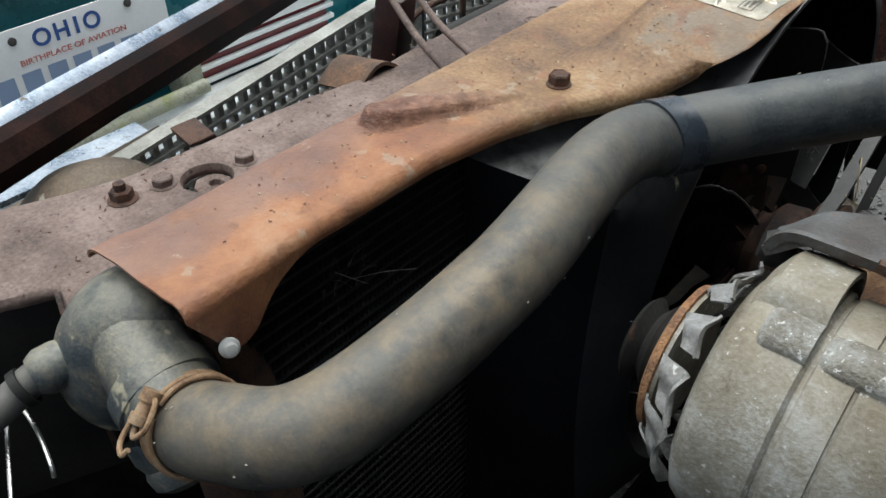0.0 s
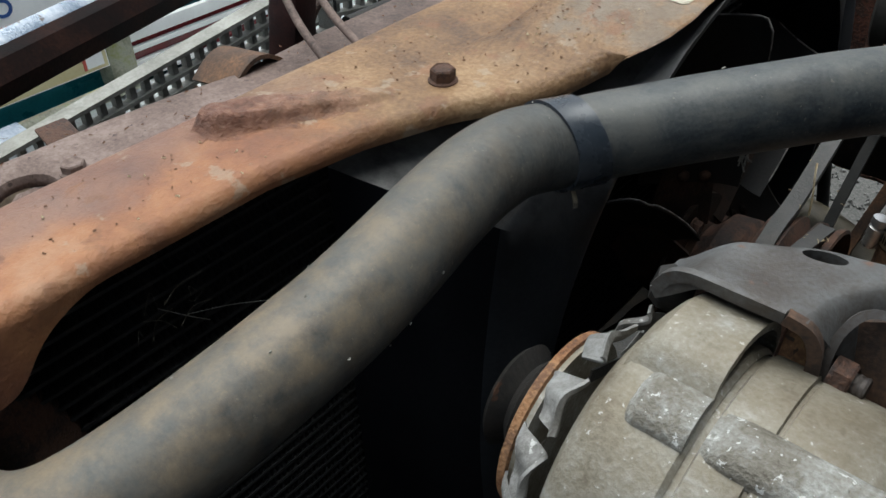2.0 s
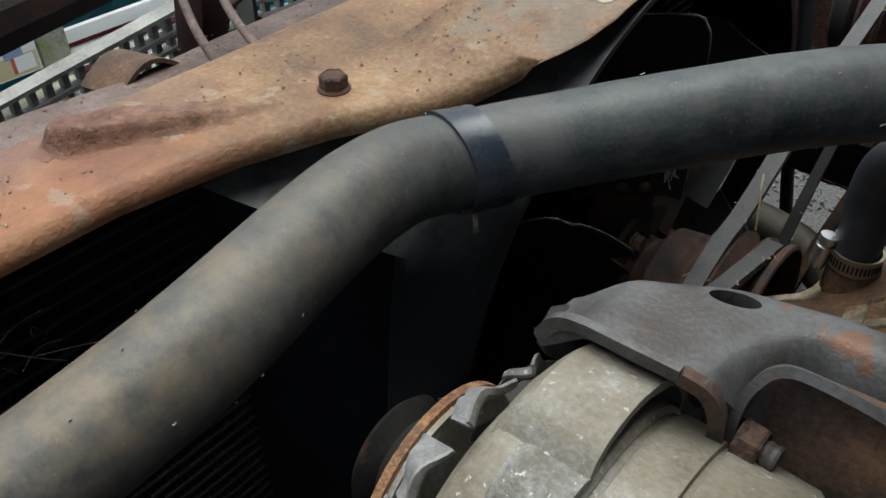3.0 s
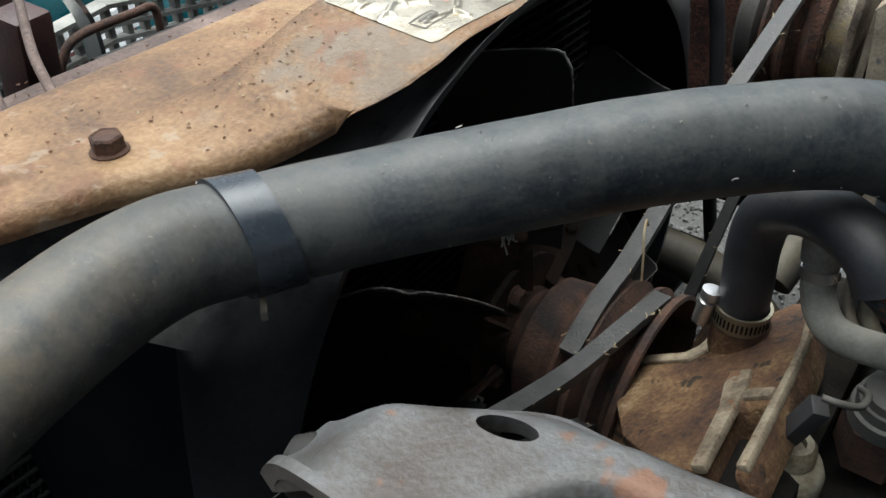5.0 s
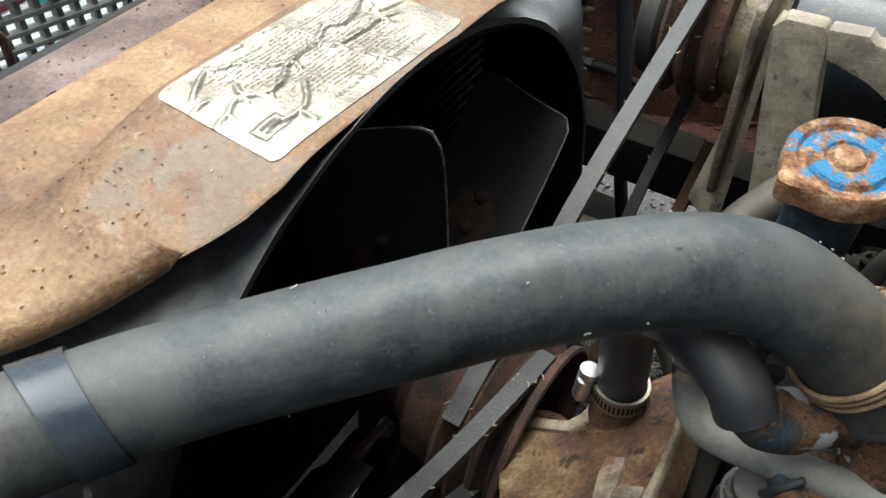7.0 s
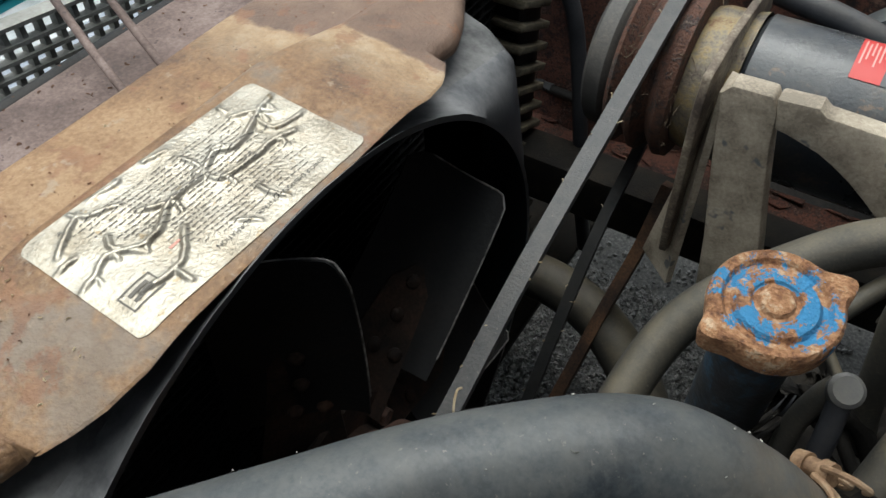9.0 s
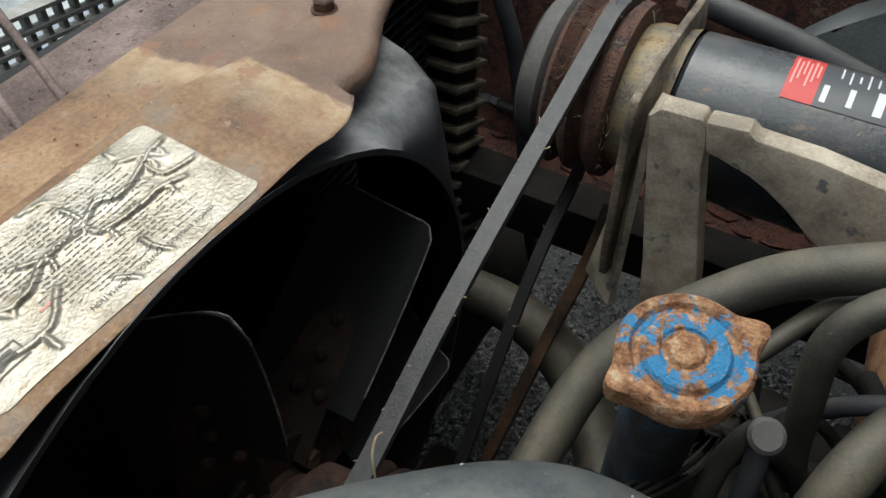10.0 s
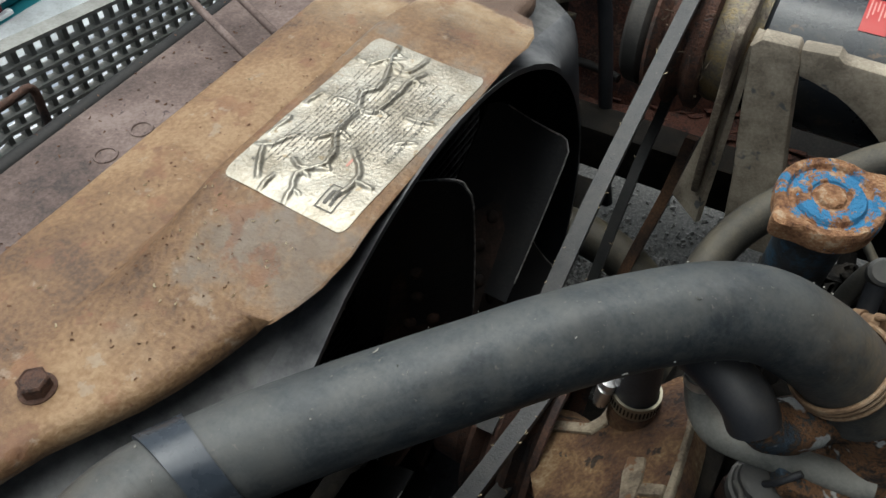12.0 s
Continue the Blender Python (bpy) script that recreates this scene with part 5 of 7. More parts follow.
part("neck", sweep([(0.043, 0.770, 0.712), (0.041, 0.769, 0.724), (0.039, 0.768, 0.735)], lambda f: 0.021 - 0.005 * f, 28, 6, wobble=0.04), PUMP_RUST, pump, "short cast neck under the hose")
PALE_CAST = material("dusty_cast_edge", [(0.12, 0.09, 0.06), (0.24, 0.19, 0.13), (0.36, 0.30, 0.21)], 60, 0.85, 0.0, 0.5, 420, spots=(0.16, 0.075, 0.03), spot_scale=70, spot_cut=0.6)
for name, edge in (("cast_lip", [(-0.046, 0.006), (-0.014, 0.004), (-0.007, 0.010), (-0.003, 0.026), (0.004, 0.026), (0.001, 0.004), (-0.008, -0.005), (-0.046, -0.003)]),
                   ("cast_rib", [(0.029, -0.022), (0.042, -0.022), (0.046, -0.040), (0.046, -0.055), (0.049, -0.104), (0.041, -0.104), (0.036, -0.056), (0.030, -0.036)]),
                   ("cast_rib", [(0.0465, -0.041), (0.0635, -0.041), (0.0635, -0.049), (0.0465, -0.050)]),
                   ("cast_rib", [(0.056, 0.028), (0.061, 0.028), (0.066, 0.000), (0.069, -0.035), (0.072, -0.104), (0.066, -0.104), (0.064, -0.034), (0.062, 0.000)])):
    part(name, slab(edge, 0.006, PUMP_M @ pose(0, 0, 0.0025), 0.0016), PALE_CAST, pump, "pale dusty edge of the casting")
part("back_plate", box((0.07, 0.75, 0.63), (0.05, 0.24, 0.18), (0, 8, 0), 0.012), SHADED_GRIME, pump, "grimy back of the pump")


def belt(name, pts, w, t, label, mat=BELT, side=(1, 0, 0)):
    th = thing(name, pts[0], label, "belt", "drive belts")
    part("belt_run", sweep(pts, 1.0, smooth_n=8, section=strap_section(w, t), start=Vector(side)), mat, th)
    rngb = random.Random(len(label))
    run = spline(pts, 8)
    bm = bmesh.new()
    for _ in range(26):
        q = rngb.randrange(2, len(run) - 2)
        at = run[q] + Vector((rngb.choice((-1, 1)) * w / 2, 0, t * 0.4))
        tip = at + Vector((rngb.uniform(-0.003, 0.003), rngb.uniform(-0.004, 0.004), rngb.uniform(-0.002, 0.003)))
        sweep([at, at.lerp(tip, 0.6) + Vector((0.0006, 0, 0.0005)), tip], 0.0004, 5, 2, bm)
    part("frayed_cord", bm, STRAW, th, "pale frayed cords along the edge")
    return th


belt("drive_belt", [(-0.052, 1.240, 0.79), (-0.052, 1.215, 0.822), (-0.052, 1.176, 0.835), (-0.052, 1.13, 0.826), (-0.051, 1.00, 0.790), (-0.050, 0.90, 0.760), (-0.048, 0.80, 0.722), (-0.048, 0.76, 0.713), (-0.048, 0.72, 0.695)], 0.013, 0.007, "worn grey V-belt running to the compressor pulley")
belt("drive_belt", [(-0.067, 1.235, 0.69), (-0.067, 1.182, 0.652), (-0.067, 1.104, 0.612), (-0.067, 1.02, 0.535), (-0.067, 0.95, 0.455), (-0.067, 0.86, 0.36)], 0.011, 0.007, "dirty black lower run of the compressor belt", BLACK_PLASTIC)
belt("drive_belt", [(-0.030, 0.44, 0.826), (-0.030, 0.50, 0.797), (-0.030, 0.586, 0.757), (-0.027, 0.68, 0.722), (-0.020, 0.748, 0.716), (-0.018, 0.79, 0.708)], 0.012, 0.007, "cracked grey alternator belt")
belt("drive_belt", [(-0.024, 0.47, 0.79), (-0.024, 0.58, 0.735), (-0.024, 0.70, 0.66), (-0.024, 0.80, 0.58)], 0.011, 0.007, "dusty inner alternator belt")

# ---- bypass hose and clamp ----
byp = thing("bypass_hose", (0.04, 0.767, 0.72), "short curved black rubber bypass hose with a bright worm clamp", "hose")
BYP = [(0.0385, 0.768, 0.722), (0.037, 0.769, 0.758), (0.035, 0.770, 0.788), (0.039, 0.767, 0.812), (0.055, 0.755, 0.830), (0.078, 0.740, 0.838), (0.097, 0.730, 0.833), (0.106, 0.727, 0.820)]
part("hose_body", sweep(BYP, 0.0148, 28, 10), RUBBER_CLEAN, byp)
part("clamp_band", lathe([(-0.0062, 0.0148), (-0.0062, 0.0166), (0.0062, 0.0166), (0.0062, 0.0148)], (0.0385, 0.768, 0.7405), (0, 0, 1), 40), plain("dull_clamp_band", (0.3, 0.27, 0.2), 0.4, 0.8), byp, "perforated steel clamp band")
for k in range(18):
    a = radians(200 + 9 * k)
    part("clamp_slot", box((0.0385 + 0.0166 * math.cos(a), 0.768 + 0.0166 * math.sin(a), 0.7405), (0.0008, 0.0011, 0.006), (0, 0, math.degrees(a)), 0), SHADED_GRIME, byp, smooth=False)
part("clamp_screw", lathe([(-0.012, 0), (-0.012, 0.0056), (0.004, 0.006), (0.005, 0.0045), (0.007, 0.0045), (0.007, 0.0062), (0.012, 0.006), (0.0125, 0)], (0.0195, 0.760, 0.742), (0.1, 0.1, 1), 16), BRIGHT_STEEL, byp, "bright steel clamp screw housing")

# ---- small hoses near the thermostat ----
small = thing("vacuum_hose", (0.075, 0.785, 0.75), "grey dusty small hose with a brass-coloured fitting", "hose")
SMALL = [(0.070, 0.766, 0.815), (0.072, 0.765, 0.795), (0.075, 0.761, 0.780), (0.083, 0.753, 0.770), (0.096, 0.747, 0.767), (0.1235, 0.747, 0.769), (0.18, 0.753, 0.771)]
part("hose_body", sweep(SMALL, 0.0092, 22, 10), GREY_HOSE, small)
part("fitting", lathe([(-0.004, 0.0105), (0.006, 0.0115), (0.016, 0.0108), (0.02, 0.007), (0.02, 0)], (0.0712, 0.7655, 0.800), (-0.05, 0.04, 1), 24), GREY_HOSE, small, "pale grey moulded end")
part("clip_band", lathe([(-0.003, 0.0092), (-0.003, 0.0102), (0.003, 0.0102), (0.003, 0.0092)], (0.0728, 0.764, 0.790), (-0.13, 0.14, 1), 24), BRIGHT_STEEL, small, "printed steel band")
tw = thing("vacuum_hose", (0.09, 0.80, 0.75), "thin grey twin hoses tucked behind the fitting", "hose")
part("hose_body", sweep([(0.086, 0.80, 0.80), (0.086, 0.795, 0.775), (0.09, 0.785, 0.755), (0.105, 0.77, 0.745)], 0.004, 12), RUBBER_TAN, tw)
part("hose_body", sweep([(0.097, 0.80, 0.80), (0.097, 0.80, 0.775), (0.10, 0.79, 0.752), (0.115, 0.775, 0.742)], 0.006, 12), RUBBER_TAN, tw)

# ---- thermostat housing and intake ----
tstat = thing("thermostat_housing", (0.16, 0.75, 0.70), "rust-crusted thermostat housing with patches of old blue paint", "thermostat housing")
CRUST = material("rust_crust_blue_paint", [(0.014, 0.012, 0.011), (0.055, 0.032, 0.02), (0.20, 0.095, 0.038), (0.04, 0.035, 0.03), (0.05, 0.075, 0.10)], 34, 0.8, 0.0, 0.7, 420, spots=(0.50, 0.51, 0.49), spot_scale=45, spot_cut=0.58, bump_size=0.003)
part("neck", sweep([(0.150, 0.770, 0.826), (0.166, 0.776, 0.803), (0.176, 0.778, 0.775), (0.178, 0.778, 0.735)], lambda f: 0.0238 + 0.012 * smooth01(0.4, 1, f), 36, 10, wobble=0.1), CRUST, tstat)
part("flange", slab([(0.038 * math.cos(radians(a)) * (1.25 if a % 180 < 30 or a % 180 > 150 else 1), 0.034 * math.sin(radians(a))) for a in range(0, 360, 15)], 0.014, Matrix.Translation((0.168, 0.765, 0.768)) @ pose(0, 0, 0, 8, 6, 40), 0.003), CRUST, tstat)
part("spout", sweep([(0.103, 0.728, 0.826), (0.108, 0.729, 0.818), (0.120, 0.740, 0.808), (0.148, 0.765, 0.804)], lambda f: 0.0120 + 0.004 * f, 26, 8, wobble=0.25), CRUST, tstat, "rust-crusted bypass spout")
part("flange_bolt", hex_bolt((0.205, 0.775, 0.748), (0, 0, 1), 0.014, 0.01), RUST_ORANGE, tstat)
intake = thing("engine_block", (0.35, MID, 0.35), "grimy dark engine top with crusted castings", "engine")


def block_pt(u, v):
    x = 0.08 + 0.8 * u
    y = 0.52 + 0.52 * v
    z = 0.685 + 0.03 * noise.noise(Vector((x * 9, y * 9, 0))) + 0.018 * noise.noise(Vector((x * 28, y * 28, 2))) - 0.05 * abs(2 * v - 1) ** 2
    return Vector((x, y, z))


part("intake_top", sheet(block_pt, 90, 60, 0.03), SHADED_GRIME, intake)
part("block_front", box((0.16, MID, 0.50), (0.12, 0.46, 0.34), (0, 0, 0), 0.02), SHADED_GRIME, intake)

valve_cover = thing("valve_cover", (0.32, 1.0, 0.72), "orange rusted engine valve cover below the hoses", "valve cover")
part("cover", box((0.38, 1.02, 0.735), (0.36, 0.13, 0.06), (-14, 0, 0), 0.012), RUST_ORANGE, valve_cover)

# ---- oil filler ----
filler = thing("oil_filler", (0.10, 0.865, 0.70), "rusty twist-off filler cap with flaking blue paint on a dark tube", "filler cap")
CAPM = material("flaking_blue_paint_on_rust", [(0.12, 0.055, 0.028), (0.25, 0.115, 0.05), (0.38, 0.20, 0.095), (0.50, 0.36, 0.23)], 110, 0.85, 0.0, 0.9, 520, bump_size=0.003)
cn = CAPM.node_tree
ctc = cn.nodes.new("ShaderNodeTexCoord")
cno = cn.nodes.new("ShaderNodeTexNoise")
cno.inputs["Scale"].default_value, cno.inputs["Detail"].default_value, cno.inputs["Roughness"].default_value = 75, 9, 0.75
cn.links.new(ctc.outputs["Object"], cno.inputs["Vector"])
cvd = cn.nodes.new("ShaderNodeVectorMath")
cvd.operation = "DISTANCE"
cn.links.new(ctc.outputs["Object"], cvd.inputs[0])
cvd.inputs[1].default_value = (0.101, 0.845, 0.887)
cmr = cn.nodes.new("ShaderNodeMapRange")
cmr.inputs[1].default_value, cmr.inputs[2].default_value, cmr.inputs[3].default_value, cmr.inputs[4].default_value = 0.018, 0.034, 0.035, -0.10
knob = cn.nodes.new("ShaderNodeMapRange")
knob.inputs[1].default_value, knob.inputs[2].default_value, knob.inputs[3].default_value, knob.inputs[4].default_value = 0.009, 0.0105, -0.3, 0.0
cn.links.new(cvd.outputs["Value"], knob.inputs[0])
kad = cn.nodes.new("ShaderNodeMath")
cn.links.new(cvd.outputs["Value"], cmr.inputs[0])
cad = cn.nodes.new("ShaderNodeMath")
cn.links.new(cno.outputs["Fac"], cad.inputs[0])
cn.links.new(cmr.outputs[0], cad.inputs[1])
cst = cn.nodes.new("ShaderNodeMapRange")
cst.inputs[1].default_value, cst.inputs[2].default_value = 0.498, 0.515
cn.links.new(cad.outputs[0], kad.inputs[0])
cn.links.new(knob.outputs[0], kad.inputs[1])
cn.links.new(kad.outputs[0], cst.inputs[0])
cmx = cn.nodes.new("ShaderNodeMix")
cmx.data_type = "RGBA"
cb = cn.nodes["Principled BSDF"]
old = cb.inputs["Base Color"].links[0].from_socket
cn.links.new(cst.outputs[0], cmx.inputs[0])
cn.links.new(old, cmx.inputs[6])
cmx.inputs[7].default_value = (0.045, 0.21, 0.40, 1)
cn.links.new(cmx.outputs[2], cb.inputs["Base Color"])

CAP_AT = Vector((0.101, 0.845, 0.886))
CAP_N = Vector((0.02, -0.14, 1)).normalized()
cap_m = facing(CAP_AT, CAP_N)
bm = bmesh.new()
NA = 96
prof = [(-0.016, 0.86), (-0.014, 0.97), (-0.006, 1.0), (-0.001, 0.985), (0.0012, 0.93), (0.0005, 0.80), (-0.0022, 0.74), (-0.0022, 0.66), (0.0006, 0.60), (0.0012, 0.44), (0.0008, 0.38), (-0.0006, 0.35), (-0.0006, 0.28), (0.0018, 0.235), (0.0024, 0.17)]
inv = cap_m.inverted()
ear_a = [math.atan2(*(inv @ Vector(q)).yx) for q in ((0.072, 0.808, 0.886), (0.129, 0.872, 0.892))]
rings = []
for h, k in prof:
    ring = []
    for i in range(NA):
        a = 2 * math.pi * i / NA
        ear = sum(math.exp(-(math.atan2(math.sin(a - e), math.cos(a - e)) / 0.22) ** 2) for e in ear_a)
        r = 0.0305 * k + 0.0088 * ear * smooth01(0.75, 1.0, k)
        hh = h + 0.002 * ear * smooth01(0.9, 1.0, k) + 0.0004 * noise.noise(Vector((math.cos(a) * 6 * k, math.sin(a) * 6 * k, h * 200)))
        ring.append(bm.verts.new(cap_m @ Vector((r * math.cos(a), r * math.sin(a), hh))))
    rings.append(ring)
for a, b in zip(rings, rings[1:]):
    for k in range(NA):
        bm.faces.new((a[k], a[(k + 1) % NA], b[(k + 1) % NA], b[k]))
bm.faces.new(rings[-1])
bm.faces.new(rings[0][::-1])
bmesh.ops.recalc_face_normals(bm, faces=bm.faces)
part("cap", bm, CAPM, filler, "rusty cap with flaking blue paint and two ears")
TUBE_PAINT = material("dark_tube_blue_traces", [(0.012, 0.013, 0.015), (0.025, 0.03, 0.035), (0.03, 0.09, 0.15)], 26, 0.45, 0.0, 0.3, 300)
part("tube", sweep([CAP_AT - CAP_N * 0.014, (0.100, 0.848, 0.85), (0.098, 0.853, 0.80), (0.096, 0.86, 0.70)], 0.0195, 28, 8), TUBE_PAINT, filler, "dark filler tube with traces of blue")

# ---- heater hose and other hoses behind the cap ----
heat = thing("heater_hose", (0.05, 0.9, 0.72), "fat tan-dusted rubber heater hose arching behind the cap", "hose")
part("hose_body", sweep([(0.036, 0.839, 0.715), (0.055, 0.912, 0.768), (0.112, 0.955, 0.820), (0.164, 0.970, 0.851), (0.232, 0.988, 0.868), (0.32, 1.00, 0.872)], 0.0138, 26, 10), RUBBER_TAN, heat)
for pts, r, mm, lab in (
        ([(0.172, 0.90, 0.745), (0.165, 0.90, 0.78), (0.160, 0.90, 0.82), (0.156, 0.90, 0.858), (0.164, 0.905, 0.882), (0.185, 0.915, 0.893), (0.24, 0.93, 0.89)], 0.0085, RUBBER_TAN, "dusty grey vacuum hose bent over the engine"),
        ([(0.13, 0.95, 0.68), (0.145, 0.95, 0.705), (0.176, 0.95, 0.752), (0.213, 0.95, 0.784), (0.26, 0.95, 0.80)], 0.006, RUBBER_CLEAN, "thin black hose across the engine"),
        ([(0.13, 0.93, 0.80), (0.16, 0.965, 0.822), (0.20, 0.98, 0.826)], 0.006, RUBBER_TAN, "short dusty hose behind the filler cap"),
        ([(0.176, 0.835, 0.80), (0.184, 0.860, 0.826), (0.196, 0.886, 0.836), (0.215, 0.912, 0.84), (0.26, 0.94, 0.84)], 0.012, RUBBER_TAN, "thick crusted hose beside the thermostat")):
    th = thing("vacuum_hose", pts[0], lab, "hose", "engine hoses")
    part("hose_body", sweep(pts, r, 18, 8), mm, th)
tee = thing("vacuum_valve", (0.125, 0.86, 0.78), "small grey plastic valve with hose stubs", "valve")
part("disc", lathe([(-0.004, 0), (-0.004, 0.009), (0.004, 0.009), (0.006, 0.007), (0.006, 0)], (0.146, 0.862, 0.828), (0.1, -0.5, 0.85), 20), RUBBER, tee)
part("stub", sweep([(0.132, 0.876, 0.835), (0.142, 0.866, 0.829)], 0.003, 10, 2), RUBBER_TAN, tee)
part("stub", sweep([(0.146, 0.860, 0.824), (0.148, 0.852, 0.80), (0.149, 0.845, 0.77)], 0.0062, 12, 4), RUBBER_CLEAN, tee)

brown = thing("vacuum_hose", (0.135, 0.855, 0.76), "brown-dusted hose stub beside the small valve", "hose", "engine hoses")
part("hose_body", sweep([(0.143, 0.8655, 0.8270), (0.138, 0.863, 0.816), (0.133, 0.858, 0.795), (0.132, 0.850, 0.768), (0.132, 0.84, 0.74)], 0.0062, 14, 6), RUBBER_TAN, brown)
rag = thing("crumpled_shred", (0.118, 0.872, 0.77), "crumpled dark shred of old plastic sheet on the engine", "plastic scrap")


def rag_pt(u, v):
    q = Vector((u * 3.1, v * 2.7, 4))
    return Vector((0.098 + 0.040 * u, 0.868 + 0.03 * v, 0.785 + 0.03 * u - 0.025 * v)) + Vector(noise.noise_vector(q * 1.3)) * 0.011 + Vector(noise.noise_vector(q * 3.5)) * 0.005


part("sheet", sheet(rag_pt, 26, 24, 0.0008), SHADED_GRIME, rag)
looms = thing("wiring", (0.10, 0.82, 0.79), "thin black wires beside the filler tube", "wire")
for k in range(4):
    part("wire", sweep([(0.075 + 0.006 * k, 0.80 + 0.006 * k, 0.775), (0.095 + 0.006 * k, 0.83, 0.782 + 0.004 * k), (0.112 + 0.005 * k, 0.858, 0.79), (0.12 + 0.004 * k, 0.885, 0.77 + 0.006 * k)], 0.0014, 8, 6), SHADED_GRIME, looms)
rngc = random.Random(21)
for k in range(9):
    x, y = rngc.uniform(0.14, 0.27), rngc.uniform(0.80, 0.99)
    th = thing("vacuum_hose", (x, y, 0.70), "greasy black hose lost in the engine's clutter", "hose", "engine hoses")
    a = rngc.uniform(0, 6.28)
    pts = [(x + 0.022 * q * math.cos(a + 0.35 * q), y + 0.022 * q * math.sin(a + 0.35 * q), 0.735 + rngc.uniform(0.0, 0.03) + 0.012 * math.sin(q)) for q in range(-3, 4)]
    part("hose_body", sweep(pts, rngc.uniform(0.004, 0.008), 12, 6), SHADED_GRIME, th)

# ---- temperature sender with plug ----
send = thing("temperature_sender", (0.128, 0.745, 0.70), "grey capped sender on a rusty hex base", "sensor")
part("hex_base", lathe([(-0.04, 0.021), (-0.008, 0.021), (-0.006, 0.019)], (0.128, 0.745, 0.735), (0, -0.15, 1), 6), RUST_DARK, send, "brownish hex base")
part("body", lathe([(-0.008, 0.0195), (0.002, 0.0195), (0.003, 0.0175), (0.010, 0.0172), (0.0105, 0.0155), (0.016, 0.0150), (0.018, 0.012), (0.018, 0)], (0.128, 0.745, 0.735), (0, -0.15, 1), 24), RUBBER, send)
plug = thing("wire_plug", (0.095, 0.683, 0.76), "small grey plug on a thin wire over a pale insulator", "wire")
part("connector", box((0.0955, 0.694, 0.752), (0.009, 0.011, 0.032), (12, 14, 30), 0.0012), RUBBER_CLEAN, plug)
part("insulator", lathe([(-0.03, 0.012), (-0.022, 0.0165), (-0.006, 0.0172), (0.002, 0.0150), (0.005, 0.0112), (0.014, 0.0108), (0.018, 0.0085), (0.018, 0.005), (0.014, 0.0045), (0.014, 0)], (0.0965, 0.702, 0.712), (-0.05, -0.1, 1), 28), material("old_white_ceramic", [(0.16, 0.12, 0.075), (0.30, 0.26, 0.18), (0.46, 0.42, 0.33)], 60, 0.5, 0.0, 0.2, 400), plug, "dirty white ceramic insulator")
part("wire", sweep([(0.100, 0.688, 0.777), (0.108, 0.690, 0.776), (0.116, 0.700, 0.770), (0.117, 0.715, 0.765), (0.112, 0.728, 0.756)], 0.0018, 10), RUBBER, plug)
part("wire", sweep([(0.128, 0.738, 0.752), (0.133, 0.733, 0.768), (0.142, 0.738, 0.778)], 0.0022, 10), RUBBER_CLEAN, plug)

# ---- air-conditioning compressor ----
CY, CZ, CR = 1.176, 0.763, 0.0635
comp = thing("compressor", (0.10, CY, CZ - CR), "black cylindrical air-conditioning compressor with a rusty clutch pulley", "compressor")
part("body", lathe([(0.012, 0), (0.012, CR - 0.004), (0.016, CR), (0.31, CR), (0.315, CR - 0.004), (0.315, 0)], (0, CY, CZ), AX, 64), COMP_PAINT, comp, "chipped black cylindrical shell")
part("front_head", lathe([(-0.028, 0.045), (-0.028, 0.058), (-0.02, 0.061), (0.004, 0.062), (0.012, 0.064)], (0, CY, CZ), AX, 56), material("stained_bare_metal", [(0.06, 0.04, 0.03), (0.17, 0.145, 0.11), (0.26, 0.20, 0.10), (0.14, 0.075, 0.035)], 34, 0.5, 0.3, 0.6, 420), comp, "yellow-stained bare metal head")
part("pulley", lathe([(-0.082, 0.05), (-0.082, 0.072), (-0.078, 0.075), (-0.069, 0.063), (-0.060, 0.075), (-0.056, 0.075), (-0.048, 0.063), (-0.038, 0.074), (-0.030, 0.073), (-0.028, 0.05)], (0, CY, CZ), AX, 64), CLUTCH_RUST, comp, "rust-flaked grooved clutch pulley")
part("clutch_plate", lathe([(-0.108, 0), (-0.108, 0.058), (-0.104, 0.064), (-0.090, 0.066), (-0.086, 0.062), (-0.084, 0.05)], (0, CY, CZ), AX, 56), CLUTCH_DUST, comp, "dusty grey clutch front plate")
part("rib", lathe([(0.20, 0.0632), (0.20, 0.066), (0.29, 0.066), (0.29, 0.0632)], (0, CY, CZ), AX, 64), COMP_PAINT, comp)


def comp_patch(x0, x1, a0, a1, lift=0.0007):
    bm = bmesh.new()
    n = 14
    lo = [[bm.verts.new((x, CY + (CR + lift) * math.cos(radians(a0 + (a1 - a0) * k / n)), CZ + (CR + lift) * math.sin(radians(a0 + (a1 - a0) * k / n)))) for k in range(n + 1)] for x in (x0, x1)]
    for k in range(n):
        bm.faces.new((lo[0][k], lo[1][k], lo[1][k + 1], lo[0][k + 1]))
    bmesh.ops.recalc_face_normals(bm, faces=bm.faces)
    return bm


CL = thing("compressor_label", (0.15, CY - CR, CZ), "red, black and silver rating label on the compressor", "label")
part("red_field", comp_patch(0.084, 0.106, 72, 118), LABEL_RED, CL, "red field")
part("black_field", comp_patch(0.106, 0.185, 72, 118), LABEL_BLACK, CL, "black field")
for x0, x1, a0, a1 in ((0.1095, 0.1135, 100, 114), (0.127, 0.131, 98, 113), (0.145, 0.151, 94, 114)):
    part("white_field", comp_patch(x0, x1, a0, a1, 0.0011), LABEL_SILVER, CL, "white box", smooth=False)
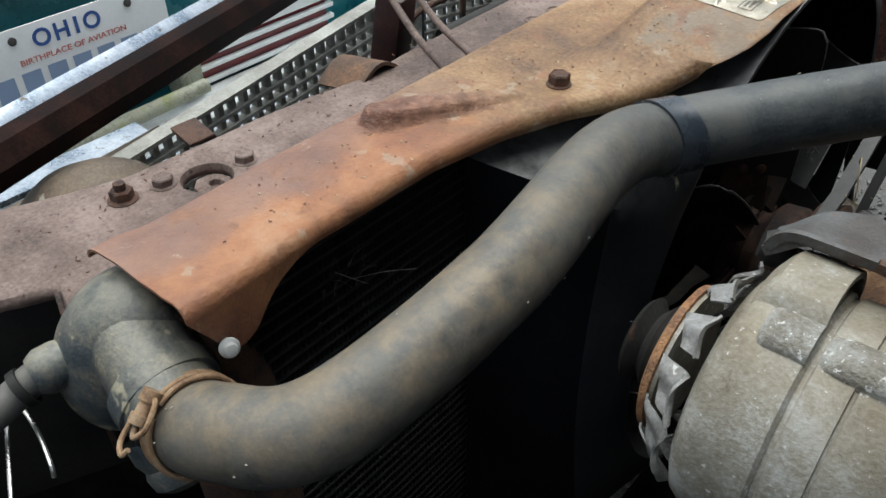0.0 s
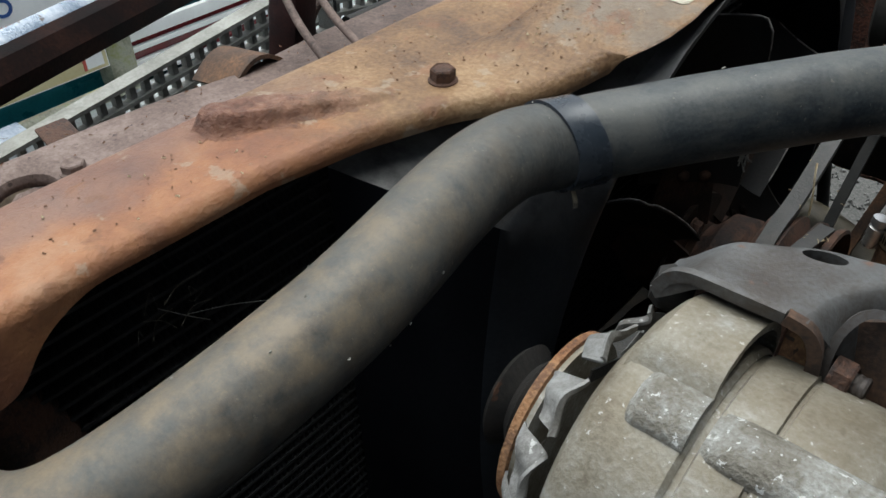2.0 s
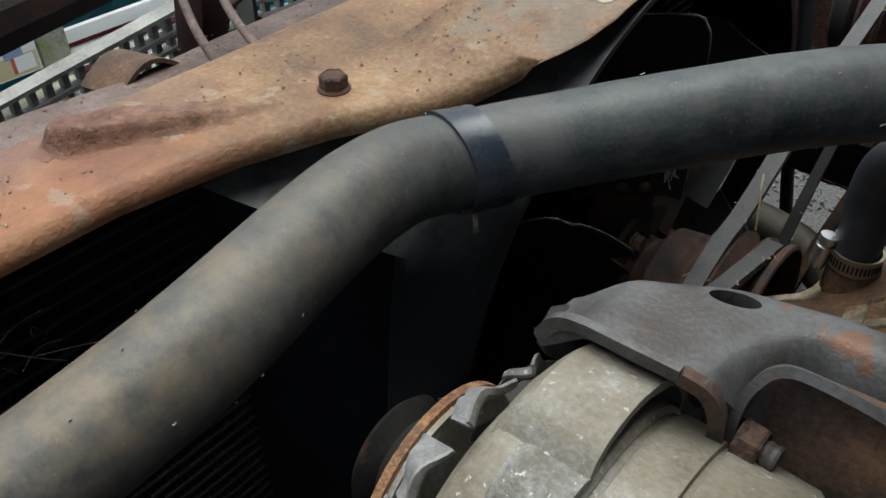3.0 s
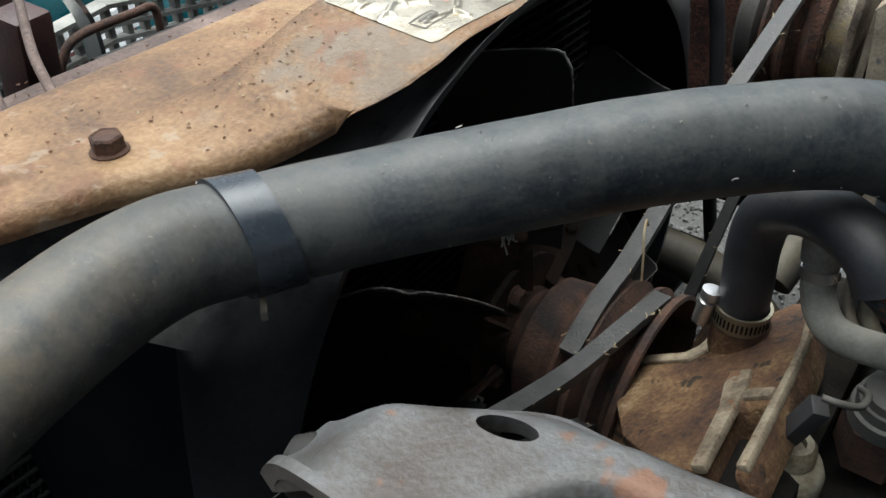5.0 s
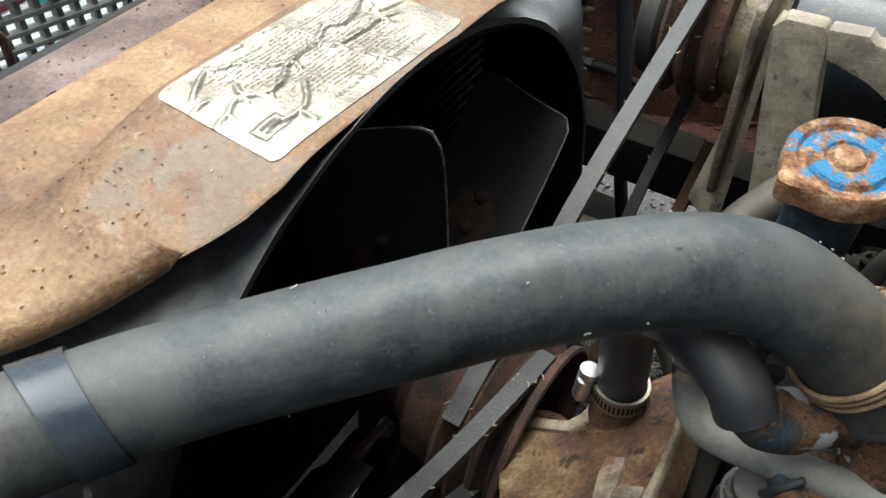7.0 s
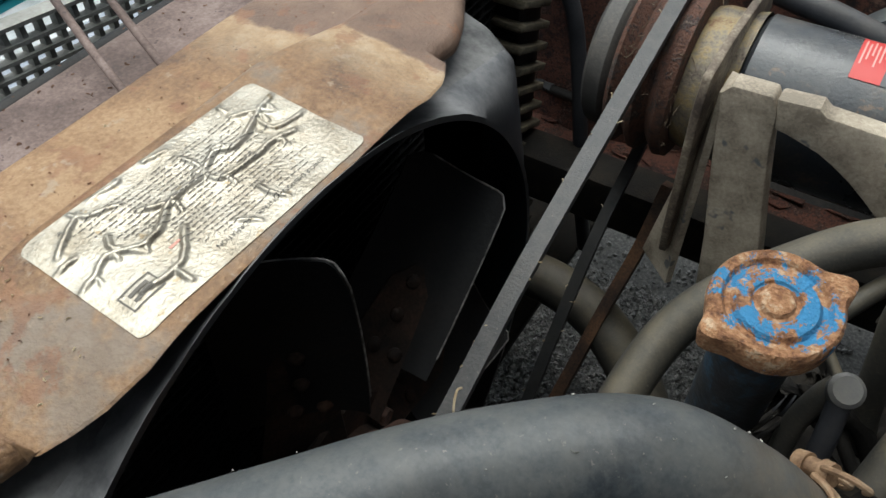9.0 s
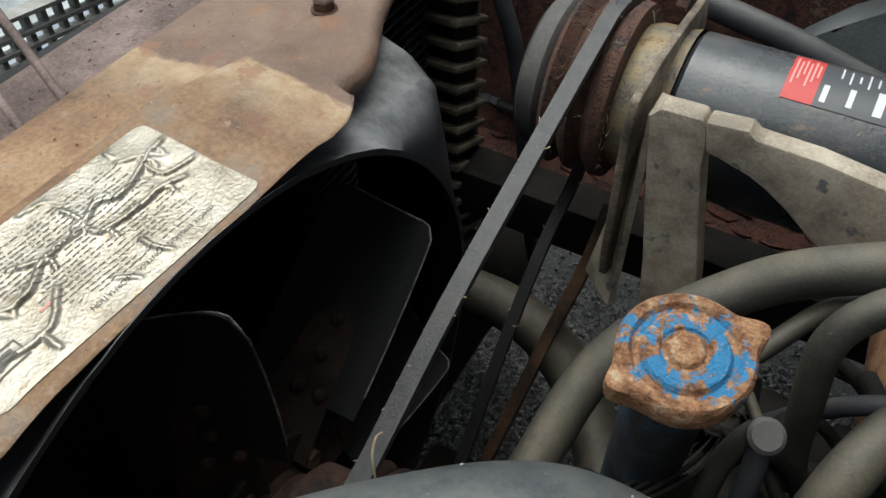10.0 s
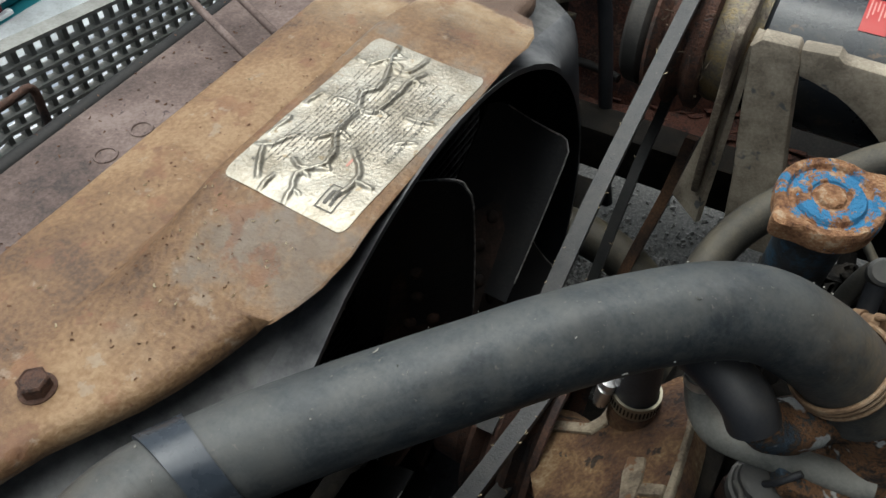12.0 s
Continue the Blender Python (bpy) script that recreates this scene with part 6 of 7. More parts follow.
for k in range(6):
    part("print_bar", comp_patch(0.0865 + 0.0032 * k, 0.0878 + 0.0032 * k, 77 + (k % 2) * 4, 106 - (k % 3) * 5, 0.0011), plain("pale_print", (0.7, 0.35, 0.3), 0.5), CL, smooth=False)
for k in range(9):
    part("print_bar", comp_patch(0.118 + 0.0062 * k, 0.1193 + 0.0062 * k, 75 + (k % 3) * 3, 90 + (k % 2) * 4, 0.0011), LABEL_SILVER, CL, smooth=False)
part("name_bar", comp_patch(0.172, 0.177, 84, 112, 0.0011), LABEL_SILVER, CL, "pale maker's name as a bar", smooth=False)

brk = thing("compressor_bracket", (0.03, 1.09, 0.62), "dusty tan cast compressor bracket with an arched web", "bracket")
mfront = Matrix(((1, 0, 0, 0), (0, 0, 1, 1.080), (0, 1, 0, 0), (0, 0, 0, 1)))
leg = [(0.011, 0.820), (0.018, 0.828), (0.047, 0.829), (0.053, 0.815), (0.055, 0.79), (0.064, 0.74), (0.076, 0.68), (0.088, 0.60), (0.038, 0.60), (0.030, 0.68), (0.018, 0.76)]
part("leg", slab(leg, -0.02, mfront, 0.003), TAN_BRACKET, brk)
arch = [(0.049, 0.8285), (0.078, 0.831), (0.084, 0.826), (0.125, 0.825), (0.167, 0.819), (0.20, 0.806), (0.28, 0.77), (0.28, 0.70), (0.20, 0.725), (0.165, 0.738), (0.141, 0.756), (0.126, 0.769), (0.112, 0.780), (0.098, 0.789), (0.086, 0.795), (0.062, 0.802), (0.054, 0.803)]
part("arched_web", slab(arch, -0.018, mfront, 0.003), TAN_BRACKET, brk)
plate_m = Matrix(((0, 0, 1, 0.004), (1, 0, 0, 0), (0, 1, 0, 0), (0, 0, 0, 1)))
part("mount_plate", slab([(1.075, 0.832), (1.12, 0.838), (1.18, 0.836), (1.235, 0.832), (1.25, 0.80), (1.22, 0.74), (1.14, 0.70), (1.105, 0.675), (1.092, 0.65), (1.078, 0.65), (1.072, 0.68), (1.072, 0.72), (1.068, 0.80)], 0.007, plate_m, 0.002), material("dusty_rusted_plate", [(0.055, 0.040, 0.030), (0.16, 0.125, 0.09), (0.34, 0.29, 0.21)], 24, 0.8, 0.0, 0.5, 420), brk, "brown dusty adjusting plate")
part("plate_bolt", hex_bolt((-0.004, 1.21, 0.835), (-1, 0, 0), 0.014, 0.01), RUST_DARK, brk)
part("side_web", sheet(lambda u, v: Vector((0.010 - 0.034 * v * u, 1.083 + 0.03 * u, 0.818 - 0.21 * v)), 10, 16, 0.006), TAN_BRACKET, brk)
strut = thing("adjuster_strut", (0.0, 1.03, 0.5), "brown rusted flat steel adjuster strut", "strut")
part("bar", sweep([(-0.030, 1.19, 0.625), (-0.037, 1.159, 0.56), (-0.048, 1.118, 0.50), (-0.061, 1.071, 0.42), (-0.075, 1.03, 0.34)], 1.0, smooth_n=6, section=strap_section(0.012, 0.02), start=Vector((1, 0, 0))), STRUT_RUST, strut)

# ---- far side: lower hose, ribbed box, cable, valve fitting, pipe ----
low = thing("lower_hose", (-0.1, 1.1, 0.45), "brown-dusted lower radiator hose below the belts", "hose")
part("hose_body", sweep([(-0.25, 1.14, 0.50), (-0.18, 1.137, 0.48), (-0.108, 1.138, 0.475), (-0.045, 1.12, 0.465), (0.02, 1.07, 0.45), (0.08, 0.98, 0.43)], 0.026, 24, 8), RUBBER_TAN, low)
RIB_PLASTIC = material("dusty_ribbed_plastic", [(0.05, 0.045, 0.035), (0.11, 0.095, 0.065), (0.20, 0.165, 0.11)], 40, 0.8, 0.0, 0.3, 300, dust=(0.11, 0.09, 0.06), dust_amount=0.7)
rib = thing("ribbed_box", (-0.20, 1.2, 0.45), "black ribbed plastic box behind the radiator", "box")
part("box_body", box((-0.232, 1.225, 0.62), (0.045, 0.05, 0.36), bevel=0.006), BLACK_PLASTIC, rib)
for k in range(16):
    part("rib", box((-0.2065, 1.222, 0.43 + 0.025 * k), (0.012, 0.066, 0.0075), (-24, 0, 0), 0.002), RIB_PLASTIC, rib, "dusty slanting rib")
    part("rib_end", box((-0.222, 1.1965, 0.441 + 0.025 * k), (0.040, 0.010, 0.0075), (0, 0, 0), 0.002), RIB_PLASTIC, rib, "rib end turned over the side")
cable = thing("battery_cable", (-0.12, 1.25, 0.5), "thick black cable hanging down the far side", "cable")
part("cable_body", sweep([(-0.21, 1.26, 0.84), (-0.189, 1.25, 0.776), (-0.170, 1.25, 0.721), (-0.154, 1.25, 0.622), (-0.139, 1.25, 0.503), (-0.125, 1.25, 0.43)], 0.0085, 14), RUBBER_CLEAN, cable)
fit = thing("hose_fitting", (-0.25, 1.38, 0.55), "grey metal line fitting lying on the inner fender", "fitting")
part("nut", lathe([(0, 0.012), (0.02, 0.012), (0.022, 0.009), (0.045, 0.009), (0.047, 0.007), (0.06, 0.007), (0.06, 0)], (-0.285, 1.385, 0.548), (0.85, -0.45, 0.2), 6), GREY_STEEL, fit)
part("line", sweep([(-0.24, 1.36, 0.556), (-0.20, 1.34, 0.57), (-0.16, 1.33, 0.57)], 0.006, 12), DARK_METAL, fit)
pipe = thing("refrigerant_hose", (0.1, 1.26, 0.80), "straight black refrigerant hose above the compressor", "hose")
part("hose_body", sweep([(-0.005, 1.27, 0.806), (0.066, 1.27, 0.792), (0.125, 1.27, 0.776), (0.25, 1.275, 0.74)], 0.012, 20), RUBBER_CLEAN, pipe)
dome = thing("inner_wheelhouse", (0.3, 1.45, 0.6), "dark dusty rounded wheelhouse panel", "wheelhouse", kind="structure")


def dome_pt(u, v):
    a = math.pi * (0.05 + 0.9 * u)
    return Vector((0.32 - 0.30 * math.cos(a), 1.36 + 0.35 * v, 0.60 + 0.24 * math.sin(a) + 0.004 * noise.noise(Vector((u * 20, v * 20, 0)))))


part("skin", sheet(dome_pt, 50, 20, 0.003), WHEELHOUSE, dome)
part("end_skin", sheet(lambda u, v: Vector((0.32 - 0.30 * math.cos(math.pi * (0.05 + 0.9 * u)), 1.36, 0.50 + (0.10 + 0.24 * math.sin(math.pi * (0.05 + 0.9 * u))) * v)), 40, 6, 0.003), WHEELHOUSE, dome)
wires = thing("wiring", (0.2, 1.36, 0.84), "black wiring loom lying over the wheelhouse", "wire")
for k in range(3):
    part("wire", sweep([(0.10, 1.37, 0.80 + 0.006 * k), (0.16, 1.365 - 0.004 * k, 0.835 + 0.004 * k), (0.24, 1.36, 0.86 + 0.006 * k), (0.36, 1.355, 0.865)], 0.0035, 10), RUBBER_CLEAN, wires)

# ---- grille, hood edge, latch rods ----
corner = thing("headlamp", (-0.49, 0.33, 0.70), "back of a headlamp with peeling tan paint and a chrome bezel", "headlamp")
bm = sweep([(-0.555, 0.33, 0.69), (-0.545, 0.333, 0.70), (-0.520, 0.34, 0.715), (-0.495, 0.345, 0.722), (-0.480, 0.348, 0.725)], lambda f: 0.072 * math.sqrt(max(0.02, 1 - max(0.0, f - 0.25) ** 2 / 0.57)), 40, 6, wobble=0.03)
BUCKET = material("peeling_tan_paint", [(0.045, 0.032, 0.022), (0.10, 0.072, 0.047), (0.16, 0.12, 0.08)], 14, 0.7, 0.0, 0.3, 300, spots=(0.36, 0.33, 0.27), spot_scale=26, spot_cut=0.62)
part("lamp_bucket", bm, BUCKET, corner, "tan rounded back of a headlamp bucket with peeling paint")
tab = box((-0.525, 0.436, 0.772), (0.042, 0.026, 0.004), (4, 0, -10), 0.0015)
box((-0.525, 0.449, 0.756), (0.042, 0.004, 0.032), (0, 0, -10), 0.0015, tab)
part("side_tab", tab, RUST_DARK, corner, "rusty folded side bracket")
part("bezel_strip", sweep([(-0.675, 0.10, 0.709), (-0.670, 0.30, 0.711), (-0.665, 0.46, 0.714)], 1.0, smooth_n=6, section=strap_section(0.036, 0.006), start=Vector((1, 0, 0))), DULL_CHROME, corner, "pitted chrome bezel strip")
part("bezel_edge", sweep([(-0.632, 0.10, 0.704), (-0.622, 0.28, 0.716), (-0.62, 0.36, 0.723), (-0.615, 0.455, 0.734)], 1.0, smooth_n=6, section=strap_section(0.016, 0.005), start=Vector((1, 0, 0))), BUCKET, corner, "dusty brown bezel edge")
bump = thing("front_bumper", (-0.78, MID, 0.5), "pitted chrome front bumper below the grille", "bumper")
part("bumper_bar", sweep([(-0.62, -0.15, 0.575), (-0.70, 0.3, 0.575), (-0.72, MID, 0.575), (-0.70, 1.25, 0.575), (-0.62, 1.7, 0.575)], 1.0, smooth_n=8, section=[(0.05, -0.06), (0.05, 0.05), (0.03, 0.065), (-0.03, 0.06), (-0.045, 0.04), (-0.045, -0.04), (-0.02, -0.065)], start=Vector((1, 0, 0))), CHROME, bump)
grille = thing("grille_insert", (-0.56, MID, 0.58), "faded grey plastic egg-crate grille insert", "grille")
GX = -0.575


def grille_bar(a, b, w, d):
    a, b = Vector(a), Vector(b)
    return sweep([a, b], 1.0, smooth_n=1, section=strap_section(d, w), start=Vector((1, 0, 0)))


cells = 0.0145


def grille_top(y):
    return 0.798 - 0.13 * abs(y - MID)


uprights = [0.151 + 0.0158 * k for k in range(39)] + [0.77 + 0.019 * k for k in range(19)]
for y in uprights:
    part("upright", grille_bar((GX, y, 0.58), (GX, y, grille_top(y)), 0.0058, 0.010), GRILLE, grille, smooth=False)
for k in range(12):
    for y0, y1 in ((0.15, MID), (MID, 1.13)):
        d = 0.004 + cells * (k + 1)
        part("crossbar", grille_bar((GX + 0.003, y0, grille_top(y0) - d), (GX + 0.003, y1, grille_top(y1) - d), 0.0040, 0.011), GRILLE, grille, smooth=False)
for y0, y1 in ((0.15, MID), (MID, 1.13)):
    part("top_rail", grille_bar((GX, y0, grille_top(y0)), (GX, y1, grille_top(y1)), 0.004, 0.020), GRILLE, grille, smooth=False)
beam = thing("hood_edge", (-0.65, 0.5, 0.77), "dark brown nose beam with a bright chrome edge", "trim")
B0, B1 = Vector((-0.449, 0.0, 0.808)), Vector((-0.757, 0.77, 0.757))
part("beam", sweep([B0, B0.lerp(B1, 0.5), B1], 1.0, smooth_n=4, section=[(-0.03, -0.010), (0.002, -0.012), (0.006, 0.006), (-0.006, 0.022), (-0.03, 0.024)], start=Vector((1, 0.4, 0))), BROWN_BEAM, beam)
part("chrome_edge", sweep([B0 + Vector((-0.034, 0, 0.028)), B0.lerp(B1, 0.5) + Vector((-0.034, 0, 0.028)), B1 + Vector((-0.034, 0, 0.028))], 1.0, smooth_n=4, section=[(-0.006, -0.006), (0.006, -0.012), (0.0068, -0.007), (0.005, -0.004), (-0.006, 0.003)], start=Vector((1, 0.4, 0))), DULL_CHROME, beam, "bright chrome strip")
latch = thing("hood_latch", (-0.40, 0.57, 0.84), "rusty hood latch with bent rods and a chrome loop", "latch")
part("rod", sweep([(-0.286, 0.537, 0.853), (-0.315, 0.548, 0.858), (-0.36, 0.565, 0.868), (-0.43, 0.60, 0.885)], 0.0032, 10), RUST_SHELF, latch)
part("rod", sweep([(-0.284, 0.565, 0.857), (-0.308, 0.575, 0.861), (-0.36, 0.595, 0.868), (-0.43, 0.63, 0.88)], 0.0032, 10), RUST_SHELF, latch)
part("latch_block", box((-0.452, 0.632, 0.822), (0.03, 0.032, 0.085), (0, 10, 12), 0.005), DARK_RED, latch, "dark rusty latch block")
part("chrome_loop", sweep([(-0.49, 0.672, 0.87), (-0.49, 0.692, 0.852), (-0.49, 0.704, 0.82), (-0.49, 0.704, 0.78)], 1.0, smooth_n=6, section=strap_section(0.024, 0.004), start=Vector((1, 0, 0))), CHROME, latch, "worn chrome loop")
part("bent_rod", sweep([(-0.46, 0.652, 0.79), (-0.46, 0.660, 0.812), (-0.46, 0.678, 0.826), (-0.46, 0.73, 0.828), (-0.46, 0.748, 0.826), (-0.46, 0.749, 0.80), (-0.46, 0.749, 0.78)], 0.0036, 10), RUST_DARK, latch, "dark bent rod")
part("tan_tab", sheet(lambda u, v: Vector((-0.425 + 0.052 * u, 0.508 + 0.056 * v, 0.824 + 0.016 * math.sin(math.pi * v) + 0.008 * u)), 8, 10, 0.003), STRUT_RUST, latch, "rusty arched tab")
latch2 = thing("hood_spring_rod", (-0.32, 0.84, 0.85), "pair of rusty bent hood rods", "rod")
part("rod", sweep([(-0.284, 0.823, 0.849), (-0.318, 0.835, 0.855), (-0.36, 0.85, 0.862), (-0.45, 0.885, 0.875)], 0.0032, 10), RUST_SHELF, latch2)
part("rod", sweep([(-0.284, 0.856, 0.852), (-0.316, 0.868, 0.857), (-0.36, 0.885, 0.864), (-0.45, 0.92, 0.877)], 0.0032, 10), RUST_SHELF, latch2)

# ---- the car parked in front: tail end with its plate ----
tail = thing("parked_car", (-1.3, 0.75, 0.0), "teal car with red tail lamps and a mossy bumper", "car")
part("body", box((-1.66, 0.75, 0.62), (0.95, 1.7, 0.36), bevel=0.06), TEAL, tail, "teal tail panel")
part("bumper", sweep([(-1.05, -0.2, 0.517), (-1.045, 0.3, 0.517), (-1.05, 0.78, 0.522)], 0.0125, 20, 6), MOSSY, tail, "mossy off-white top moulding of the bumper")
# pale matt colour replaces chrome here: the sky's reflection is painted on
part("bumper_face", box((-1.045, 0.75, 0.42), (0.21, 1.75, 0.10), bevel=0.02), material("sky_bright_bumper", [(0.34, 0.35, 0.34), (0.5, 0.52, 0.52), (0.62, 0.64, 0.64)], 14, 0.4, 0.0, 0.1, 200), tail, "bumper face painted pale for bright sky in its chrome")
part("valance", box((-1.60, 0.75, 0.33), (0.90, 1.6, 0.24), bevel=0.03), TEAL, tail, "lower teal body")
for wy in (0.04, 1.46):
    wheel = part("wheel", lathe([(-0.09, 0.0), (-0.09, 0.24), (-0.06, 0.31), (0.06, 0.31), (0.09, 0.24), (0.09, 0.0)], (-1.75, wy, 0.31), (0, 1, 0), 36), BLACK_PLASTIC, tail, "black tyre")
    part("rim", lathe([(-0.095, 0.0), (-0.095, 0.17), (-0.08, 0.19), (0.08, 0.19), (0.095, 0.17), (0.095, 0.0)], (-1.75, wy, 0.31), (0, 1, 0), 28), GREY_STEEL, wheel, "dull steel rim")
for k in range(2):
    y0 = 0.83 if k == 0 else -0.05
    lamp = part("tail_lamp", box((-1.17, y0 + 0.16, 0.505), (0.04, 0.32, 0.075), bevel=0.006), RED_LENS, tail, "faded red tail lamp")
    for z, th in ((0.476, 0.008), (0.502, 0.009), (0.526, 0.009), (0.552, 0.022)):
        part("chrome_bar", box((-1.147, y0 + 0.16, z), (0.012, 0.34, th), bevel=0.002), PLATE_WHITE, lamp, "dull pale trim bar")
part("post", box((-1.13, 0.79, 0.545), (0.05, 0.05, 0.13), bevel=0.012), MOSSY, tail, "pale end cap")
part("plate_recess", box((-1.165, 0.55, 0.66), (0.02, 0.46, 0.24), bevel=0.008), TEAL, tail, "dark teal panel behind the plate")
part("plate_lamp", box((-1.12, 0.57, 0.762), (0.07, 0.40, 0.028), bevel=0.008), TEAL, tail, "ledge over the plate")
plate = thing("licence_plate", (-1.09, 0.60, 0.56), "white state licence plate with blue lettering, fixed to the parked car", "licence plate")
PM = Matrix.Translation((-1.05, 0.588, 0.637)) @ pose(0, 0, 0, 90, 0, 90)
part("plate_sheet", slab([(-0.152, -0.076), (0.152, -0.076), (0.152, 0.076), (-0.152, 0.076)], 0.002, PM, 0.0005), PLATE_WHITE, plate)
part("yellow_fade", slab([(-0.150, -0.074), (0.150, -0.074), (0.150, -0.045), (-0.150, -0.045)], 0.0005, PM @ pose(0, 0, 0.0008), 0), PLATE_YELLOW, plate, "yellow lower band", smooth=False)
for ch, dx in zip("OHIO", (-0.048, -0.018, 0.005, 0.029)):
    letters(ch, 0.034, PM @ pose(dx, 0.052, 0.001), PLATE_BLUE, "letter", plate, bold=0.0008)
letters("BIRTHPLACE OF AVIATION", 0.0115, PM @ pose(-0.005, 0.026, 0.001), INK_RED, "state_motto", plate, width=0.165)
for k in range(7):
    part("number_bar", slab([(-0.014, -0.03), (0.014, -0.03), (0.014, 0.03), (-0.014, 0.03)], 0.0004, PM @ pose(-0.117 + 0.039 * k, -0.018, 0.0012), 0), PLATE_PALE, plate, "pale blue character as a plain bar", smooth=False)
part("date_sticker", slab([(-0.016, -0.011), (0.016, -0.011), (0.016, 0.011), (-0.016, 0.011)], 0.0004, PM @ pose(0.128, -0.058, 0.0016), 0), PLATE_WHITE, plate, "small white date sticker", smooth=False)
part("sticker_edge", slab([(-0.017, -0.012), (-0.012, -0.012), (-0.012, 0.012), (-0.017, 0.012)], 0.0004, PM @ pose(0.128, -0.058, 0.002), 0), INK_RED, plate, smooth=False)
for x in (-0.089, 0.089):
    part("plate_screw", lathe([(0, 0.006), (0.002, 0.006), (0.003, 0.004), (0.003, 0)], PM @ Vector((x, 0.06, 0.001)), (1, 0, 0), 14), GREY_STEEL, plate, "dull plate screw")

# ---- crank pulley and lower engine front, deep in shade ----
crank = thing("crank_pulley", (-0.04, MID, 0.30), "dirty dark crankshaft pulley low in the bay", "pulley")
part("pulley", lathe([(-0.075, 0.0), (-0.075, 0.07), (-0.07, 0.085), (-0.06, 0.075), (-0.05, 0.088), (-0.04, 0.078), (-0.03, 0.09), (0.0, 0.09), (0.0, 0)], (0, MID, 0.39), AX, 48), SHADED_GRIME, crank)
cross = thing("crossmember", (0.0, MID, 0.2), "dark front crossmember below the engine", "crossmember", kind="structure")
part("beam", box((0.0, 0.60, 0.20), (0.34, 0.95, 0.10), bevel=0.02), SHADED_GRIME, cross)
part("pan", box((0.30, 0.60, 0.28), (0.50, 0.80, 0.22), bevel=0.03), SHADED_GRIME, cross)
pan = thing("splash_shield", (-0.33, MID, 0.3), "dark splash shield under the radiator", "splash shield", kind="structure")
part("shield", box((-0.32, MID, 0.30), (0.30, 1.3, 0.012), bevel=0.003), SHADED_GRIME, pan)
part("shield_front", box((-0.46, MID, 0.45), (0.012, 1.3, 0.30), bevel=0.003), SHADED_GRIME, pan)

# unseen hood, added and angled to block the sky behind the bay
hood = thing("open_hood", (0.95, MID, 0.95), "unseen raised engine hood, added to keep sky light off the bay", "hood", kind="structure")
part("hood_skin", sheet(lambda u, v: Vector((1.02 - 0.74 * u, 0.02 + 1.50 * v, 0.96 + 1.06 * u + 0.05 * math.sin(math.pi * v))), 16, 16, 0.03), DARK_METAL, hood)
# out of view; the wall and its top only cut light from the far side
outer = thing("far_fender", (0.0, 1.80, 0.0), "unseen far fender of the old car, added to shade the bay", "fender", kind="structure")
part("fender_panel", box((0.1, 1.80, 0.55), (2.0, 0.04, 0.62), bevel=0.015), DARK_METAL, outer)
part("fender_top_blocker", box((0.1, 1.70, 0.875), (2.0, 0.20, 0.03), bevel=0.01), DARK_METAL, outer)

# ---- loose bits: straw, flakes and cobweb ----
rng = random.Random(11)


def scatter(name, label, spots, size, mat, flat=0.3):
    """Small flakes and stalks lying on a surface; spots are (place, normal) pairs."""
    bm = bmesh.new()
    for p, nrm in spots:
        l, w = rng.uniform(*size), rng.uniform(0.0004, 0.0011)
        m = facing(p, nrm, rng.uniform(0, 360)) @ pose(0, 0, w * 0.4, rng.uniform(-14, 14), rng.uniform(-10, 10), 0)
        bend = rng.uniform(-0.3, 0.3) * l
        pts = [(-l / 2, 0), (0, bend), (l / 2, 0)]
        lo = [bm.verts.new(m @ Vector((x, y - w / 2, 0))) for x, y in pts]
        hi = [bm.verts.new(m @ Vector((x, y + w / 2, 0))) for x, y in pts]
        tp = [bm.verts.new(m @ Vector((x, y, w * flat + 0.0003))) for x, y in pts]
        for k in range(2):
            bm.faces.new((lo[k], lo[k + 1], tp[k + 1], tp[k]))
            bm.faces.new((tp[k], tp[k + 1], hi[k + 1], hi[k]))
    ob = part(name, bm, mat, None, smooth=False)
    tagged(ob, label, "debris", kind="stuff")


def on_panel(n, x0, x1, y0, y1):
    out = []
    for _ in range(n):
        x, y = rng.uniform(x0, x1), rng.uniform(y0, y1)
        out.append(((x, y, panel_top(x, y) + 0.0002), (0, 0, 1)))
    return out


scatter("plant_debris", "bits of straw and dry leaf on the rusty panel", on_panel(26, -0.265, -0.20, 0.55, 1.05) + on_panel(14, -0.26, -0.21, 0.30, 0.55) + on_panel(24, -0.2, -0.13, 0.6, 0.67), (0.0010, 0.0030), STRAW)
RUST_FLAKE = material("rust_flake", [(0.11, 0.06, 0.04), (0.24, 0.125, 0.07)], 200, 0.9, 0.0, 0.0, 300)
scatter("rust_flakes", "dark rust flakes and pits on the panel", on_panel(90, -0.268, -0.205, 0.50, 0.98) + on_panel(40, -0.21, -0.15, 0.56, 0.66) + on_panel(50, -0.27, -0.22, 0.25, 0.5), (0.0008, 0.0021), RUST_FLAKE, 0.5)
shelf_spots = [((rng.uniform(-0.40, -0.31), y, 0.8382), (0, 0, 1)) for y in [rng.uniform(0.2, 1.3) for _ in range(260)]]
scatter("rust_grit", "dark grit on the radiator support shelf", shelf_spots, (0.0012, 0.0034), RUST_FLAKE, 0.5)


def on_hose(n, f0, f1, a0, a1, r):
    out = []
    for _ in range(n):
        p, (d, s, u) = hose_at(rng.uniform(f0, f1))
        a = radians(rng.uniform(a0, a1))
        nrm = s * math.cos(a) + u * math.sin(a)
        out.append((p + nrm * r, nrm))
    return out


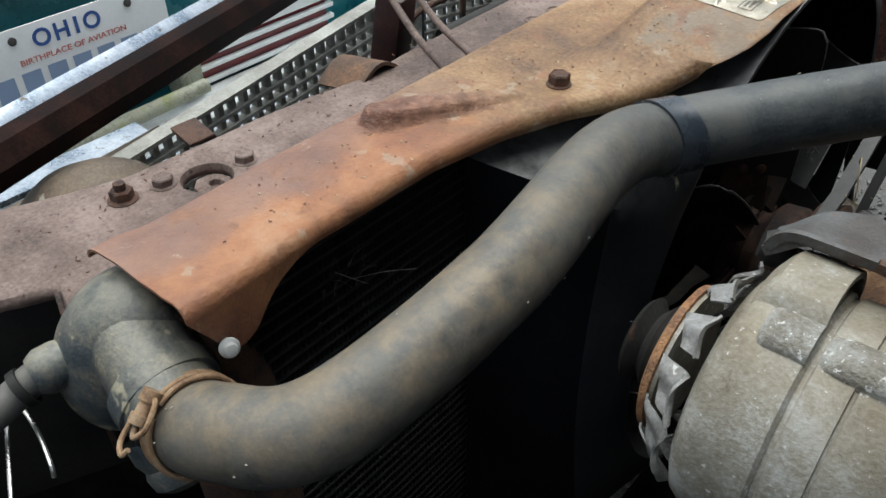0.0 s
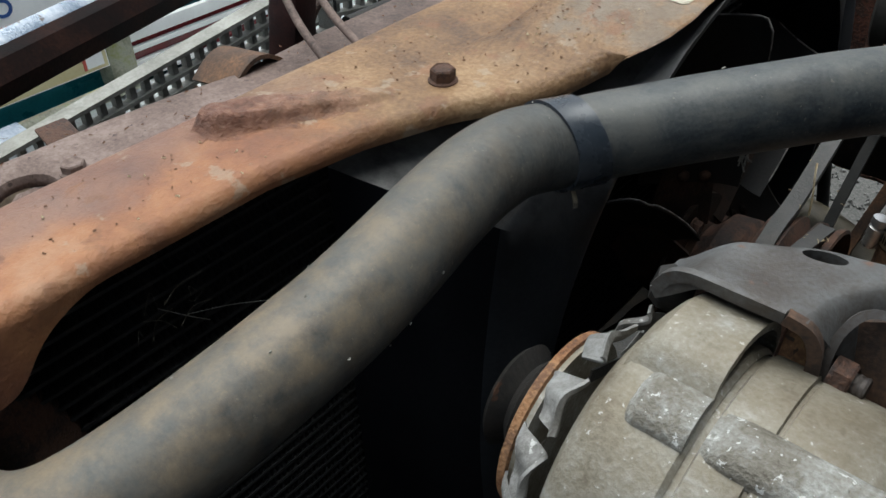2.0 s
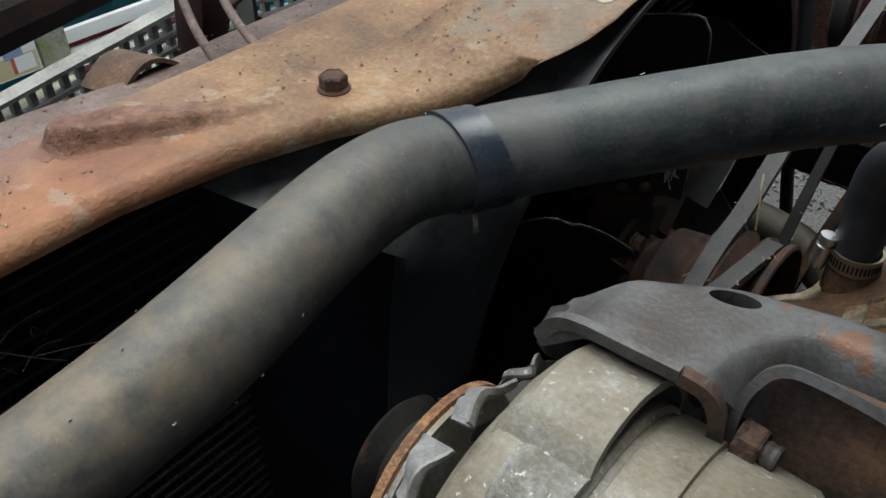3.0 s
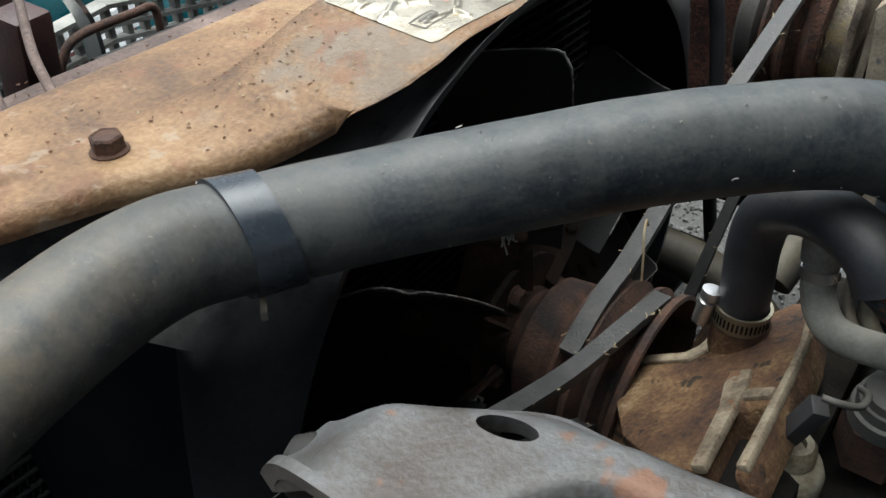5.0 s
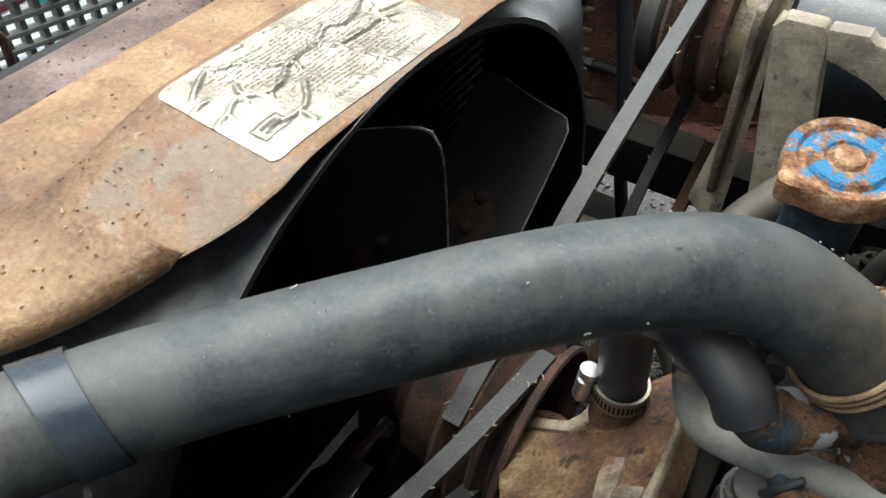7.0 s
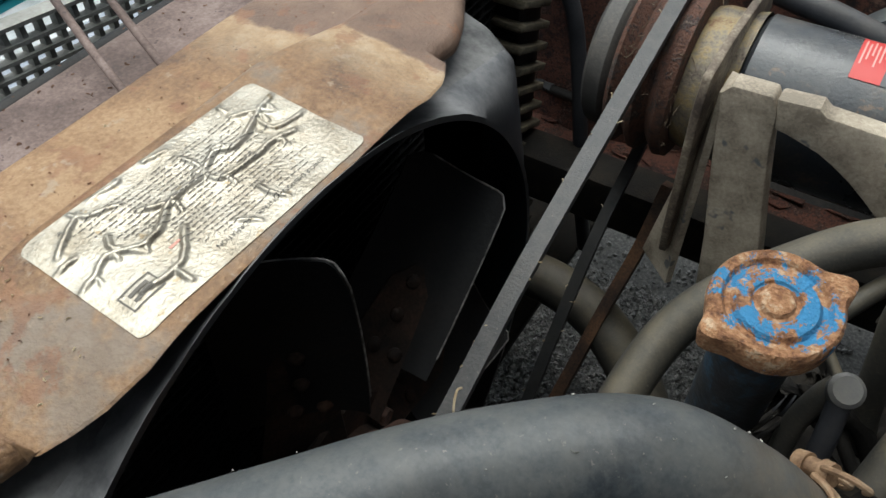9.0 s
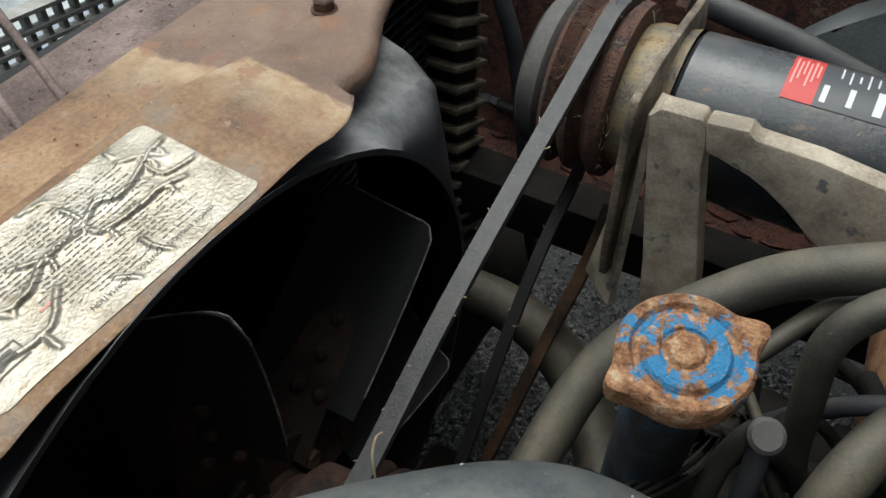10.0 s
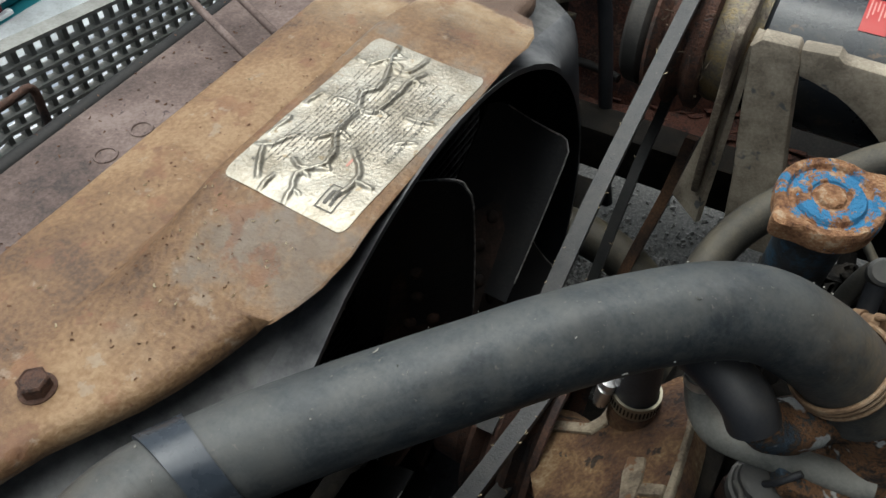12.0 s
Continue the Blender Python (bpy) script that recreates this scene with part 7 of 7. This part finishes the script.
FLECK = material("pale_fleck", [(0.2, 0.19, 0.165), (0.32, 0.31, 0.28)], 100, 0.9, 0.0, 0.0, 300)
scatter("hose_flecks", "pale flecks of dirt stuck to the radiator hose", on_hose(70, 0.05, 0.97, 0, 360, 0.0250), (0.0007, 0.0016), FLECK, 0.5)
scatter("hose_straw", "stray stalks stuck to the radiator hose", on_hose(8, 0.3, 0.9, 0, 360, 0.0250), (0.002, 0.0045), FLECK)
NEST = material("dry_nest_fibre", [(0.06, 0.042, 0.027), (0.14, 0.10, 0.065), (0.24, 0.19, 0.13)], 200, 0.9, 0.0, 0.0, 300)
fibres = bmesh.new()
for _ in range(90):
    a, x = radians(rng.uniform(60, 215)), rng.choice((-0.069, -0.048, -0.030)) + rng.uniform(-0.007, 0.007)
    r, da, run = rng.uniform(0.066, 0.0755), rng.uniform(-0.16, 0.16), rng.uniform(-0.007, 0.007)
    sweep([(x + run * f, CY + (r + 0.004 * math.sin(3 * f + a)) * math.cos(a + da * f), CZ + (r + 0.004 * math.sin(3 * f + a)) * math.sin(a + da * f)) for f in (0.0, 0.5, 1.0)], 0.00032, 4, 2, bm=fibres)
tagged(part("nest_fibres", fibres, NEST, None), "dry grass fibres caught on the rusty clutch pulley", "debris", kind="stuff")


def rust_plate(size):
    """One lifted scale of rust with a torn outline."""
    n = 9
    rim = [size * rng.uniform(0.55, 1.0) for _ in range(n)]
    curl = rng.uniform(0.03, 0.14)
    bm = bmesh.new()
    layers = []
    for h in (0.0, 0.0016):
        layers.append([bm.verts.new((1.7 * q * math.cos(2 * math.pi * k / n), 0.7 * q * math.sin(2 * math.pi * k / n), h + curl * q * q / size)) for k, q in enumerate(rim)])
        layers.append([bm.verts.new((0, 0, h))])
    lo, lc, hi, hc = layers
    for k in range(n):
        m = (k + 1) % n
        bm.faces.new((hi[k], hi[m], hc[0]))
        bm.faces.new((lo[m], lo[k], lc[0]))
        bm.faces.new((lo[k], lo[m], hi[m], hi[k]))
    return bm


scales = bmesh.new()
for _ in range(170):
    u, v = rng.uniform(0.22, 0.72), rng.uniform(0.05, 0.95)
    one = rust_plate(rng.uniform(0.006, 0.020))
    bmesh.ops.transform(one, matrix=Matrix.Translation(fender_ledge(u, v) + Vector((0, 0, 0.001))) @ pose(0, 0, 0, rng.uniform(-10, 6), rng.uniform(-8, 8), rng.uniform(-35, 35)), verts=one.verts)
    me = bpy.data.meshes.new("scale")
    one.to_mesh(me)
    one.free()
    scales.from_mesh(me)
    bpy.data.meshes.remove(me)
tagged(part("rust_scales", scales, FENDER_RUST, None, smooth=False), "lifting layered rust scales on the inner fender ledge", "debris", kind="stuff")
web = thing("cobweb", (-0.2, 0.45, 0.80), "thin dusty cobweb strands across the radiator", "cobweb")
for pts in ([(-0.214, 0.470, 0.835), (-0.208, 0.480, 0.812), (-0.200, 0.492, 0.795)], [(-0.232, 0.36, 0.80), (-0.228, 0.385, 0.792), (-0.222, 0.41, 0.782)], [(-0.232, 0.345, 0.815), (-0.230, 0.36, 0.80), (-0.231, 0.372, 0.788)],
            [(-0.10, 0.505, 0.735), (-0.098, 0.512, 0.732), (-0.095, 0.519, 0.734)]):
    part("strand", sweep(pts, 0.0003, 5, 4), FLECK, web)
tuft = thing("cobweb", (-0.045, 0.637, 0.86), "pale dusty cobweb tuft hanging under the hose", "cobweb")
rngt = random.Random(4)
for k in range(9):
    top = Vector((-0.045 + rngt.uniform(-0.003, 0.003), 0.637 + rngt.uniform(-0.003, 0.003), 0.853))
    part("strand", sweep([top, top + Vector((rngt.uniform(-0.004, 0.004), rngt.uniform(-0.004, 0.004), -0.007)), top + Vector((rngt.uniform(-0.006, 0.006), rngt.uniform(-0.005, 0.005), rngt.uniform(-0.020, -0.012)))], 0.0005, 5, 4), FLECK, tuft)
tangle = thing("cobweb", (-0.215, 0.34, 0.82), "tangled dusty cobweb on the radiator fins", "cobweb")
for k in range(8):
    mid = Vector((-0.222 + rngt.uniform(-0.004, 0.004), 0.345 + rngt.uniform(-0.018, 0.018), 0.822 + rngt.uniform(-0.012, 0.012)))
    a, b = mid + Vector((0.004, rngt.uniform(-0.012, 0.0), rngt.uniform(-0.008, 0.010))), mid + Vector((0.002, rngt.uniform(0.0, 0.014), rngt.uniform(-0.012, 0.006)))
    part("strand", sweep([a, mid, b], 0.00022, 5, 4), RUBBER_TAN, tangle)
flap = [(-0.0985, 0.534, 0.8470), (-0.096, 0.532, 0.8455), (-0.094, 0.530, 0.8435), (-0.093, 0.529, 0.8405)]
part("tape_flap", sweep(flap, 1.0, smooth_n=4, section=strap_section(0.003, 0.0006), start=Vector((0, 1, 0))), RUBBER_TAN, hose, "torn pale flap of the tape")
tie = thing("belt_thread", (-0.045, 0.82, 0.73), "loose dry thread hooked on the belt", "thread")
part("thread", sweep([(-0.045, 0.815, 0.742), (-0.043, 0.806, 0.752), (-0.040, 0.797, 0.748), (-0.036, 0.792, 0.732), (-0.034, 0.790, 0.715)], 0.0008, 6), STRAW, tie)
lw = thing("bent_wire", (-0.3, 0.13, 0.76), "bare pale wire with bent ends beside the radiator", "wire")
part("wire", sweep([(-0.324, 0.166, 0.78), (-0.318, 0.164, 0.789), (-0.302, 0.164, 0.792), (-0.28, 0.161, 0.79), (-0.261, 0.156, 0.785), (-0.258, 0.154, 0.778)], 0.0013, 8), BRIGHT_STEEL, lw)
part("wire", sweep([(-0.31, 0.157, 0.79), (-0.285, 0.145, 0.789), (-0.255, 0.129, 0.78), (-0.252, 0.125, 0.77)], 0.0012, 8), BRIGHT_STEEL, lw)
